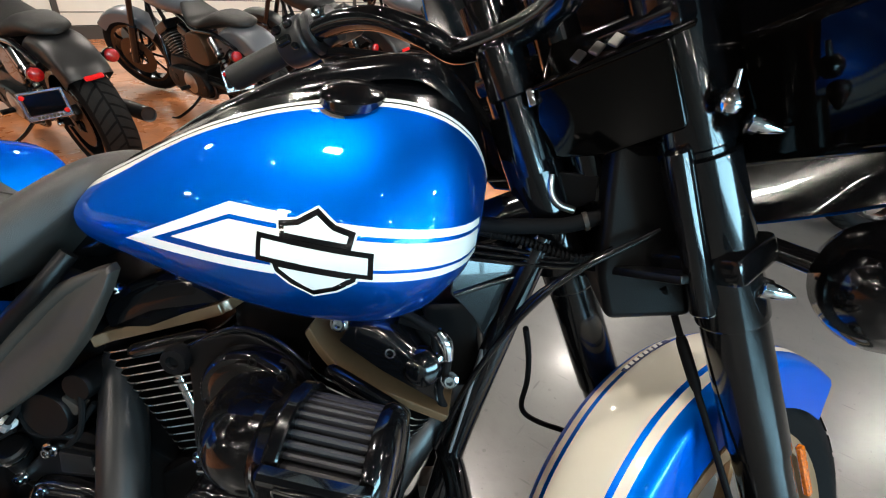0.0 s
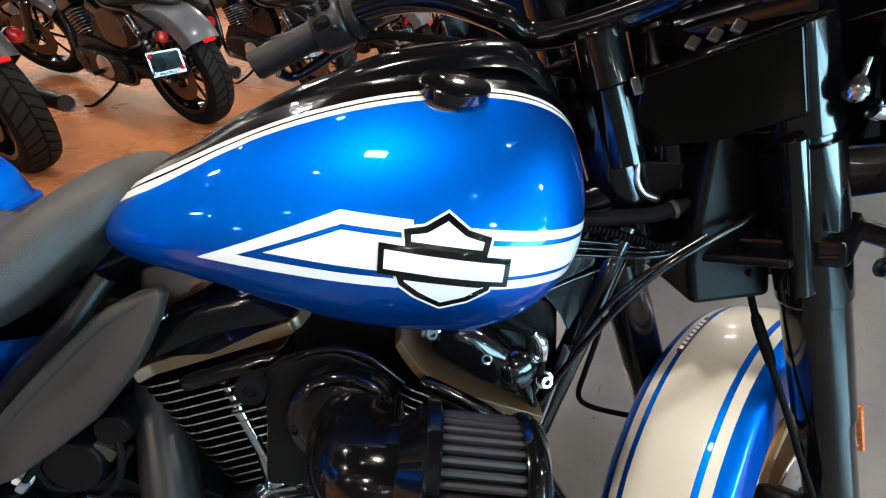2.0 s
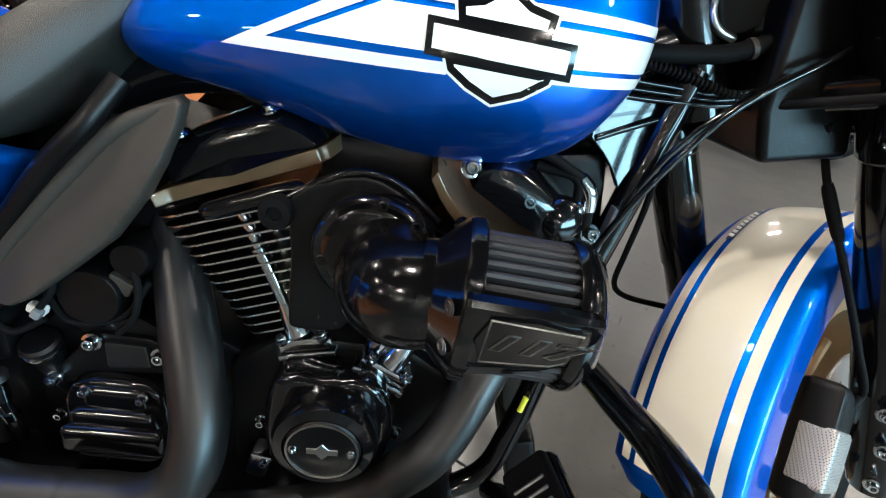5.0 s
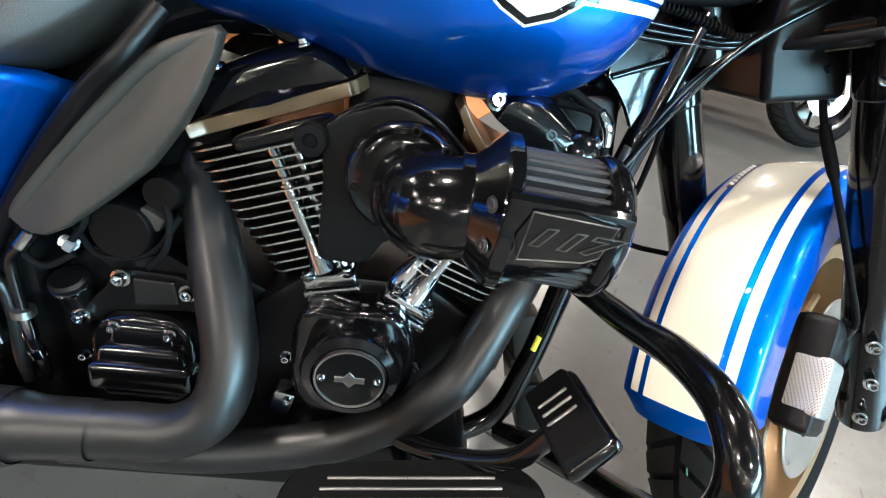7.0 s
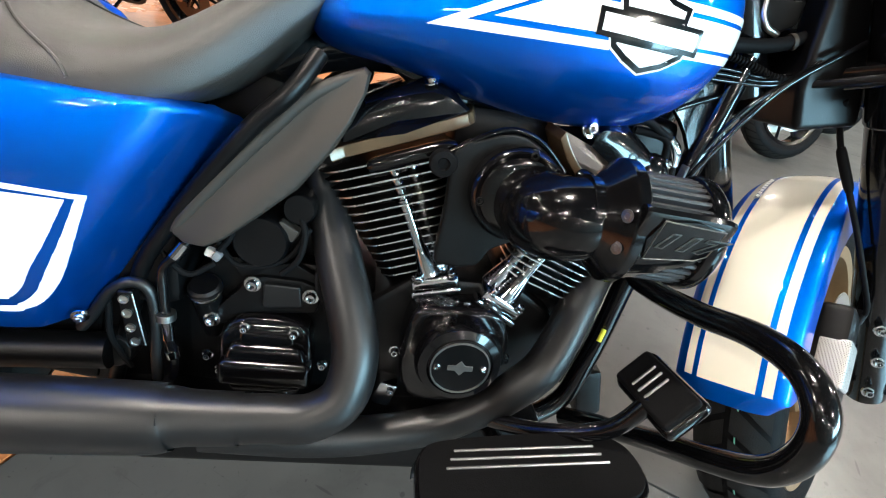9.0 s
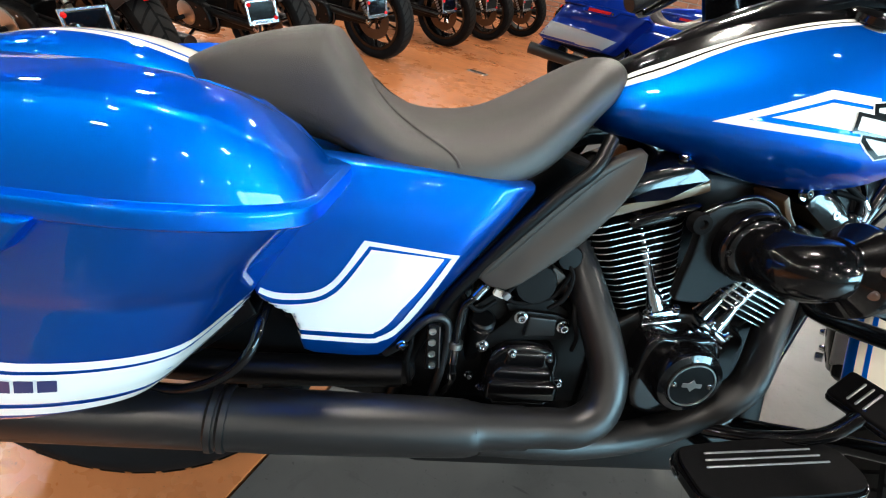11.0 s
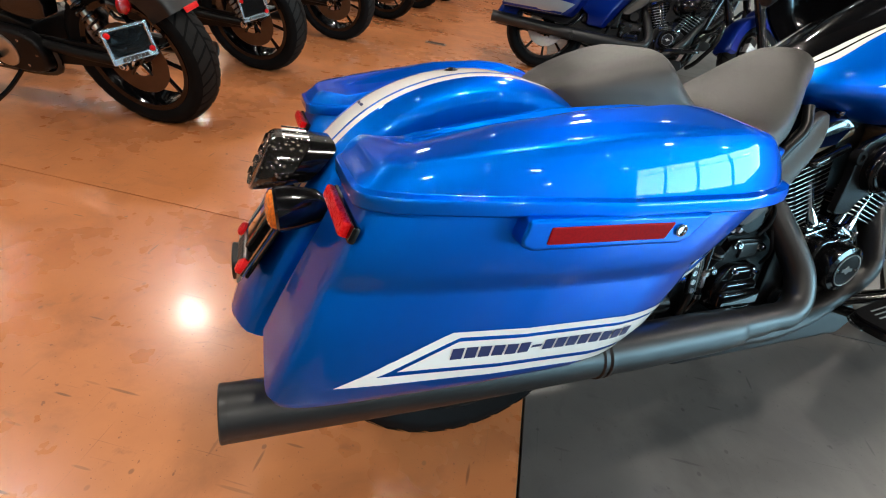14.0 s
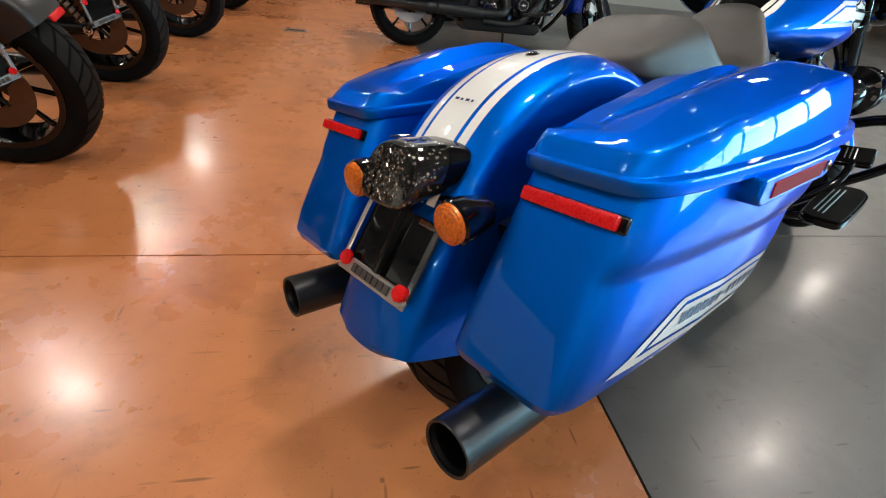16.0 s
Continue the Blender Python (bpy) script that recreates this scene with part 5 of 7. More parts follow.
def running_gear(root, detail):
    for s in (-1, 1):
        outline = rounded([(-0.142, -0.02), (-0.135, 0.035), (-0.09, 0.056), (0.08, 0.060), (0.132, 0.040), (0.145, 0.0), (0.132, -0.040), (0.08, -0.056), (-0.09, -0.056), (-0.135, -0.045)], 4)
        m = pose(1.022, s * 0.302, 0.318, 0, -6, 0) @ pose(0, 0, 0, -90, 0, 0)
        board = part("footboard", moved(prism(outline, -0.010, 0.010, 0.004, 2), m), BLACK, root, "black oval rider footboard with chrome strips")
        part("pad", moved(prism(inset(outline, 0.006), -0.016, -0.0095, 0.002, 2), m), RUBBER, board)
        for k in range(3):
            z = (0.004 + 0.013 * k) * -s
            part("strip", moved(rbox((0.205 - 0.012 * k, 0.003, 0.0035), pose(0.0, -0.0165, z), 0.001, 1), m), STEEL, board)
        part("edge_trim", moved(tube([(x, 0.006, z) for x, z in [q for q in outline if q[1] * s < 0.0]], 0.004, 8, 1, False), m), CHROME, board)
        part("support", tube([(1.0, s * 0.11, 0.25), (1.02, s * 0.22, 0.265), (1.02, s * 0.31, 0.285)], 0.013, 10), BLACK, board)
    # brake pedal
    m = Matrix(((0.18, 0.66, -0.73, 1.166), (-0.98, 0.10, -0.16, -0.276), (0.0, 0.75, 0.66, 0.440), (0, 0, 0, 1)))
    pedal = part("brake_pedal", moved(rbox((0.106, 0.064, 0.022), pose(0, 0, -0.006), 0.010, 3), m), BLACK, root, "brake pedal with a black ribbed pad")
    part("pad", moved(rbox((0.098, 0.054, 0.014), pose(0, 0, 0.009), 0.007, 3), m), RUBBER, pedal)
    for k in range(3):
        part("strip", moved(rbox((0.0035, 0.036, 0.003), pose(0.012 * (k - 1) - 0.008, 0.0, 0.0165), 0.001, 1), m), STEEL, pedal)
    part("arm", tube([(1.155, -0.285, 0.435), (1.12, -0.27, 0.37), (1.05, -0.22, 0.315), (0.98, -0.15, 0.275)], 0.012, 10), BLACK, pedal)


def front_end(root, paint, band, line, detail):
    st = steered()
    rake = Vector((-math.sin(radians(RAKE)), 0, math.cos(radians(RAKE))))
    wheel(root, AXLE, 0.319, 0.130, BRONZE if detail else BLACK, (-1, 1), 9, st)
    if detail:
        ring = [AXLE + Vector((0.3192 * math.cos(a), -0.012, 0.3192 * math.sin(a))) for a in (2 * math.pi * k / 64 for k in range(65))]
        part("tyre_line", moved(tube(ring, 0.0014, 6, 1, False), st), GREEN, root, "thin green line round the new tyre")
    # mudguard
    path = [(AXLE.x + 0.362 * math.cos(radians(a)), AXLE.z + 0.362 * math.sin(radians(a))) for a in (60, 68, 78, 90, 104, 118, 132, 148, 162, 172, 178)]
    cuts = symmetric([0, 0.2, 0.40, 0.50, 0.60, 0.76, 0.84, 0.90, 0.94, 0.97, 1.0, 1.12, 1.25])
    fend = part("front_fender", moved(arch(path, 0.079, 0.028, cuts, lambda f, s: 0 if f > 0.76 or s > 0.90 else 0 if 0.50 < f < 0.60 else 1, 0.35), st), [paint, band], root, "blue front fender with a broad cream stripe")
    if detail:
        # a marque name as bars in the dark stripe on the far shoulder
        strip = [(0.3592 * math.cos(radians(102 + 0.8 * k)), 0.3592 * math.sin(radians(102 + 0.8 * k))) for k in range(22)]
        rings = [[AXLE + Vector((x * g, y, z * g)) for y, g in ((0.0385, 1.004), (0.0385, 1.0065), (0.0485, 1.0025), (0.0485, 1.0))] for x, z in strip]
        band_part = part("name_band", moved(loft(rings), st), NAVY, fend, "dark band carrying a marque name")
        for k in range(8):
            a = radians(117.4 - 1.75 * k)
            bar = rbox((0.0066, 0.0062, 0.0012), Matrix.Translation(AXLE) @ Matrix.Rotation(-a, 4, "Y") @ pose(0.3614, 0.0435, 0, 0, 90, 0) @ pose(0, 0, 0, 21, 0, 0), 0.0, 1)
            part("letter_bar", moved(bar, st), WHITE, band_part)
    for s in (-1, 1):
        foot = AXLE + Vector((0, s * 0.122, 0))
        leg = part("fork_slider", moved(tube([foot - rake * 0.03, foot + rake * 0.02, foot + rake * 0.10, foot + rake * 0.30, foot + rake * 0.302, foot + rake * 0.485, foot + rake * 0.487], [0.030, 0.034, 0.032, 0.032, 0.0345, 0.0345, 0.030], 24, 1, False), st), BLACK, root, "gloss black fork slider")
        part("fork_cover", moved(tube([foot + rake * 0.480, foot + rake * 0.484, foot + rake * 0.668, foot + rake * 0.671], [0.0355, 0.0375, 0.0375, 0.034], 28, 1, False), st), BLACK, leg, "gloss black fork cover")
        part("fork_tube", moved(tube([foot + rake * 0.671, foot + rake * 0.676, foot + rake * 0.679, foot + rake * 0.90], [0.033, 0.033, 0.0365, 0.0355], 28, 1, False), st), BLACK, leg)
        cal = part("front_brake_caliper", moved(rbox((0.078, 0.052, 0.160), pose(AXLE.x - 0.160, s * 0.086, AXLE.z + 0.072, 0, 22, 0), 0.012, 2), st), CAST, leg)
        part("caliper_insert", moved(rbox((0.074, 0.046, 0.080), pose(AXLE.x - 0.168, s * 0.093, AXLE.z + 0.060, 0, 22, 0), 0.007, 2), st), MESH, cal, "perforated silver caliper insert")
        if detail:
            for k in range(2):
                p = st @ (foot + rake * (0.02 + 0.05 * k) + Vector((0.0, s * 0.034, 0)))
                bolt(p, st.to_3x3() @ Vector((0, s, 0)), leg, 0.007, 0.010)
            part("axle_nut", moved(lathe([(0.012, 0), (0.012, 0.016), (0.008, 0.018), (0.0, 0.018)], foot + Vector((0, s * 0.034, -0.01)), (0, s, 0), 8), st), CHROME, leg)
            part("side_reflector", moved(rbox((0.010, 0.008, 0.075), pose(*(foot + rake * 0.27 + Vector((0.035, s * 0.03, 0))), 0, -26, 0), 0.002, 1), st), AMBER, leg, "amber fork reflector")
    bridge = part("lower_clamp", moved(rbox((0.075, 0.33, 0.035), pose(*(AXLE + rake * 0.555), 0, -26, 0), 0.010, 2), st), BLACK, root, "black fork yoke")
    part("upper_clamp", moved(rbox((0.075, 0.31, 0.03), pose(*(AXLE + rake * 0.80), 0, -26, 0), 0.010, 2), st), BLACK, bridge)
    part("steering_stem", moved(tube([AXLE + rake * 0.5 + Vector((-0.02, 0, 0)), AXLE + rake * 0.87 + Vector((-0.02, 0, 0))], 0.026, 18, 1, False), st), BLACK, bridge)
    # inner fairing and shell, carried by the fork
    inner = part("inner_fairing", moved(rbox((0.10, 0.30, 0.145), pose(1.335, 0.0, 0.995, 0, -14, 0), 0.03, 3), st), DEEP_BLACK, root, "gloss black inner fairing")
    part("inner_fairing_wing", moved(rbox((0.035, 0.20, 0.13), pose(1.375, -0.215, 0.975, 0, -22, -14), 0.015, 3), st), DEEP_BLACK, inner)
    part("inner_fairing_wing", moved(rbox((0.035, 0.20, 0.13), pose(1.375, 0.215, 0.975, 0, -22, 14), 0.015, 3), st), DEEP_BLACK, inner)
    part("fork_skirt", moved(rbox((0.045, 0.23, 0.20), pose(1.385, 0.0, 0.865, 0, -26, 0), 0.015, 3), st), DEEP_BLACK, inner)
    part("skirt_tray", moved(rbox((0.13, 0.25, 0.010), pose(1.395, 0, 0.800, 0, -5, 0), 0.003, 2), st), CAST, inner)
    left, right = Vector((1.246, -0.073, 0.997)), Vector((1.362, -0.145, 1.062))
    part("fairing_panel", plate([left, right + Vector((-0.015, 0.006, -0.008)), (1.384, -0.136, 0.977), (1.326, -0.094, 0.939), (1.262, -0.036, 0.918)], (0.012, 0.034, 0.018), 0.006, 3), DEEP_BLACK, inner, "mirror-gloss black inner fairing panel")
    part("fairing_cap", plate([left + Vector((0.004, 0.004, 0.003)), right + Vector((0.002, 0.004, 0.002)), (1.392, -0.095, 1.098), (1.256, -0.030, 1.046)], (0.02, 0.05, -0.03), 0.006, 3), DEEP_BLACK, inner, "gloss black inner fairing cap")
    part("fairing_ledge", tube([left, left.lerp(right, 0.3) + Vector((0, -0.002, 0)), left.lerp(right, 0.7) + Vector((0, -0.002, 0)), right], [0.003, 0.0045, 0.0045, 0.003], 10), DEEP_BLACK, inner)
    for k in range(3):
        spot = left.lerp(right, 0.31 + 0.125 * k) + Vector((0.0, 0.0085, 0.0135))
        part("vent_slot", moved(rbox((0.0105, 0.004, 0.0145), Matrix(), 0.0035, 3), Matrix.Translation(spot) @ pose(0, 0, 0, 0, 0, -32) @ pose(0, 0, 0, -38, 18, 0)), DULL, inner, "pale vent slot")
    post = part("fairing_post", tube([Vector((1.264, -0.046, 0.908)), Vector((1.264, -0.046, 0.908)) + rake * 0.088], 0.0205, 24, 1, False), BLACK, inner, "gloss black fairing post")
    part("post_cap", tube([Vector((1.264, -0.046, 0.908)) + rake * k for k in (0.086, 0.089, 0.140, 0.146)], [0.022, 0.0255, 0.0245, 0.020], 24, 1, False), BLACK, post)
    part("post_clip", rbox((0.010, 0.012, 0.020), Matrix.Translation(Vector((1.246, -0.068, 0.988))) @ pose(0, 0, 0, 0, -26, -30), 0.003, 2), CHROME, post)
    part("fork_lower_cover", prism([(1.335, 0.955), (1.405, 0.955), (1.468, 0.768), (1.372, 0.748), (1.352, 0.80)], -0.075, 0.08, 0.010, 3), CAST, inner)
    for name, r, mat, lift in (("fairing_shell", 1.0, paint, 0.0), ("fairing_lining", 0.985, BLACK, 0.0)):
        rings = []
        for i in range(13):
            v = -1 + 2 * i / 12
            ring = []
            for j in range(25):
                a = math.pi * (j / 24)
                wy = 0.43 * math.copysign(abs(math.cos(a)) ** 0.7, math.cos(a)) * (1 - 0.25 * max(0, -v) ** 2)
                depth = 0.23 * math.sin(a) ** 0.7 * (1 - 0.35 * v * v)
                ring.append(Vector((1.40 + depth * r - 0.12 * (v + 1) * 0.5 + 0.02, wy * r, 1.09 + 0.185 * v * r - 0.055 * (1 - abs(math.cos(a))) * (v < 0) * -v)))
            rings.append(ring)
        b = loft(rings, False, False)
        part(name, moved(b, st), mat, inner, "painted batwing fairing shell" if lift == 0 and mat is paint else "")
    lamp = part("passing_lamp", moved(lathe([(0.02, -0.06), (0.045, -0.045), (0.062, -0.01), (0.066, 0.03), (0.062, 0.04), (0.0, 0.044)], (1.475, -0.235, 0.80), (1, -0.05, 0), 28), st), BLACK, root, "gloss black passing lamp shell")
    part("lamp_bracket", moved(tube([(1.43, -0.14, 0.835), (1.45, -0.19, 0.815), (1.46, -0.225, 0.80)], 0.012, 10), st), BLACK, lamp)
    # handlebar with grips and switches
    back_turn = st.inverted()
    left = [Vector(p) for p in ((0.800, 0.150, 0.960), (0.885, 0.165, 1.013), (0.965, 0.115, 1.050), (1.04, 0.064, 1.060), (1.11, 0.025, 1.045), (1.165, 0.015, 1.03))]
    straight = [back_turn @ p for p in left]
    right = [Vector((p.x, -p.y, p.z + 0.17 * (1 - k / 5))) for k, p in enumerate(straight)]
    bar = part("handlebar", moved(tube(straight[1:] + right[:0:-1], 0.0155, 14), st), BLACK, root, "gloss black handlebar")
    for s, pts in ((1, straight), (-1, right)):
        a, b, c = pts[:3]
        part("grip", moved(tube([a, a.lerp(b, 0.05), a.lerp(b, 0.92), b], [0.016, 0.0195, 0.0185, 0.0215], 18, 1, False), st), DARK_SEAT, bar, "black rubber grip")
        way = (c - a).normalized()
        turn = Matrix.Translation(b.lerp(c, 0.36)) @ way.to_track_quat("X", "Z").to_matrix().to_4x4()
        put = st @ turn
        sw = part("switch_housing", moved(loft([[(x, r * math.cos(q) * 0.92, r * math.sin(q) * (1.12 if math.sin(q) > 0 else 1.0)) for q in (2 * math.pi * k / 28 for k in range(28))] for x, r in ((-0.031, 0.018), (-0.030, 0.026), (-0.026, 0.030), (-0.010, 0.033), (0.012, 0.033), (0.016, 0.030), (0.018, 0.0255), (0.020, 0.0255), (0.022, 0.031), (0.031, 0.032), (0.034, 0.028), (0.034, 0.017))]), put), SATIN, bar, "black cast switch housing")
        for x, z, sx, sz in ((-0.018, 0.014, 0.013, 0.012), (0.002, 0.015, 0.014, 0.012), (-0.010, -0.006, 0.024, 0.013), (0.006, -0.021, 0.010, 0.010)):
            part("switch_button", moved(rbox((sx, 0.012, sz), pose(x, -0.0295 * s, z, 16 * s * (z > 0)), 0.004, 2), put), BLACK, sw)
        part("switch_rocker", moved(rbox((0.020, 0.016, 0.008), pose(-0.004, -0.010 * s, 0.0345, 0, 8, 0), 0.003, 2), put), BLACK, sw)
        clamp = part("clamp", moved(tube([(0.040, 0, 0), (0.042, 0, 0), (0.062, 0, 0), (0.064, 0, 0)], [0.020, 0.0255, 0.0255, 0.020], 20, 1, False), put), SATIN, bar)
        bolt(put @ Vector((0.052, -0.024 * s, 0.010)), put.to_3x3() @ Vector((0, -s, 0.3)), clamp, 0.006, 0.008)
        part("lever", moved(tube([b + Vector((0.05, 0, 0)), a + Vector((0.065, 0, 0)), a + Vector((0.035, 0, 0))], [0.010, 0.007, 0.009], 10), st), BLACK, bar)
        part("master_cylinder", moved(rbox((0.05, 0.045, 0.04), pose(0.055, 0.035 * s, 0.016), 0.010, 3), put), SATIN, bar)
        s > 0 and part("bar_cable", moved(tube([b.lerp(c, 0.5) + Vector((0.02, 0, -0.02)), c + Vector((0.03, 0, -0.03)), pts[4] + Vector((0.03, 0, -0.04)), pts[5] + Vector((0.05, 0, -0.09))], 0.006, 8), st), RUBBER, bar)
    part("windscreen_stay", moved(tube([(1.30, 0.03, 1.10), (1.27, 0.05, 1.20)], 0.010, 10, 1, False), st), BLACK, inner)
    if detail:
        # looms and brake line between tank and fork
        for k, pts in enumerate(([(1.15, -0.06, 0.845), (1.215, -0.056, 0.841), (1.275, -0.052, 0.846), (1.325, -0.050, 0.857), (1.41, -0.045, 0.90)],
                                 [(1.15, -0.06, 0.845), (1.212, -0.056, 0.832), (1.260, -0.052, 0.827), (1.295, -0.050, 0.819), (1.320, -0.050, 0.813), (1.355, -0.050, 0.816), (1.41, -0.045, 0.85)],
                                 [(1.15, -0.06, 0.816), (1.218, -0.052, 0.813), (1.264, -0.050, 0.812), (1.313, -0.050, 0.811), (1.363, -0.050, 0.827), (1.42, -0.045, 0.87)],
                                 [(1.15, -0.06, 0.806), (1.225, -0.054, 0.805), (1.266, -0.052, 0.805), (1.315, -0.052, 0.806), (1.365, -0.050, 0.821), (1.42, -0.045, 0.86)],
                                 [(1.19, -0.07, 0.52), (1.23, -0.085, 0.66), (1.30, -0.095, 0.79), (1.40, -0.09, 0.87)], [(1.18, -0.05, 0.50), (1.24, -0.06, 0.66), (1.28, -0.075, 0.76), (1.36, -0.08, 0.84)],
                                 [(1.15, -0.06, 0.797), (1.221, -0.056, 0.797), (1.270, -0.054, 0.798), (1.323, -0.054, 0.802), (1.374, -0.050, 0.818), (1.43, -0.045, 0.85)])):
            part("loom", tube(pts, (0.0095, 0.0050, 0.0033, 0.0031, 0.004, 0.0035, 0.0031)[k], 10), RUBBER if k < 2 else BLACK, root)
        for k in range(26):
            x = 1.205 + 0.0055 * k
            part("conduit_rib", tube([(x, -0.0565 + 0.00025 * k, 0.8335 - 0.0205 * min(1.0, k / 21) ** 1.5), (x + 0.0022, -0.0565 + 0.00025 * k, 0.8332 - 0.0205 * min(1.0, k / 21) ** 1.5)], 0.0060, 10, 1, False), RUBBER, root)
        part("cable_tie", tube([(1.328, -0.050, 0.858), (1.333, -0.050, 0.860)], 0.0112, 14, 1, False), PLASTIC, root)
        part("brake_line", tube([(1.425, -0.075, 0.80), (1.446, -0.062, 0.775), (1.457, -0.060, 0.755), (1.470, -0.066, 0.728), (1.490, -0.082, 0.685), (1.520, -0.104, 0.622), (1.550, -0.122, 0.560), (1.580, -0.128, 0.510), (1.586, -0.121, 0.488)], 0.0042, 10), RUBBER, root, "black front brake line")
        part("brake_line_sleeve", tube([(1.466, -0.064, 0.738), (1.470, -0.066, 0.728), (1.488, -0.080, 0.690), (1.494, -0.084, 0.678)], [0.0046, 0.0068, 0.0068, 0.005], 12), RUBBER, root)
        part("brake_line_clip", moved(rbox((0.012, 0.010, 0.014), Matrix(), 0.003), pose(1.447, -0.062, 0.775, 0, 15, 0)), CAST, root)
        part("line_fitting", tube([(1.584, -0.122, 0.500), (1.588, -0.118, 0.480)], 0.008, 12, 1, False), CAST, root)
        part("fairing_support", tube([(1.381, -0.125, 0.958), (1.383, -0.125, 0.955), (1.449, -0.128, 0.80), (1.450, -0.128, 0.797)], [0.010, 0.013, 0.013, 0.010], 16, 1, False), BLACK, root, "black fairing support tube")
        part("brake_line", tube([(1.288, -0.03, 0.70), (1.298, -0.01, 0.665), (1.308, 0.015, 0.62), (1.314, 0.034, 0.575), (1.313, 0.035, 0.530), (1.335, 0.03, 0.513), (1.389, 0.013, 0.513), (1.44, 0.0, 0.515)], 0.0042, 8), RUBBER, root)
        tag = moved(rbox((0.004, 0.016, 0.16), Matrix(), 0.001, 1), pose(1.222, -0.070, 0.60, 0, 8, 0))
        part("line_label", tag, SILVER, root, "pale printed sticker on the frame tube")
        part("ball_nut", lathe([(0.003, -0.011), (0.0075, -0.009), (0.0105, -0.003), (0.0105, 0.003), (0.0075, 0.009), (0.003, 0.012), (0.0025, 0.026), (0.0, 0.027)], (1.407, -0.148, 1.004), (0, 0, 1), 18), CHROME, root, "chrome ball nut")
        for tip in ((1.422, -0.154, 0.990), (1.456, -0.190, 0.856)):
            part("bullet_nut", lathe([(0.0075, 0.0), (0.0095, 0.001), (0.0095, 0.008), (0.0070, 0.009), (0.0070, 0.014), (0.0055, 0.021), (0.0025, 0.029), (0.0, 0.032)], tip, (0.97, -0.1, -0.15), 14), CHROME, root, "chrome bullet nut")
        bolt((1.462, -0.115, 0.795), (-0.2, -1, 0.2), root, 0.0055, 0.009)
        for p in ((1.624, -0.130, 0.475), (1.655, -0.130, 0.415), (1.676, -0.128, 0.352)):
            bolt(p, (-0.5, -1, 0.1), root, 0.0065, 0.012)
        part("cable_guide", tube([(1.285, -0.030, 0.905), (1.287, -0.034, 0.886), (1.298, -0.036, 0.872), (1.318, -0.034, 0.866)], 0.0045, 10), STEEL, root, "bright bent cable guide")
        part("neck_bracket", plate([(1.292, -0.024, 0.908), (1.338, -0.040, 0.912), (1.342, -0.036, 0.880), (1.318, -0.026, 0.866), (1.296, -0.020, 0.876)], (0.004, 0.012, 0.0), 0.004, 2), CAST, root)


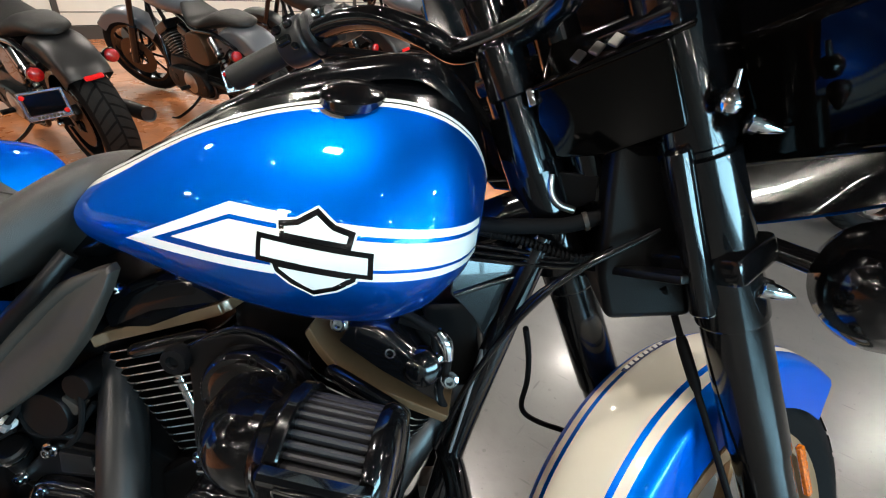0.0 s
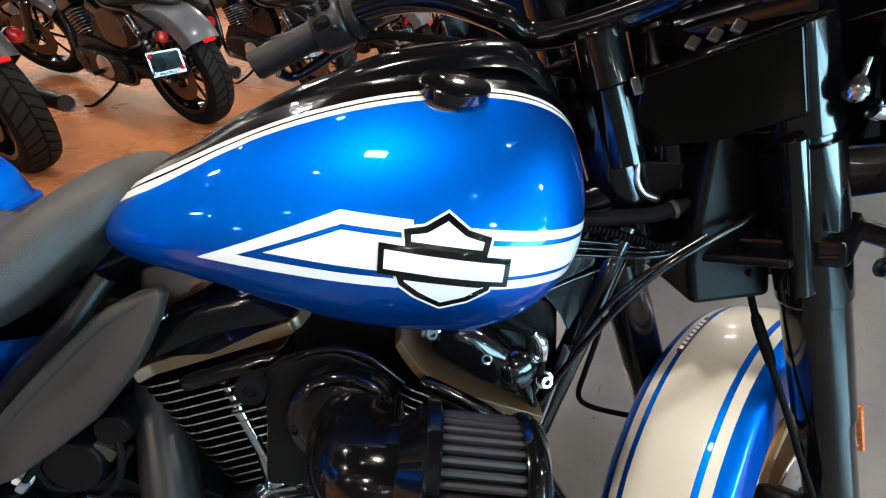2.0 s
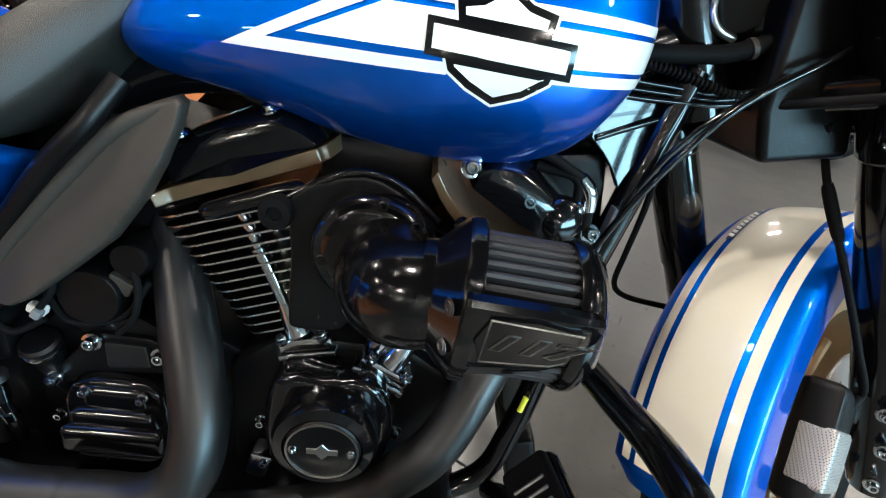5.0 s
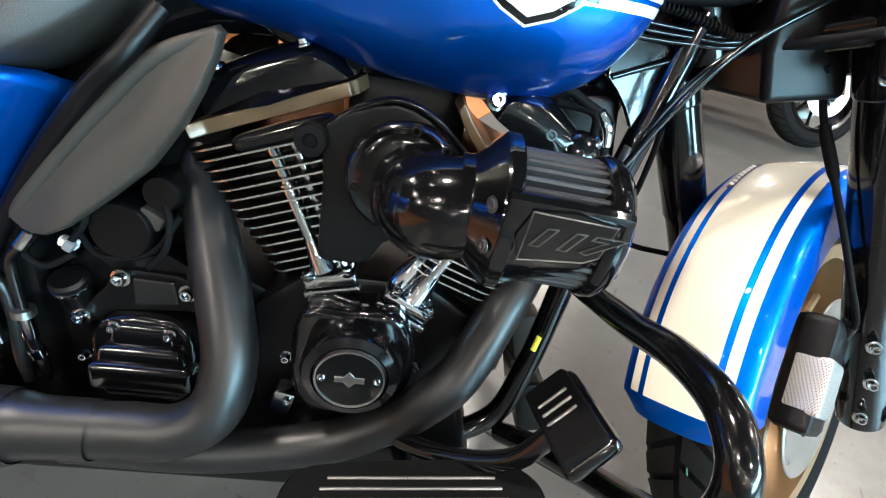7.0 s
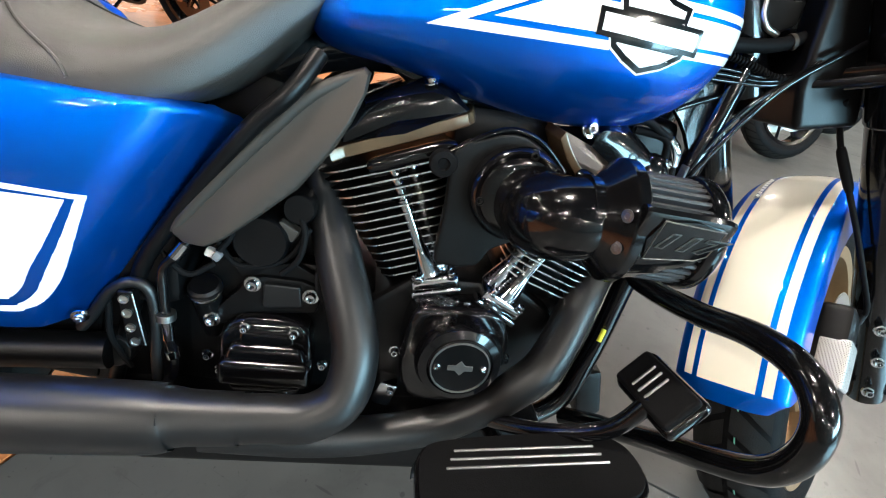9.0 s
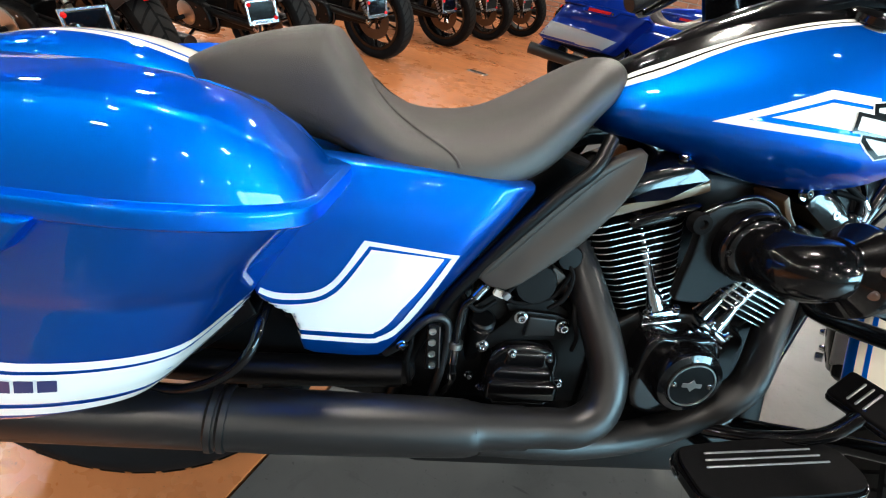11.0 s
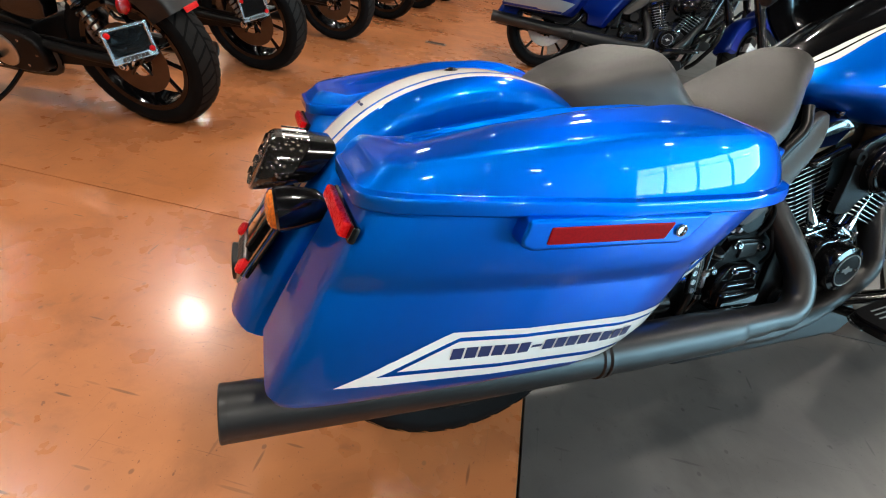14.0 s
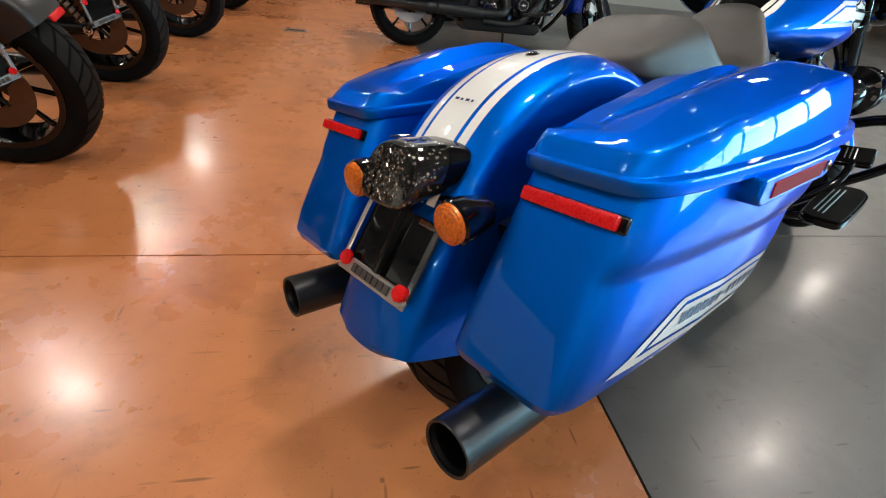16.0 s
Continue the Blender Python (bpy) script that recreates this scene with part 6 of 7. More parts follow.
def tail(root, paint, band, detail):
    cuts = symmetric([0, 0.16, 0.33, 0.40, 0.56, 0.63, 0.72, 0.82, 0.90, 0.95, 1.0, 1.15, 1.35])
    part("rear_fender", arch(FENDER, 0.104, 0.040, cuts, lambda f, s: 0 if s > 0.66 else 1 if f < 0.33 else 0 if f < 0.40 else 1 if f < 0.56 else 0, 0.45), [paint, band, NAVY], root, "blue rear fender with white centre stripes")
    if detail:
        # a small script on the fender, as plain bars
        for k in range(4):
            part("script_bar", rbox((0.0045, 0.0035 + 0.003 * (k % 2), 0.0010), Matrix.Translation((-0.203 + 0.001 * (k % 2), -0.020 + 0.012 * k, 0.7212)) @ pose(0, 0, 0, 0, -31, 12), 0.0, 1), NAVY, root)
        bolt((-0.046, 0.0, 0.779), (-0.1, 0, 1), root, 0.008, 0.004, BLACK)
    OFF = -0.018

    def shell(cuts_):
        """Rings of the wedge-shaped lamp; each cut is (place from fender to rear, width, inset)."""
        rings = []
        for k, w, g in cuts_:
            ring = []
            for j in range(40):
                a = 2 * math.pi * j / 40
                y = w * math.copysign(abs(math.cos(a)) ** 0.55, math.cos(a))
                v = 0.5 + 0.5 * math.copysign(abs(math.sin(a)) ** 0.62, math.sin(a)) * g
                y *= 0.80 + 0.20 * math.sin(math.pi * min(1.0, 0.30 + 0.62 * v))
                top, low = Vector((-0.238 - 0.107 * k, 0, 0.668 + 0.012 * k)), Vector((-0.300 - 0.089 * k, 0, 0.606 - 0.014 * k))
                p = low.lerp(top, v)
                ring.append((p.x, y + OFF, p.z))
            rings.append(ring)
        return loft(rings)
    lamp = part("tail_lamp", shell([(0.0, 0.058, 0.9), (0.06, 0.068, 1.0), (0.44, 0.070, 1.0), (0.46, 0.067, 0.97)]), BLACK, root, "smoked LED tail lamp in a black shell")
    part("lens", shell([(0.46, 0.0695, 1.0), (0.80, 0.0665, 1.0), (0.93, 0.0625, 0.97), (0.98, 0.058, 0.90), (1.0, 0.050, 0.80)]), SMOKE, lamp, "smoked clear lens", sharp=22)
    # thin rods modelled in place of the rib-like reflections along the lamp's top
    for k in range(5):
        y = (k - 2) * 0.021 + OFF
        part("rib_glint", tube([(-0.290, y, 0.6732), (-0.328, y, 0.6775)], 0.0016, 6, 1, False), STEEL if k % 2 else SMOKE, lamp)
    for k in range(16):
        row, col = divmod(k, 4)
        v = 0.20 + 0.20 * row
        part("led", lathe([(0.0080, 0), (0.0074, 0.0012), (0.0038, -0.001), (0.002, 0.0012), (0, 0.0015)], (-0.3910 + 0.047 * v, (col - 1.5) * 0.0185 + OFF + 0.004 * (row % 2), 0.592 + 0.088 * v), (-0.9, 0.15 * (col - 1.5), 0.42), 6), LED, lamp)
    for s in (-1, 1):
        stalk = part("turn_signal", lathe([(0.008, -0.075), (0.025, -0.055), (0.032, -0.02), (0.033, 0.0), (0.030, 0.004)], (-0.345, s * 0.122 + OFF, 0.594), (-1, 0, -0.05), 28), BLACK, root, "black bullet turn signal")
        part("lens", lathe([(0.0305, 0.0), (0.0290, 0.008), (0.0270, 0.0085), (0.0255, 0.0115), (0.0220, 0.0120), (0.0200, 0.0140), (0.0150, 0.0142), (0.0130, 0.0155), (0.0075, 0.0156), (0.0, 0.0165)], (-0.346, s * 0.122 + OFF, 0.594), (-1, 0, -0.05), 28), AMBER, stalk, "amber lens")
        part("stalk", tube([(-0.30, s * 0.122 + OFF, 0.592), (-0.295, s * 0.06 + OFF, 0.590), (-0.29, OFF, 0.590)], 0.012, 10), BLACK, stalk)
    # empty plate carrier
    m = pose(-0.368, OFF + 0.002, 0.520, 0, 35, 0)
    plate = part("plate_bracket", moved(rbox((0.006, 0.168, 0.125), pose(0.006, 0, 0.0), 0.004), m), BLACK, root, "black plate bracket with an empty chrome frame")
    part("strut", moved(rbox((0.012, 0.020, 0.14), pose(0.0, -0.002, 0.02), 0.004), m), BLACK, plate)
    for name, size, y, z in (("frame_side", (0.005, 0.014, 0.118), -0.088, 0.0), ("frame_side", (0.005, 0.010, 0.118), 0.088, 0.0), ("frame_bottom", (0.005, 0.186, 0.026), 0.0, -0.058), ("frame_top", (0.005, 0.05, 0.012), -0.068, 0.056)):
        part(name, moved(rbox(size, pose(-0.004, y, z), 0.002, 1), m), CHROME if y < 0.05 and z > -0.05 else STEEL, plate)
    rows = [rbox((0.003, 0.011, 0.014), m @ pose(-0.008, 0.045 - 0.015 * k, -0.058), 0.0, 1) for k in range(7)]
    bm = bmesh.new()
    for r in rows:
        join(bm, r)
    part("lettering", bm, DARK_TRIM, plate, "dark bars of a dealer name")
    for s in (-1, 1):
        part("reflector", moved(lathe([(0.013, 0), (0.013, 0.006), (0.009, 0.010), (0, 0.011)], (-0.006, s * 0.075, -0.05), (-1, 0, 0), 18), m), RED, plate, "small round red reflector")


def side_cover(root, paint, band, detail):
    outline = [(0.300, 0.695), (0.36, 0.695), (0.47, 0.694), (0.575, 0.690), (0.605, 0.682), (0.621, 0.665), (0.626, 0.647), (0.606, 0.615), (0.585, 0.583), (0.550, 0.531), (0.508, 0.467), (0.468, 0.411), (0.452, 0.395), (0.432, 0.389), (0.318, 0.391), (0.301, 0.398), (0.296, 0.418),
               (0.2935, 0.446), (0.286, 0.466), (0.264, 0.4765), (0.238, 0.496), (0.232, 0.515), (0.235, 0.535), (0.242, 0.56), (0.252, 0.593), (0.262, 0.640), (0.275, 0.672)]

    def depth(x, z):
        """The cover rolls in towards its front edge and tucks under at the bottom."""
        gap = -0.85 * (x - 0.625) + 0.53 * (z - 0.647)
        front = 0.11 * min(1.1, max(0, 1 - gap / 0.08)) ** 2
        under = 1.1 * max(0, 0.545 - z) ** 2
        return -0.203 + max(front, under) + 0.25 * min(front, under) + 0.9 * max(0, z - 0.60) ** 1.7
    outline = [(x + 0.003, z - 0.004) for x, z in outline]
    cover = part("side_cover", panel(outline, depth, 0.03, 0.008, 0.010), paint, root, "blue side cover with a white flash")
    if detail:
        tree = tree_of(cover)
        # a thin white line round the white field
        rim_a = spline([(0.2956, 0.4262), (0.396, 0.4272), (0.413, 0.4325), (0.429, 0.4410), (0.4445, 0.4595), (0.460, 0.4861), (0.4835, 0.5390), (0.5036, 0.5871)], 4)
        line_a = spline([(0.2959, 0.4352), (0.394, 0.4368), (0.409, 0.4415), (0.4222, 0.4507), (0.4342, 0.4655), (0.4482, 0.4922), (0.4715, 0.5370), (0.4924, 0.5820)], 4)
        field_a = spline([(0.2961, 0.4439), (0.391, 0.4465), (0.403, 0.4503), (0.4127, 0.4580), (0.4237, 0.4725), (0.4345, 0.4932), (0.4567, 0.5299), (0.4832, 0.5804)], 4)
        rim_b = spline([(0.2472, 0.5121), (0.2611, 0.5075), (0.2751, 0.5062), (0.2964, 0.5079), (0.3176, 0.5138), (0.3350, 0.5262), (0.3513, 0.5488), (0.3757, 0.5951)], 4)
        line_b = spline([(0.2443, 0.5038), (0.2595, 0.4973), (0.2750, 0.4955), (0.2965, 0.4976), (0.3194, 0.5038), (0.3390, 0.5178), (0.3574, 0.5437), (0.3828, 0.5878)], 4)
        field_b = spline([(0.2404, 0.4950), (0.2571, 0.4893), (0.2749, 0.4875), (0.2965, 0.4900), (0.3225, 0.4977), (0.3436, 0.5130), (0.3614, 0.5383), (0.3860, 0.5830)], 4)
        two = lambda rows: [(float(p[0]) + 0.003, float(p[1]) - 0.004) for p in rows]
        shapes = [two(rim_a) + two(line_a)[::-1], two(rim_b) + two(line_b)[::-1], two([(0.3757, 0.5951), (0.5036, 0.5871), (0.4924, 0.5820), (0.3828, 0.5878)]),
                  two(field_a) + two(field_b)[::-1] + two([(0.262, 0.4785), (0.2855, 0.4680), (0.2930, 0.4570)])]
        for shape in shapes:
            part("stripe", decal(shape, tree, 0.0016, -1, 0.006), band, cover)
        bolt((0.452, -0.155, 0.402), (0.3, -1, -0.3), cover, 0.007, 0.008)
    far = panel(outline, depth, 0.03, 0.022, 0.03)
    part("side_cover", mirrored(far), paint, root)
    # dark block added to close the see-through gap behind the gearbox
    part("rear_filler", rbox((0.17, 0.17, 0.22), pose(0.49, 0, 0.33), 0.02, 2), CAST, root)
    # supports made as broad dark plates, added to blacken the shaded gap beside the fender
    for s in (-1, 1):
        part("bag_bracket", prism([(-0.22, 0.40), (-0.24, 0.56), (0.16, 0.60), (0.24, 0.44), (0.15, 0.36)], s * 0.165, s * 0.118, 0.008), CAST, root)
    # dark blocks added inside, so the gaps round seat and engine stay black
    part("battery_box", rbox((0.30, 0.24, 0.26), pose(0.41, 0, 0.53), 0.02, 2), CAST, root)
    part("inner_filler", rbox((0.20, 0.15, 0.24), pose(0.66, 0.02, 0.59, 0, 12, 0), 0.02, 2), CAST, root)
    part("intake_body", rbox((0.15, 0.15, 0.19), pose(0.965, 0.02, 0.625), 0.03, 2), CAST, root)
    part("tank_shield", prism([(0.78, 0.755), (1.14, 0.745), (1.12, 0.72), (1.06, 0.705), (0.85, 0.715)], -0.05, 0.08, 0.008), BLACK, root)
    # air deflector ahead of the seat
    flap = [(0.747, 0.733), (0.772, 0.743), (0.780, 0.737), (0.777, 0.715), (0.763, 0.679), (0.744, 0.644), (0.706, 0.592), (0.660, 0.551), (0.621, 0.519), (0.600, 0.508), (0.572, 0.508), (0.558, 0.516), (0.555, 0.528), (0.564, 0.542), (0.597, 0.583), (0.635, 0.629), (0.665, 0.662), (0.690, 0.691), (0.716, 0.716)]
    fd = lambda x, z: -0.142 + 0.17 * max(0, z - 0.52) ** 1.2 + 0.006 * math.cos(2 * math.pi * ((x - 0.56) * 0.73 - (z - 0.51) * 0.683 + 0.008) / 0.075)
    deflector = part("air_deflector", panel(flap, fd, 0.018, 0.005, 0.012), PLASTIC, root, "matt black textured air deflector")
    lip = [(0.557, 0.520), (0.570, 0.538), (0.603, 0.581), (0.641, 0.627), (0.671, 0.660), (0.696, 0.688), (0.720, 0.709), (0.750, 0.726), (0.775, 0.737)]
    part("rolled_edge", tube([(x, fd(x, z) + 0.005, z) for x, z in lip], [0.003, 0.008, 0.0095, 0.0095, 0.0095, 0.0095, 0.009, 0.007, 0.002], 12), PLASTIC, deflector)
    part("air_deflector", mirrored(panel(flap, fd, 0.022, 0.012, 0.03)), PLASTIC, root)


def tourer(m, label, paint, low, band, top, detail, group):
    root = empty("touring_motorcycle", m, label, "motorcycle", group)
    tank = part("fuel_tank", tank_mesh(), [paint, top, band], root, "teardrop fuel tank with a black top and twin pinstripes")
    if detail:
        tank_graphics(tank)
    rows = [(0.745, 0.014, 0.848), (0.79, 0.030, 0.886), (0.87, 0.045, 0.938), (0.98, 0.055, 0.992), (1.06, 0.058, 1.014), (1.11, 0.055, 1.022), (1.14, 0.050, 1.016), (1.165, 0.046, 0.995), (1.19, 0.042, 0.960), (1.205, 0.036, 0.92)]
    rings = [[(x, w * math.cos(a), z - 0.03 + 0.03 * math.sin(a) ** 0.7) for a in (math.pi * k / 12 for k in range(13))] + [(x, 0, z - 0.035)] for x, w, z in (tuple(r) for r in spline(rows, 4))]
    part("console", loft(rings), top, tank, "gloss black tank console")
    cap = part("fuel_cap", lathe([(0.031, 0), (0.032, 0.008), (0.0345, 0.010), (0.0350, 0.019), (0.031, 0.023), (0.016, 0.026), (0, 0.0265)], (1.060, -0.084, 0.955), (0.02, -0.30, 0.95), 32), BLACK, tank, "gloss black screw fuel cap")
    part("cap_ring", lathe([(0.0365, 0), (0.0365, 0.002), (0.032, 0.003)], (1.060, -0.084, 0.958), (0.02, -0.30, 0.95), 32), STEEL, cap)
    seat = part("seat", seat_mesh(), LEATHER, root, "two-up black vinyl seat")
    part("seam", seat_seam(0.362, 0.13), LEATHER, seat)
    for s in (-1, 1):
        pannier(root, s, paint, low, detail)
    tail(root, paint, band, detail)
    side_cover(root, paint, band, detail)
    wheel(root, (0, 0, 0.327), 0.327, 0.18, BLACK, (-1,), 9)
    exhaust(root)
    engine(root, detail)
    air_cleaner(root, detail)
    chassis(root, detail)
    running_gear(root, detail)
    front_end(root, paint, CREAM if detail else paint, band, detail)
    part("jiffy_stand", tube([(0.86, 0.10, 0.22), (0.90, 0.20, 0.13), (0.93, 0.30, 0.065)], 0.012, 10), BLACK, root)
    return root


LEAN = -10.5
tourer(pose(-1.16, 0.683, 0.0, LEAN, 0, 0), "blue touring motorcycle with white racing stripes leaning on its stand", BLUE, BLUE, WHITE, BLACK, True, "touring motorcycles")
far_pose = pose(0.745, 3.82, 0, 0, 0, -31) @ pose(0, 0, 0, LEAN)
far_bike = tourer(far_pose, "dark blue touring motorcycle with silver-grey lower bags", DEEP_BLUE, DEEP_BLUE, DEEP_BLUE, DEEP_BLUE, False, "touring motorcycles")
copy_thing(far_bike, ROOM @ pose(0.57, 1.33, 0) @ ROOM.inverted() @ far_pose)


# ---- the row of smaller cruisers; x runs forward from the rear axle, y to the left ----
def coil(a, b, r, turns, wire):
    a, b = Vector(a), Vector(b)
    way = (b - a).normalized()
    up = way.orthogonal().normalized()
    side = way.cross(up)
    n = turns * 12
    return tube([a.lerp(b, k / n) + (up * math.cos(2 * math.pi * k / 12) + side * math.sin(2 * math.pi * k / 12)) * r for k in range(n + 1)], wire, 6, 1, False)


def cruiser(m, label, paint, seat_mat, rim_mat):
    root = empty("cruiser_motorcycle", m, label, "motorcycle", "row of cruisers")
    wheel(root, (0, 0, 0.318), 0.318, 0.165, BLACK, (1,), 9, Matrix(), True, DISC_BRONZE)
    cuts = symmetric([0, 0.25, 0.5, 0.72, 0.86, 0.95, 1.0, 1.15, 1.3])
    fend = part("rear_fender", arch([(0.24, 0.60), (0.16, 0.67), (0.05, 0.715), (-0.06, 0.715), (-0.16, 0.68), (-0.24, 0.615), (-0.275, 0.56)], 0.100, 0.035, cuts, lambda f, s: 0), paint, root)
    part("fender_reflector", rbox((0.012, 0.082, 0.022), pose(-0.285, 0, 0.556, 0, 28, 0), 0.0055, 3), RED, fend, "red reflector strip")
    for s in (-1, 1):
        lamp = part("turn_signal", lathe([(0.006, -0.07), (0.026, -0.045), (0.034, -0.01), (0.033, 0.0)], (-0.12, s * 0.165, 0.585), (-1, 0, 0), 20), BLACK, root)
        part("lens", lathe([(0.032, 0), (0.030, 0.012), (0.018, 0.020), (0, 0.022)], (-0.12, s * 0.165, 0.585), (-1, 0, 0), 20), LAMP_RED, lamp, "red lamp lens")
        part("stalk", tube([(-0.08, s * 0.165, 0.585), (-0.05, s * 0.11, 0.585)], 0.010, 8, 1, False), BLACK, lamp)
        shock = part("shock_absorber", tube([(0.01, s * 0.135, 0.36), (0.10, s * 0.135, 0.52)], 0.014, 12, 1, False), STEEL, root, "coil-over rear shock")
        part("spring", coil((0.015, s * 0.135, 0.375), (0.135, s * 0.135, 0.585), 0.027, 9, 0.0055), BLACK, shock)
        part("sleeve", tube([(0.11, s * 0.135, 0.54), (0.17, s * 0.135, 0.645)], [0.026, 0.024], 16, 1, False), CHROME if s > 0 else BLACK, shock)
        part("swing_arm", tube([(0.0, s * 0.115, 0.318), (0.25, s * 0.12, 0.325), (0.45, s * 0.11, 0.33)], 0.022, 10), CAST, root)
        bolt((0.0, s * 0.135, 0.318), (0, s, 0), root, 0.014, 0.02, CHROME, "axle_nut")
        part("frame_rail", tube([(-0.05, s * 0.115, 0.60), (0.15, s * 0.12, 0.665), (0.40, s * 0.11, 0.66), (0.60, s * 0.06, 0.70), (1.08, 0.0, 0.80)], 0.015, 10), BLACK, root)
        part("down_tube", tube([(1.12, s * 0.02, 0.80), (1.02, s * 0.05, 0.50), (0.95, s * 0.09, 0.22), (0.80, s * 0.11, 0.19), (0.40, s * 0.11, 0.20), (0.35, s * 0.11, 0.34)], 0.015, 10), BLACK, root)
    cal = part("rear_brake_caliper", moved(rbox((0.075, 0.040, 0.055), Matrix(), 0.010, 2), pose(-0.095, 0.085, 0.375, 0, 40, 0)), CAST, root)
    for dx, dz in ((-0.02, 0.015), (0.02, -0.012)):
        bolt((-0.095 + dx, 0.106, 0.375 + dz), (0, 1, 0), cal, 0.008, 0.010)
    # side-hung plate with its frame
    pm = pose(-0.11, 0.185, 0.455, 0, 10, -24)
    plate = part("plate_holder", moved(rbox((0.008, 0.150, 0.098), Matrix(), 0.004), pm), BLACK, root, "side-hung plate holder with a bright frame")
    for name, size, y, z in (("frame_side", (0.006, 0.014, 0.122), -0.083, 0), ("frame_side", (0.006, 0.014, 0.122), 0.083, 0), ("frame_top", (0.006, 0.18, 0.012), 0, 0.056), ("frame_bottom", (0.006, 0.18, 0.026), 0, -0.055)):
        part(name, moved(rbox(size, pose(-0.006, y, z), 0.002, 1), pm), PLATE_RIM, plate)
    bm = bmesh.new()
    for k in range(7):
        join(bm, rbox((0.002, 0.011, 0.013), pm @ pose(-0.0095, 0.045 - 0.015 * k, -0.055), 0.0, 1))
    part("lettering", bm, DARK_TRIM, plate, "dark bars of a dealer name")
    for s in (-1, 1):
        part("reflector", moved(lathe([(0.011, 0), (0.011, 0.006), (0.0, 0.010)], (-0.008, s * 0.072, 0.040 if s > 0 else -0.04), (-1, 0, 0), 14), pm), RED, plate)
    part("plate_arm", tube([(-0.09, 0.16, 0.42), (-0.02, 0.15, 0.35), (0.0, 0.135, 0.325)], 0.010, 8), BLACK, plate)
    # engine
    part("crankcase", prism([(0.42, 0.20), (0.88, 0.20), (0.92, 0.32), (0.84, 0.44), (0.62, 0.44), (0.42, 0.40)], -0.11, 0.11, 0.015), CAST, root)
    for x, ang in ((0.64, -22.5), (0.78, 22.5)):
        fm = pose(x, 0, 0.40, 0, ang, 0)
        cyl = part("cylinder", moved(rbox((0.115, 0.16, 0.19), pose(0, 0, 0.10), 0.03, 2), fm), CAST, root)
        for k in range(8):
            fin = new("fin", FIN_MESH[False])
            fin.parent = cyl
            fin.matrix_local = fm @ pose(0, 0, 0.04 + k * 0.019) @ Matrix.Diagonal((0.9, 0.85, 1, 1))
        part("rocker_cover", moved(prism([(-0.09, 0.195), (-0.08, 0.26), (0.08, 0.26), (0.09, 0.195)], -0.10, 0.10, 0.012), fm), BLACK, cyl)
    prim = rounded([(0.36, 0.30), (0.40, 0.37), (0.50, 0.39), (0.66, 0.385), (0.80, 0.375), (0.86, 0.31), (0.82, 0.235), (0.66, 0.215), (0.48, 0.205), (0.38, 0.23)], 3)
    prim = part("primary_cover", prism(prim, 0.10, 0.165, 0.018, 3), CAST, root, "black primary cover with a bright clutch plate")
    part("derby_cover", lathe([(0.072, 0), (0.072, 0.006), (0.064, 0.012), (0, 0.014)], (0.555, 0.163, 0.298), (0, 1, 0), 32), STEEL, prim)
    part("inspection_cover", lathe([(0.030, 0), (0.030, 0.006), (0, 0.009)], (0.75, 0.163, 0.305), (0, 1, 0), 20), CAST, prim)
    for k in range(8):
        a = 2 * math.pi * k / 8
        bolt((0.61 + 0.22 * math.cos(a), 0.160, 0.298 + 0.075 * math.sin(a)), (0, 1, 0), prim, 0.006, 0.008)
    part("oil_tank", prism(rounded([(0.30, 0.45), (0.32, 0.62), (0.46, 0.64), (0.52, 0.58), (0.50, 0.45)], 3), 0.05, 0.13, 0.015), DISC_BRONZE if paint is GREY_PAINT else BLACK, root, "side cover over the oil tank")
    part("belt_cover", prism([(0.0, 0.285), (0.40, 0.24), (0.42, 0.36), (0.05, 0.36)], 0.09, 0.105, 0.003), CAST, root)
    for y, z in ((-0.165, 0.275),):
        muff = part("muffler", tube([(0.86, -0.09, 0.55), (0.93, -0.12, 0.45), (0.90, y, z + 0.05), (0.72, y, z), (0.40, y, z), (0.36, y, z), (-0.20, y - 0.02, z + 0.02)], [0.022, 0.022, 0.022, 0.022, 0.024, 0.037, 0.040], 16), SATIN, root, "satin black muffler")
        part("tip", lathe([(0.040, 0.0), (0.039, -0.008), (0.032, -0.004), (0.031, 0.06), (0, 0.06)], (-0.20, y - 0.02, z + 0.02), (1, 0.03, -0.03), 18), SATIN, muff)
    part("jiffy_stand", tube([(0.55, 0.12, 0.20), (0.60, 0.20, 0.12), (0.66, 0.29, 0.062), (0.70, 0.32, 0.058)], 0.010, 8), BLACK, root)
    part("foot_peg", tube([(0.58, 0.13, 0.27), (0.57, 0.24, 0.275)], 0.014, 10, 1, False), RUBBER, root)
    # tank, seat
    rings = []
    for x, w, zb, zt in spline([(0.50, 0.04, 0.74, 0.80), (0.53, 0.08, 0.72, 0.84), (0.62, 0.12, 0.71, 0.88), (0.78, 0.145, 0.72, 0.915), (0.92, 0.14, 0.745, 0.925), (1.02, 0.11, 0.775, 0.91), (1.05, 0.05, 0.81, 0.88)], 3):
        zm = zb + (zt - zb) * 0.45
        rings.append([(x, w * math.copysign(abs(math.cos(a)) ** 0.75, math.cos(a)), zm + ((zt - zm) if math.sin(a) > 0 else (zm - zb)) * math.sin(a)) for a in (2 * math.pi * k / 24 for k in range(24))])
    part("fuel_tank", loft(rings), paint, root)
    rings = []
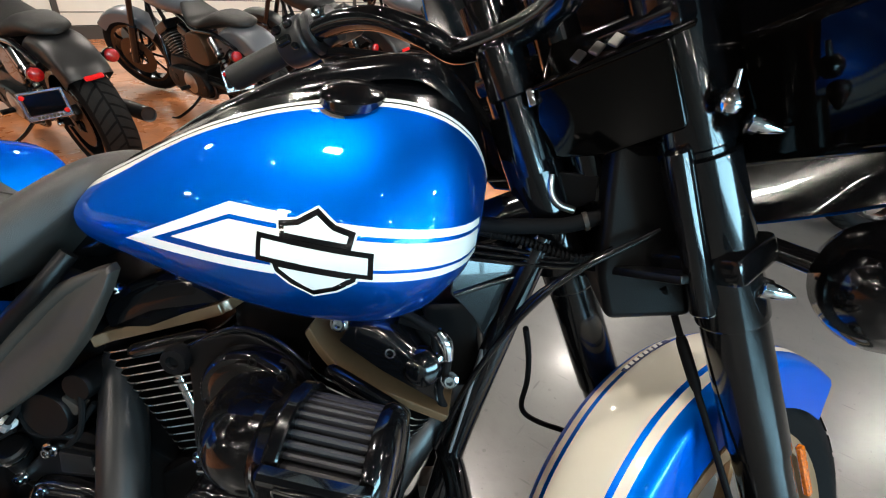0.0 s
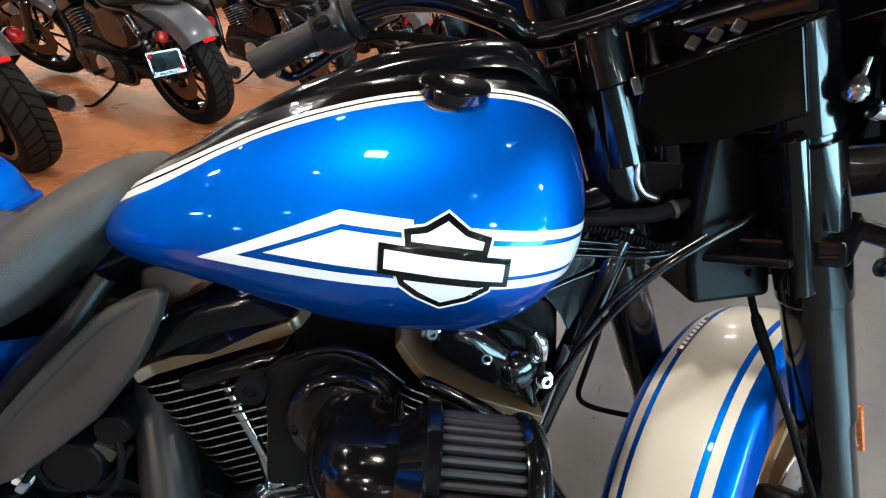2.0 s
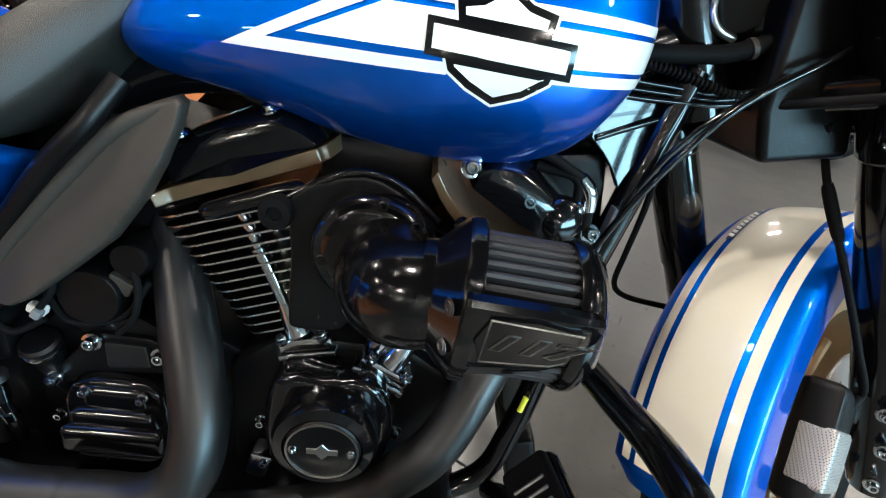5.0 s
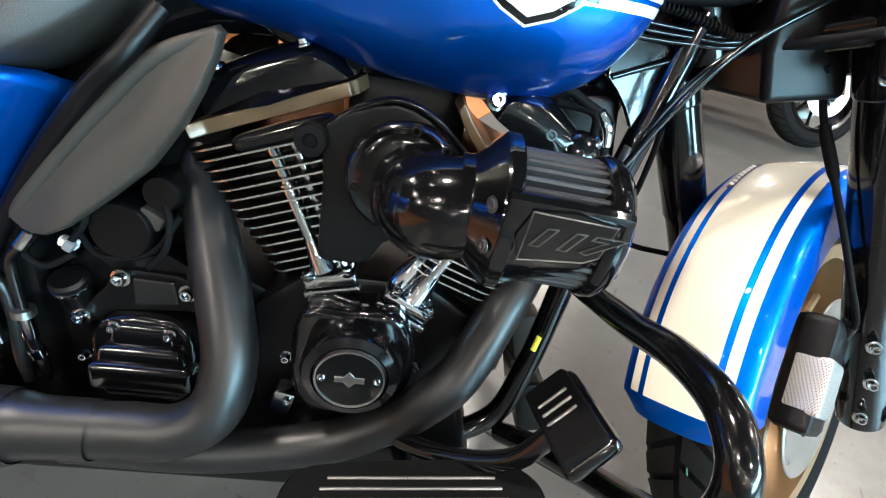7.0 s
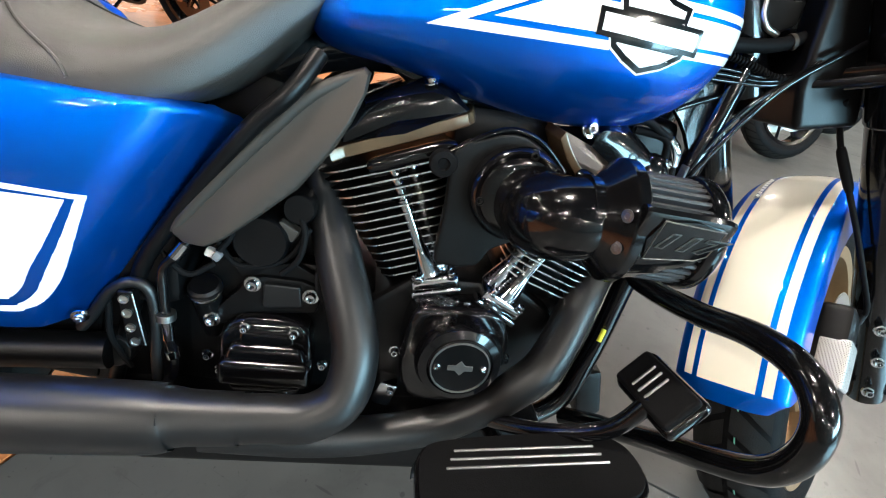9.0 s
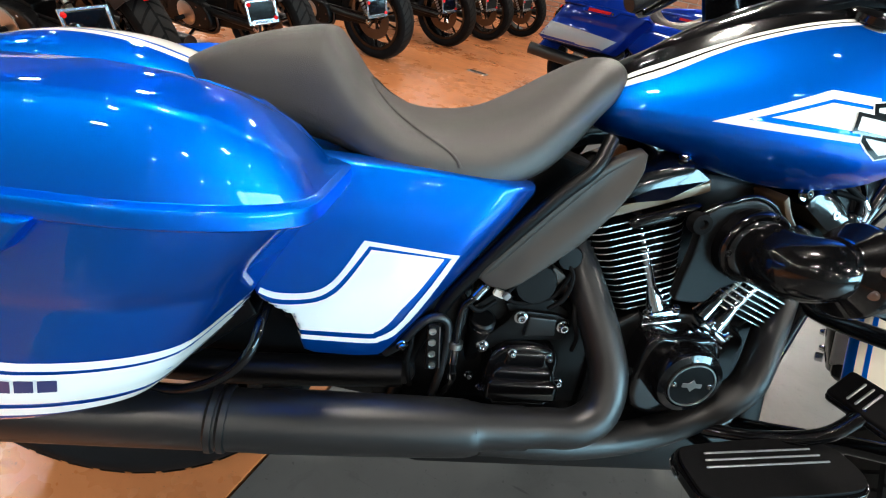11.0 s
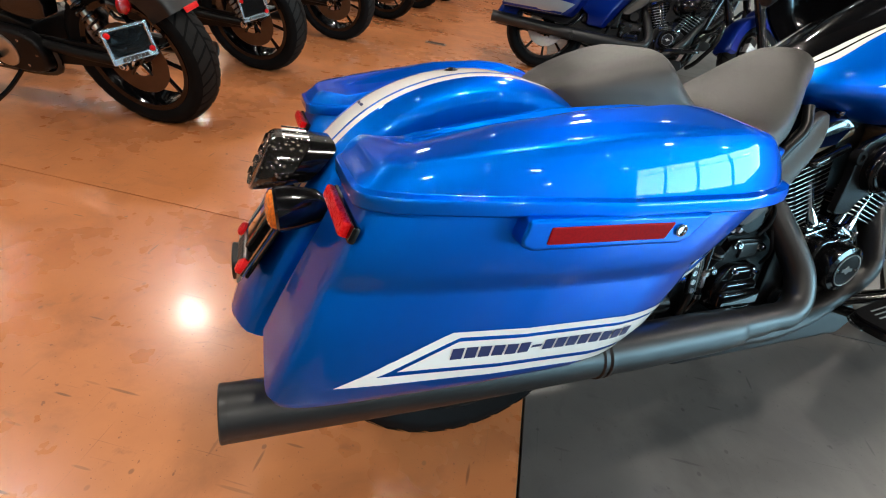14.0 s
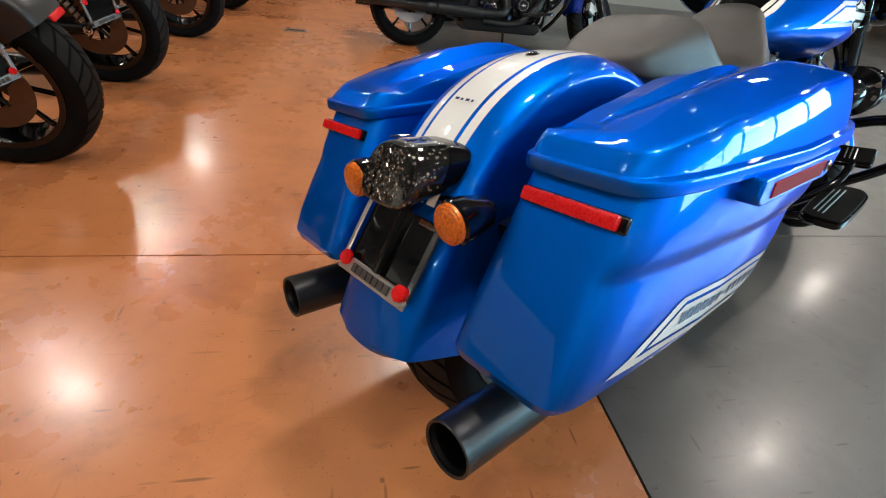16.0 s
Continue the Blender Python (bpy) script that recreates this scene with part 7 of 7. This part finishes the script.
    for x, w, zb, zt in spline([(-0.10, 0.02, 0.715, 0.74), (-0.06, 0.08, 0.71, 0.765), (0.08, 0.10, 0.70, 0.785), (0.18, 0.115, 0.68, 0.78), (0.30, 0.145, 0.665, 0.735), (0.42, 0.13, 0.68, 0.745), (0.54, 0.07, 0.74, 0.83), (0.57, 0.03, 0.77, 0.82)], 3):
        rings.append([(x, w * math.copysign(abs(math.cos(a)) ** 0.7, math.cos(a)), (zb + zt) / 2 + (zt - zb) / 2 * math.sin(a)) for a in (2 * math.pi * k / 20 for k in range(20))])
    part("seat", loft(rings), seat_mat, root)
    # front end
    rk = Vector((-math.sin(radians(30)), 0, math.cos(radians(30))))
    ax = Vector((1.52, 0, 0.325))
    turn = Matrix.Translation(ax) @ Matrix.Rotation(radians(24), 4, rk) @ Matrix.Translation(-ax)
    wheel(root, ax, 0.325, 0.11, rim_mat, (1,), 9, turn, True, DISC_BRONZE)
    for s in (-1, 1):
        f = ax + Vector((0, s * 0.10, 0))
        part("fork_leg", moved(tube([f - rk * 0.03, f + rk * 0.30, f + rk * 0.31, f + rk * 0.72], [0.030, 0.030, 0.021, 0.021], 14, 1, False), turn), BLACK, root)
    part("front_fender", moved(arch([(ax.x + 0.355 * math.cos(radians(a)), ax.z + 0.355 * math.sin(radians(a))) for a in (50, 70, 90, 110, 130, 148)], 0.07, 0.022, cuts, lambda f, s: 0), turn), paint, root)
    part("yoke", moved(rbox((0.06, 0.25, 0.035), pose(*(ax + rk * 0.56), 0, -30, 0), 0.008), turn), BLACK, root)
    part("headlamp", moved(lathe([(0.03, -0.09), (0.07, -0.06), (0.085, 0.0), (0.083, 0.02), (0.0, 0.03)], ax + rk * 0.60 + Vector((0.10, 0, 0)), (1, 0, -0.1), 24), turn), BLACK, root)
    bar = part("handlebar", moved(tube([(0.93, 0.40, 1.00), (1.02, 0.33, 1.02), (1.10, 0.20, 1.05), (1.14, 0.08, 1.00), (1.14, -0.08, 1.00), (1.10, -0.20, 1.05), (1.02, -0.33, 1.02), (0.93, -0.40, 1.00)], 0.0125, 10), turn), BLACK, root)
    for s in (-1, 1):
        part("grip", moved(tube([(0.92, s * 0.41, 1.0), (1.0, s * 0.345, 1.016)], 0.018, 14, 1, False), turn), RUBBER, bar)
        part("mirror", moved(lathe([(0.045, 0), (0.05, 0.006), (0.045, 0.015), (0.0, 0.018)], (1.05, s * 0.40, 1.14), (1, 0, 0), 20, None, 0.65), turn), BLACK, bar)
        part("mirror_stem", moved(tube([(1.06, s * 0.38, 1.12), (1.05, s * 0.31, 1.03)], 0.005, 8, 1, False), turn), BLACK, bar)
    return root


HEADING = ROOM_TURN + 180
row_poses = [pose(x, y, 0, 0, 0, HEADING) @ pose(0, 0, 0, LEAN) for x, y in ((-1.95, 2.56), (-1.49, 3.47), (-0.87, 4.42), (-0.22, 5.46), (0.33, 6.27), (0.93, 7.04))]
first = cruiser(row_poses[0], "black cruiser motorcycle with a side-hung plate on its stand", SATIN, DARK_SEAT, BLACK)
second = cruiser(row_poses[1], "grey cruiser motorcycle with a side-hung plate on its stand", GREY_PAINT, DARK_SEAT, BLACK)
for k in (2, 3, 4, 5):
    copy_thing(first if k % 2 == 0 else second, row_poses[k])


# ---- bricks of the back wall, those in view as pieces ----
def brick_wall(wall, u0, u1, z1):
    b = rbox((0.212, 0.02, 0.064), Matrix(), 0.003, 1)
    me = bpy.data.meshes.new("brick")
    b.to_mesh(me)
    b.free()
    me.materials.append(BRICK)
    made = 0
    row = 0
    while 0.04 + row * 0.076 < z1:
        u = u0 + (0.111 if row % 2 else 0.0)
        while u < u1:
            ob = new("brick", me)
            ob.parent = wall
            ob.matrix_local = pose(u, V1 - 0.006, 0.04 + row * 0.076)
            made += 1
            u += 0.222
        row += 1
    return made


brick_wall(wall_north, -4.5, 1.2, 0.85)
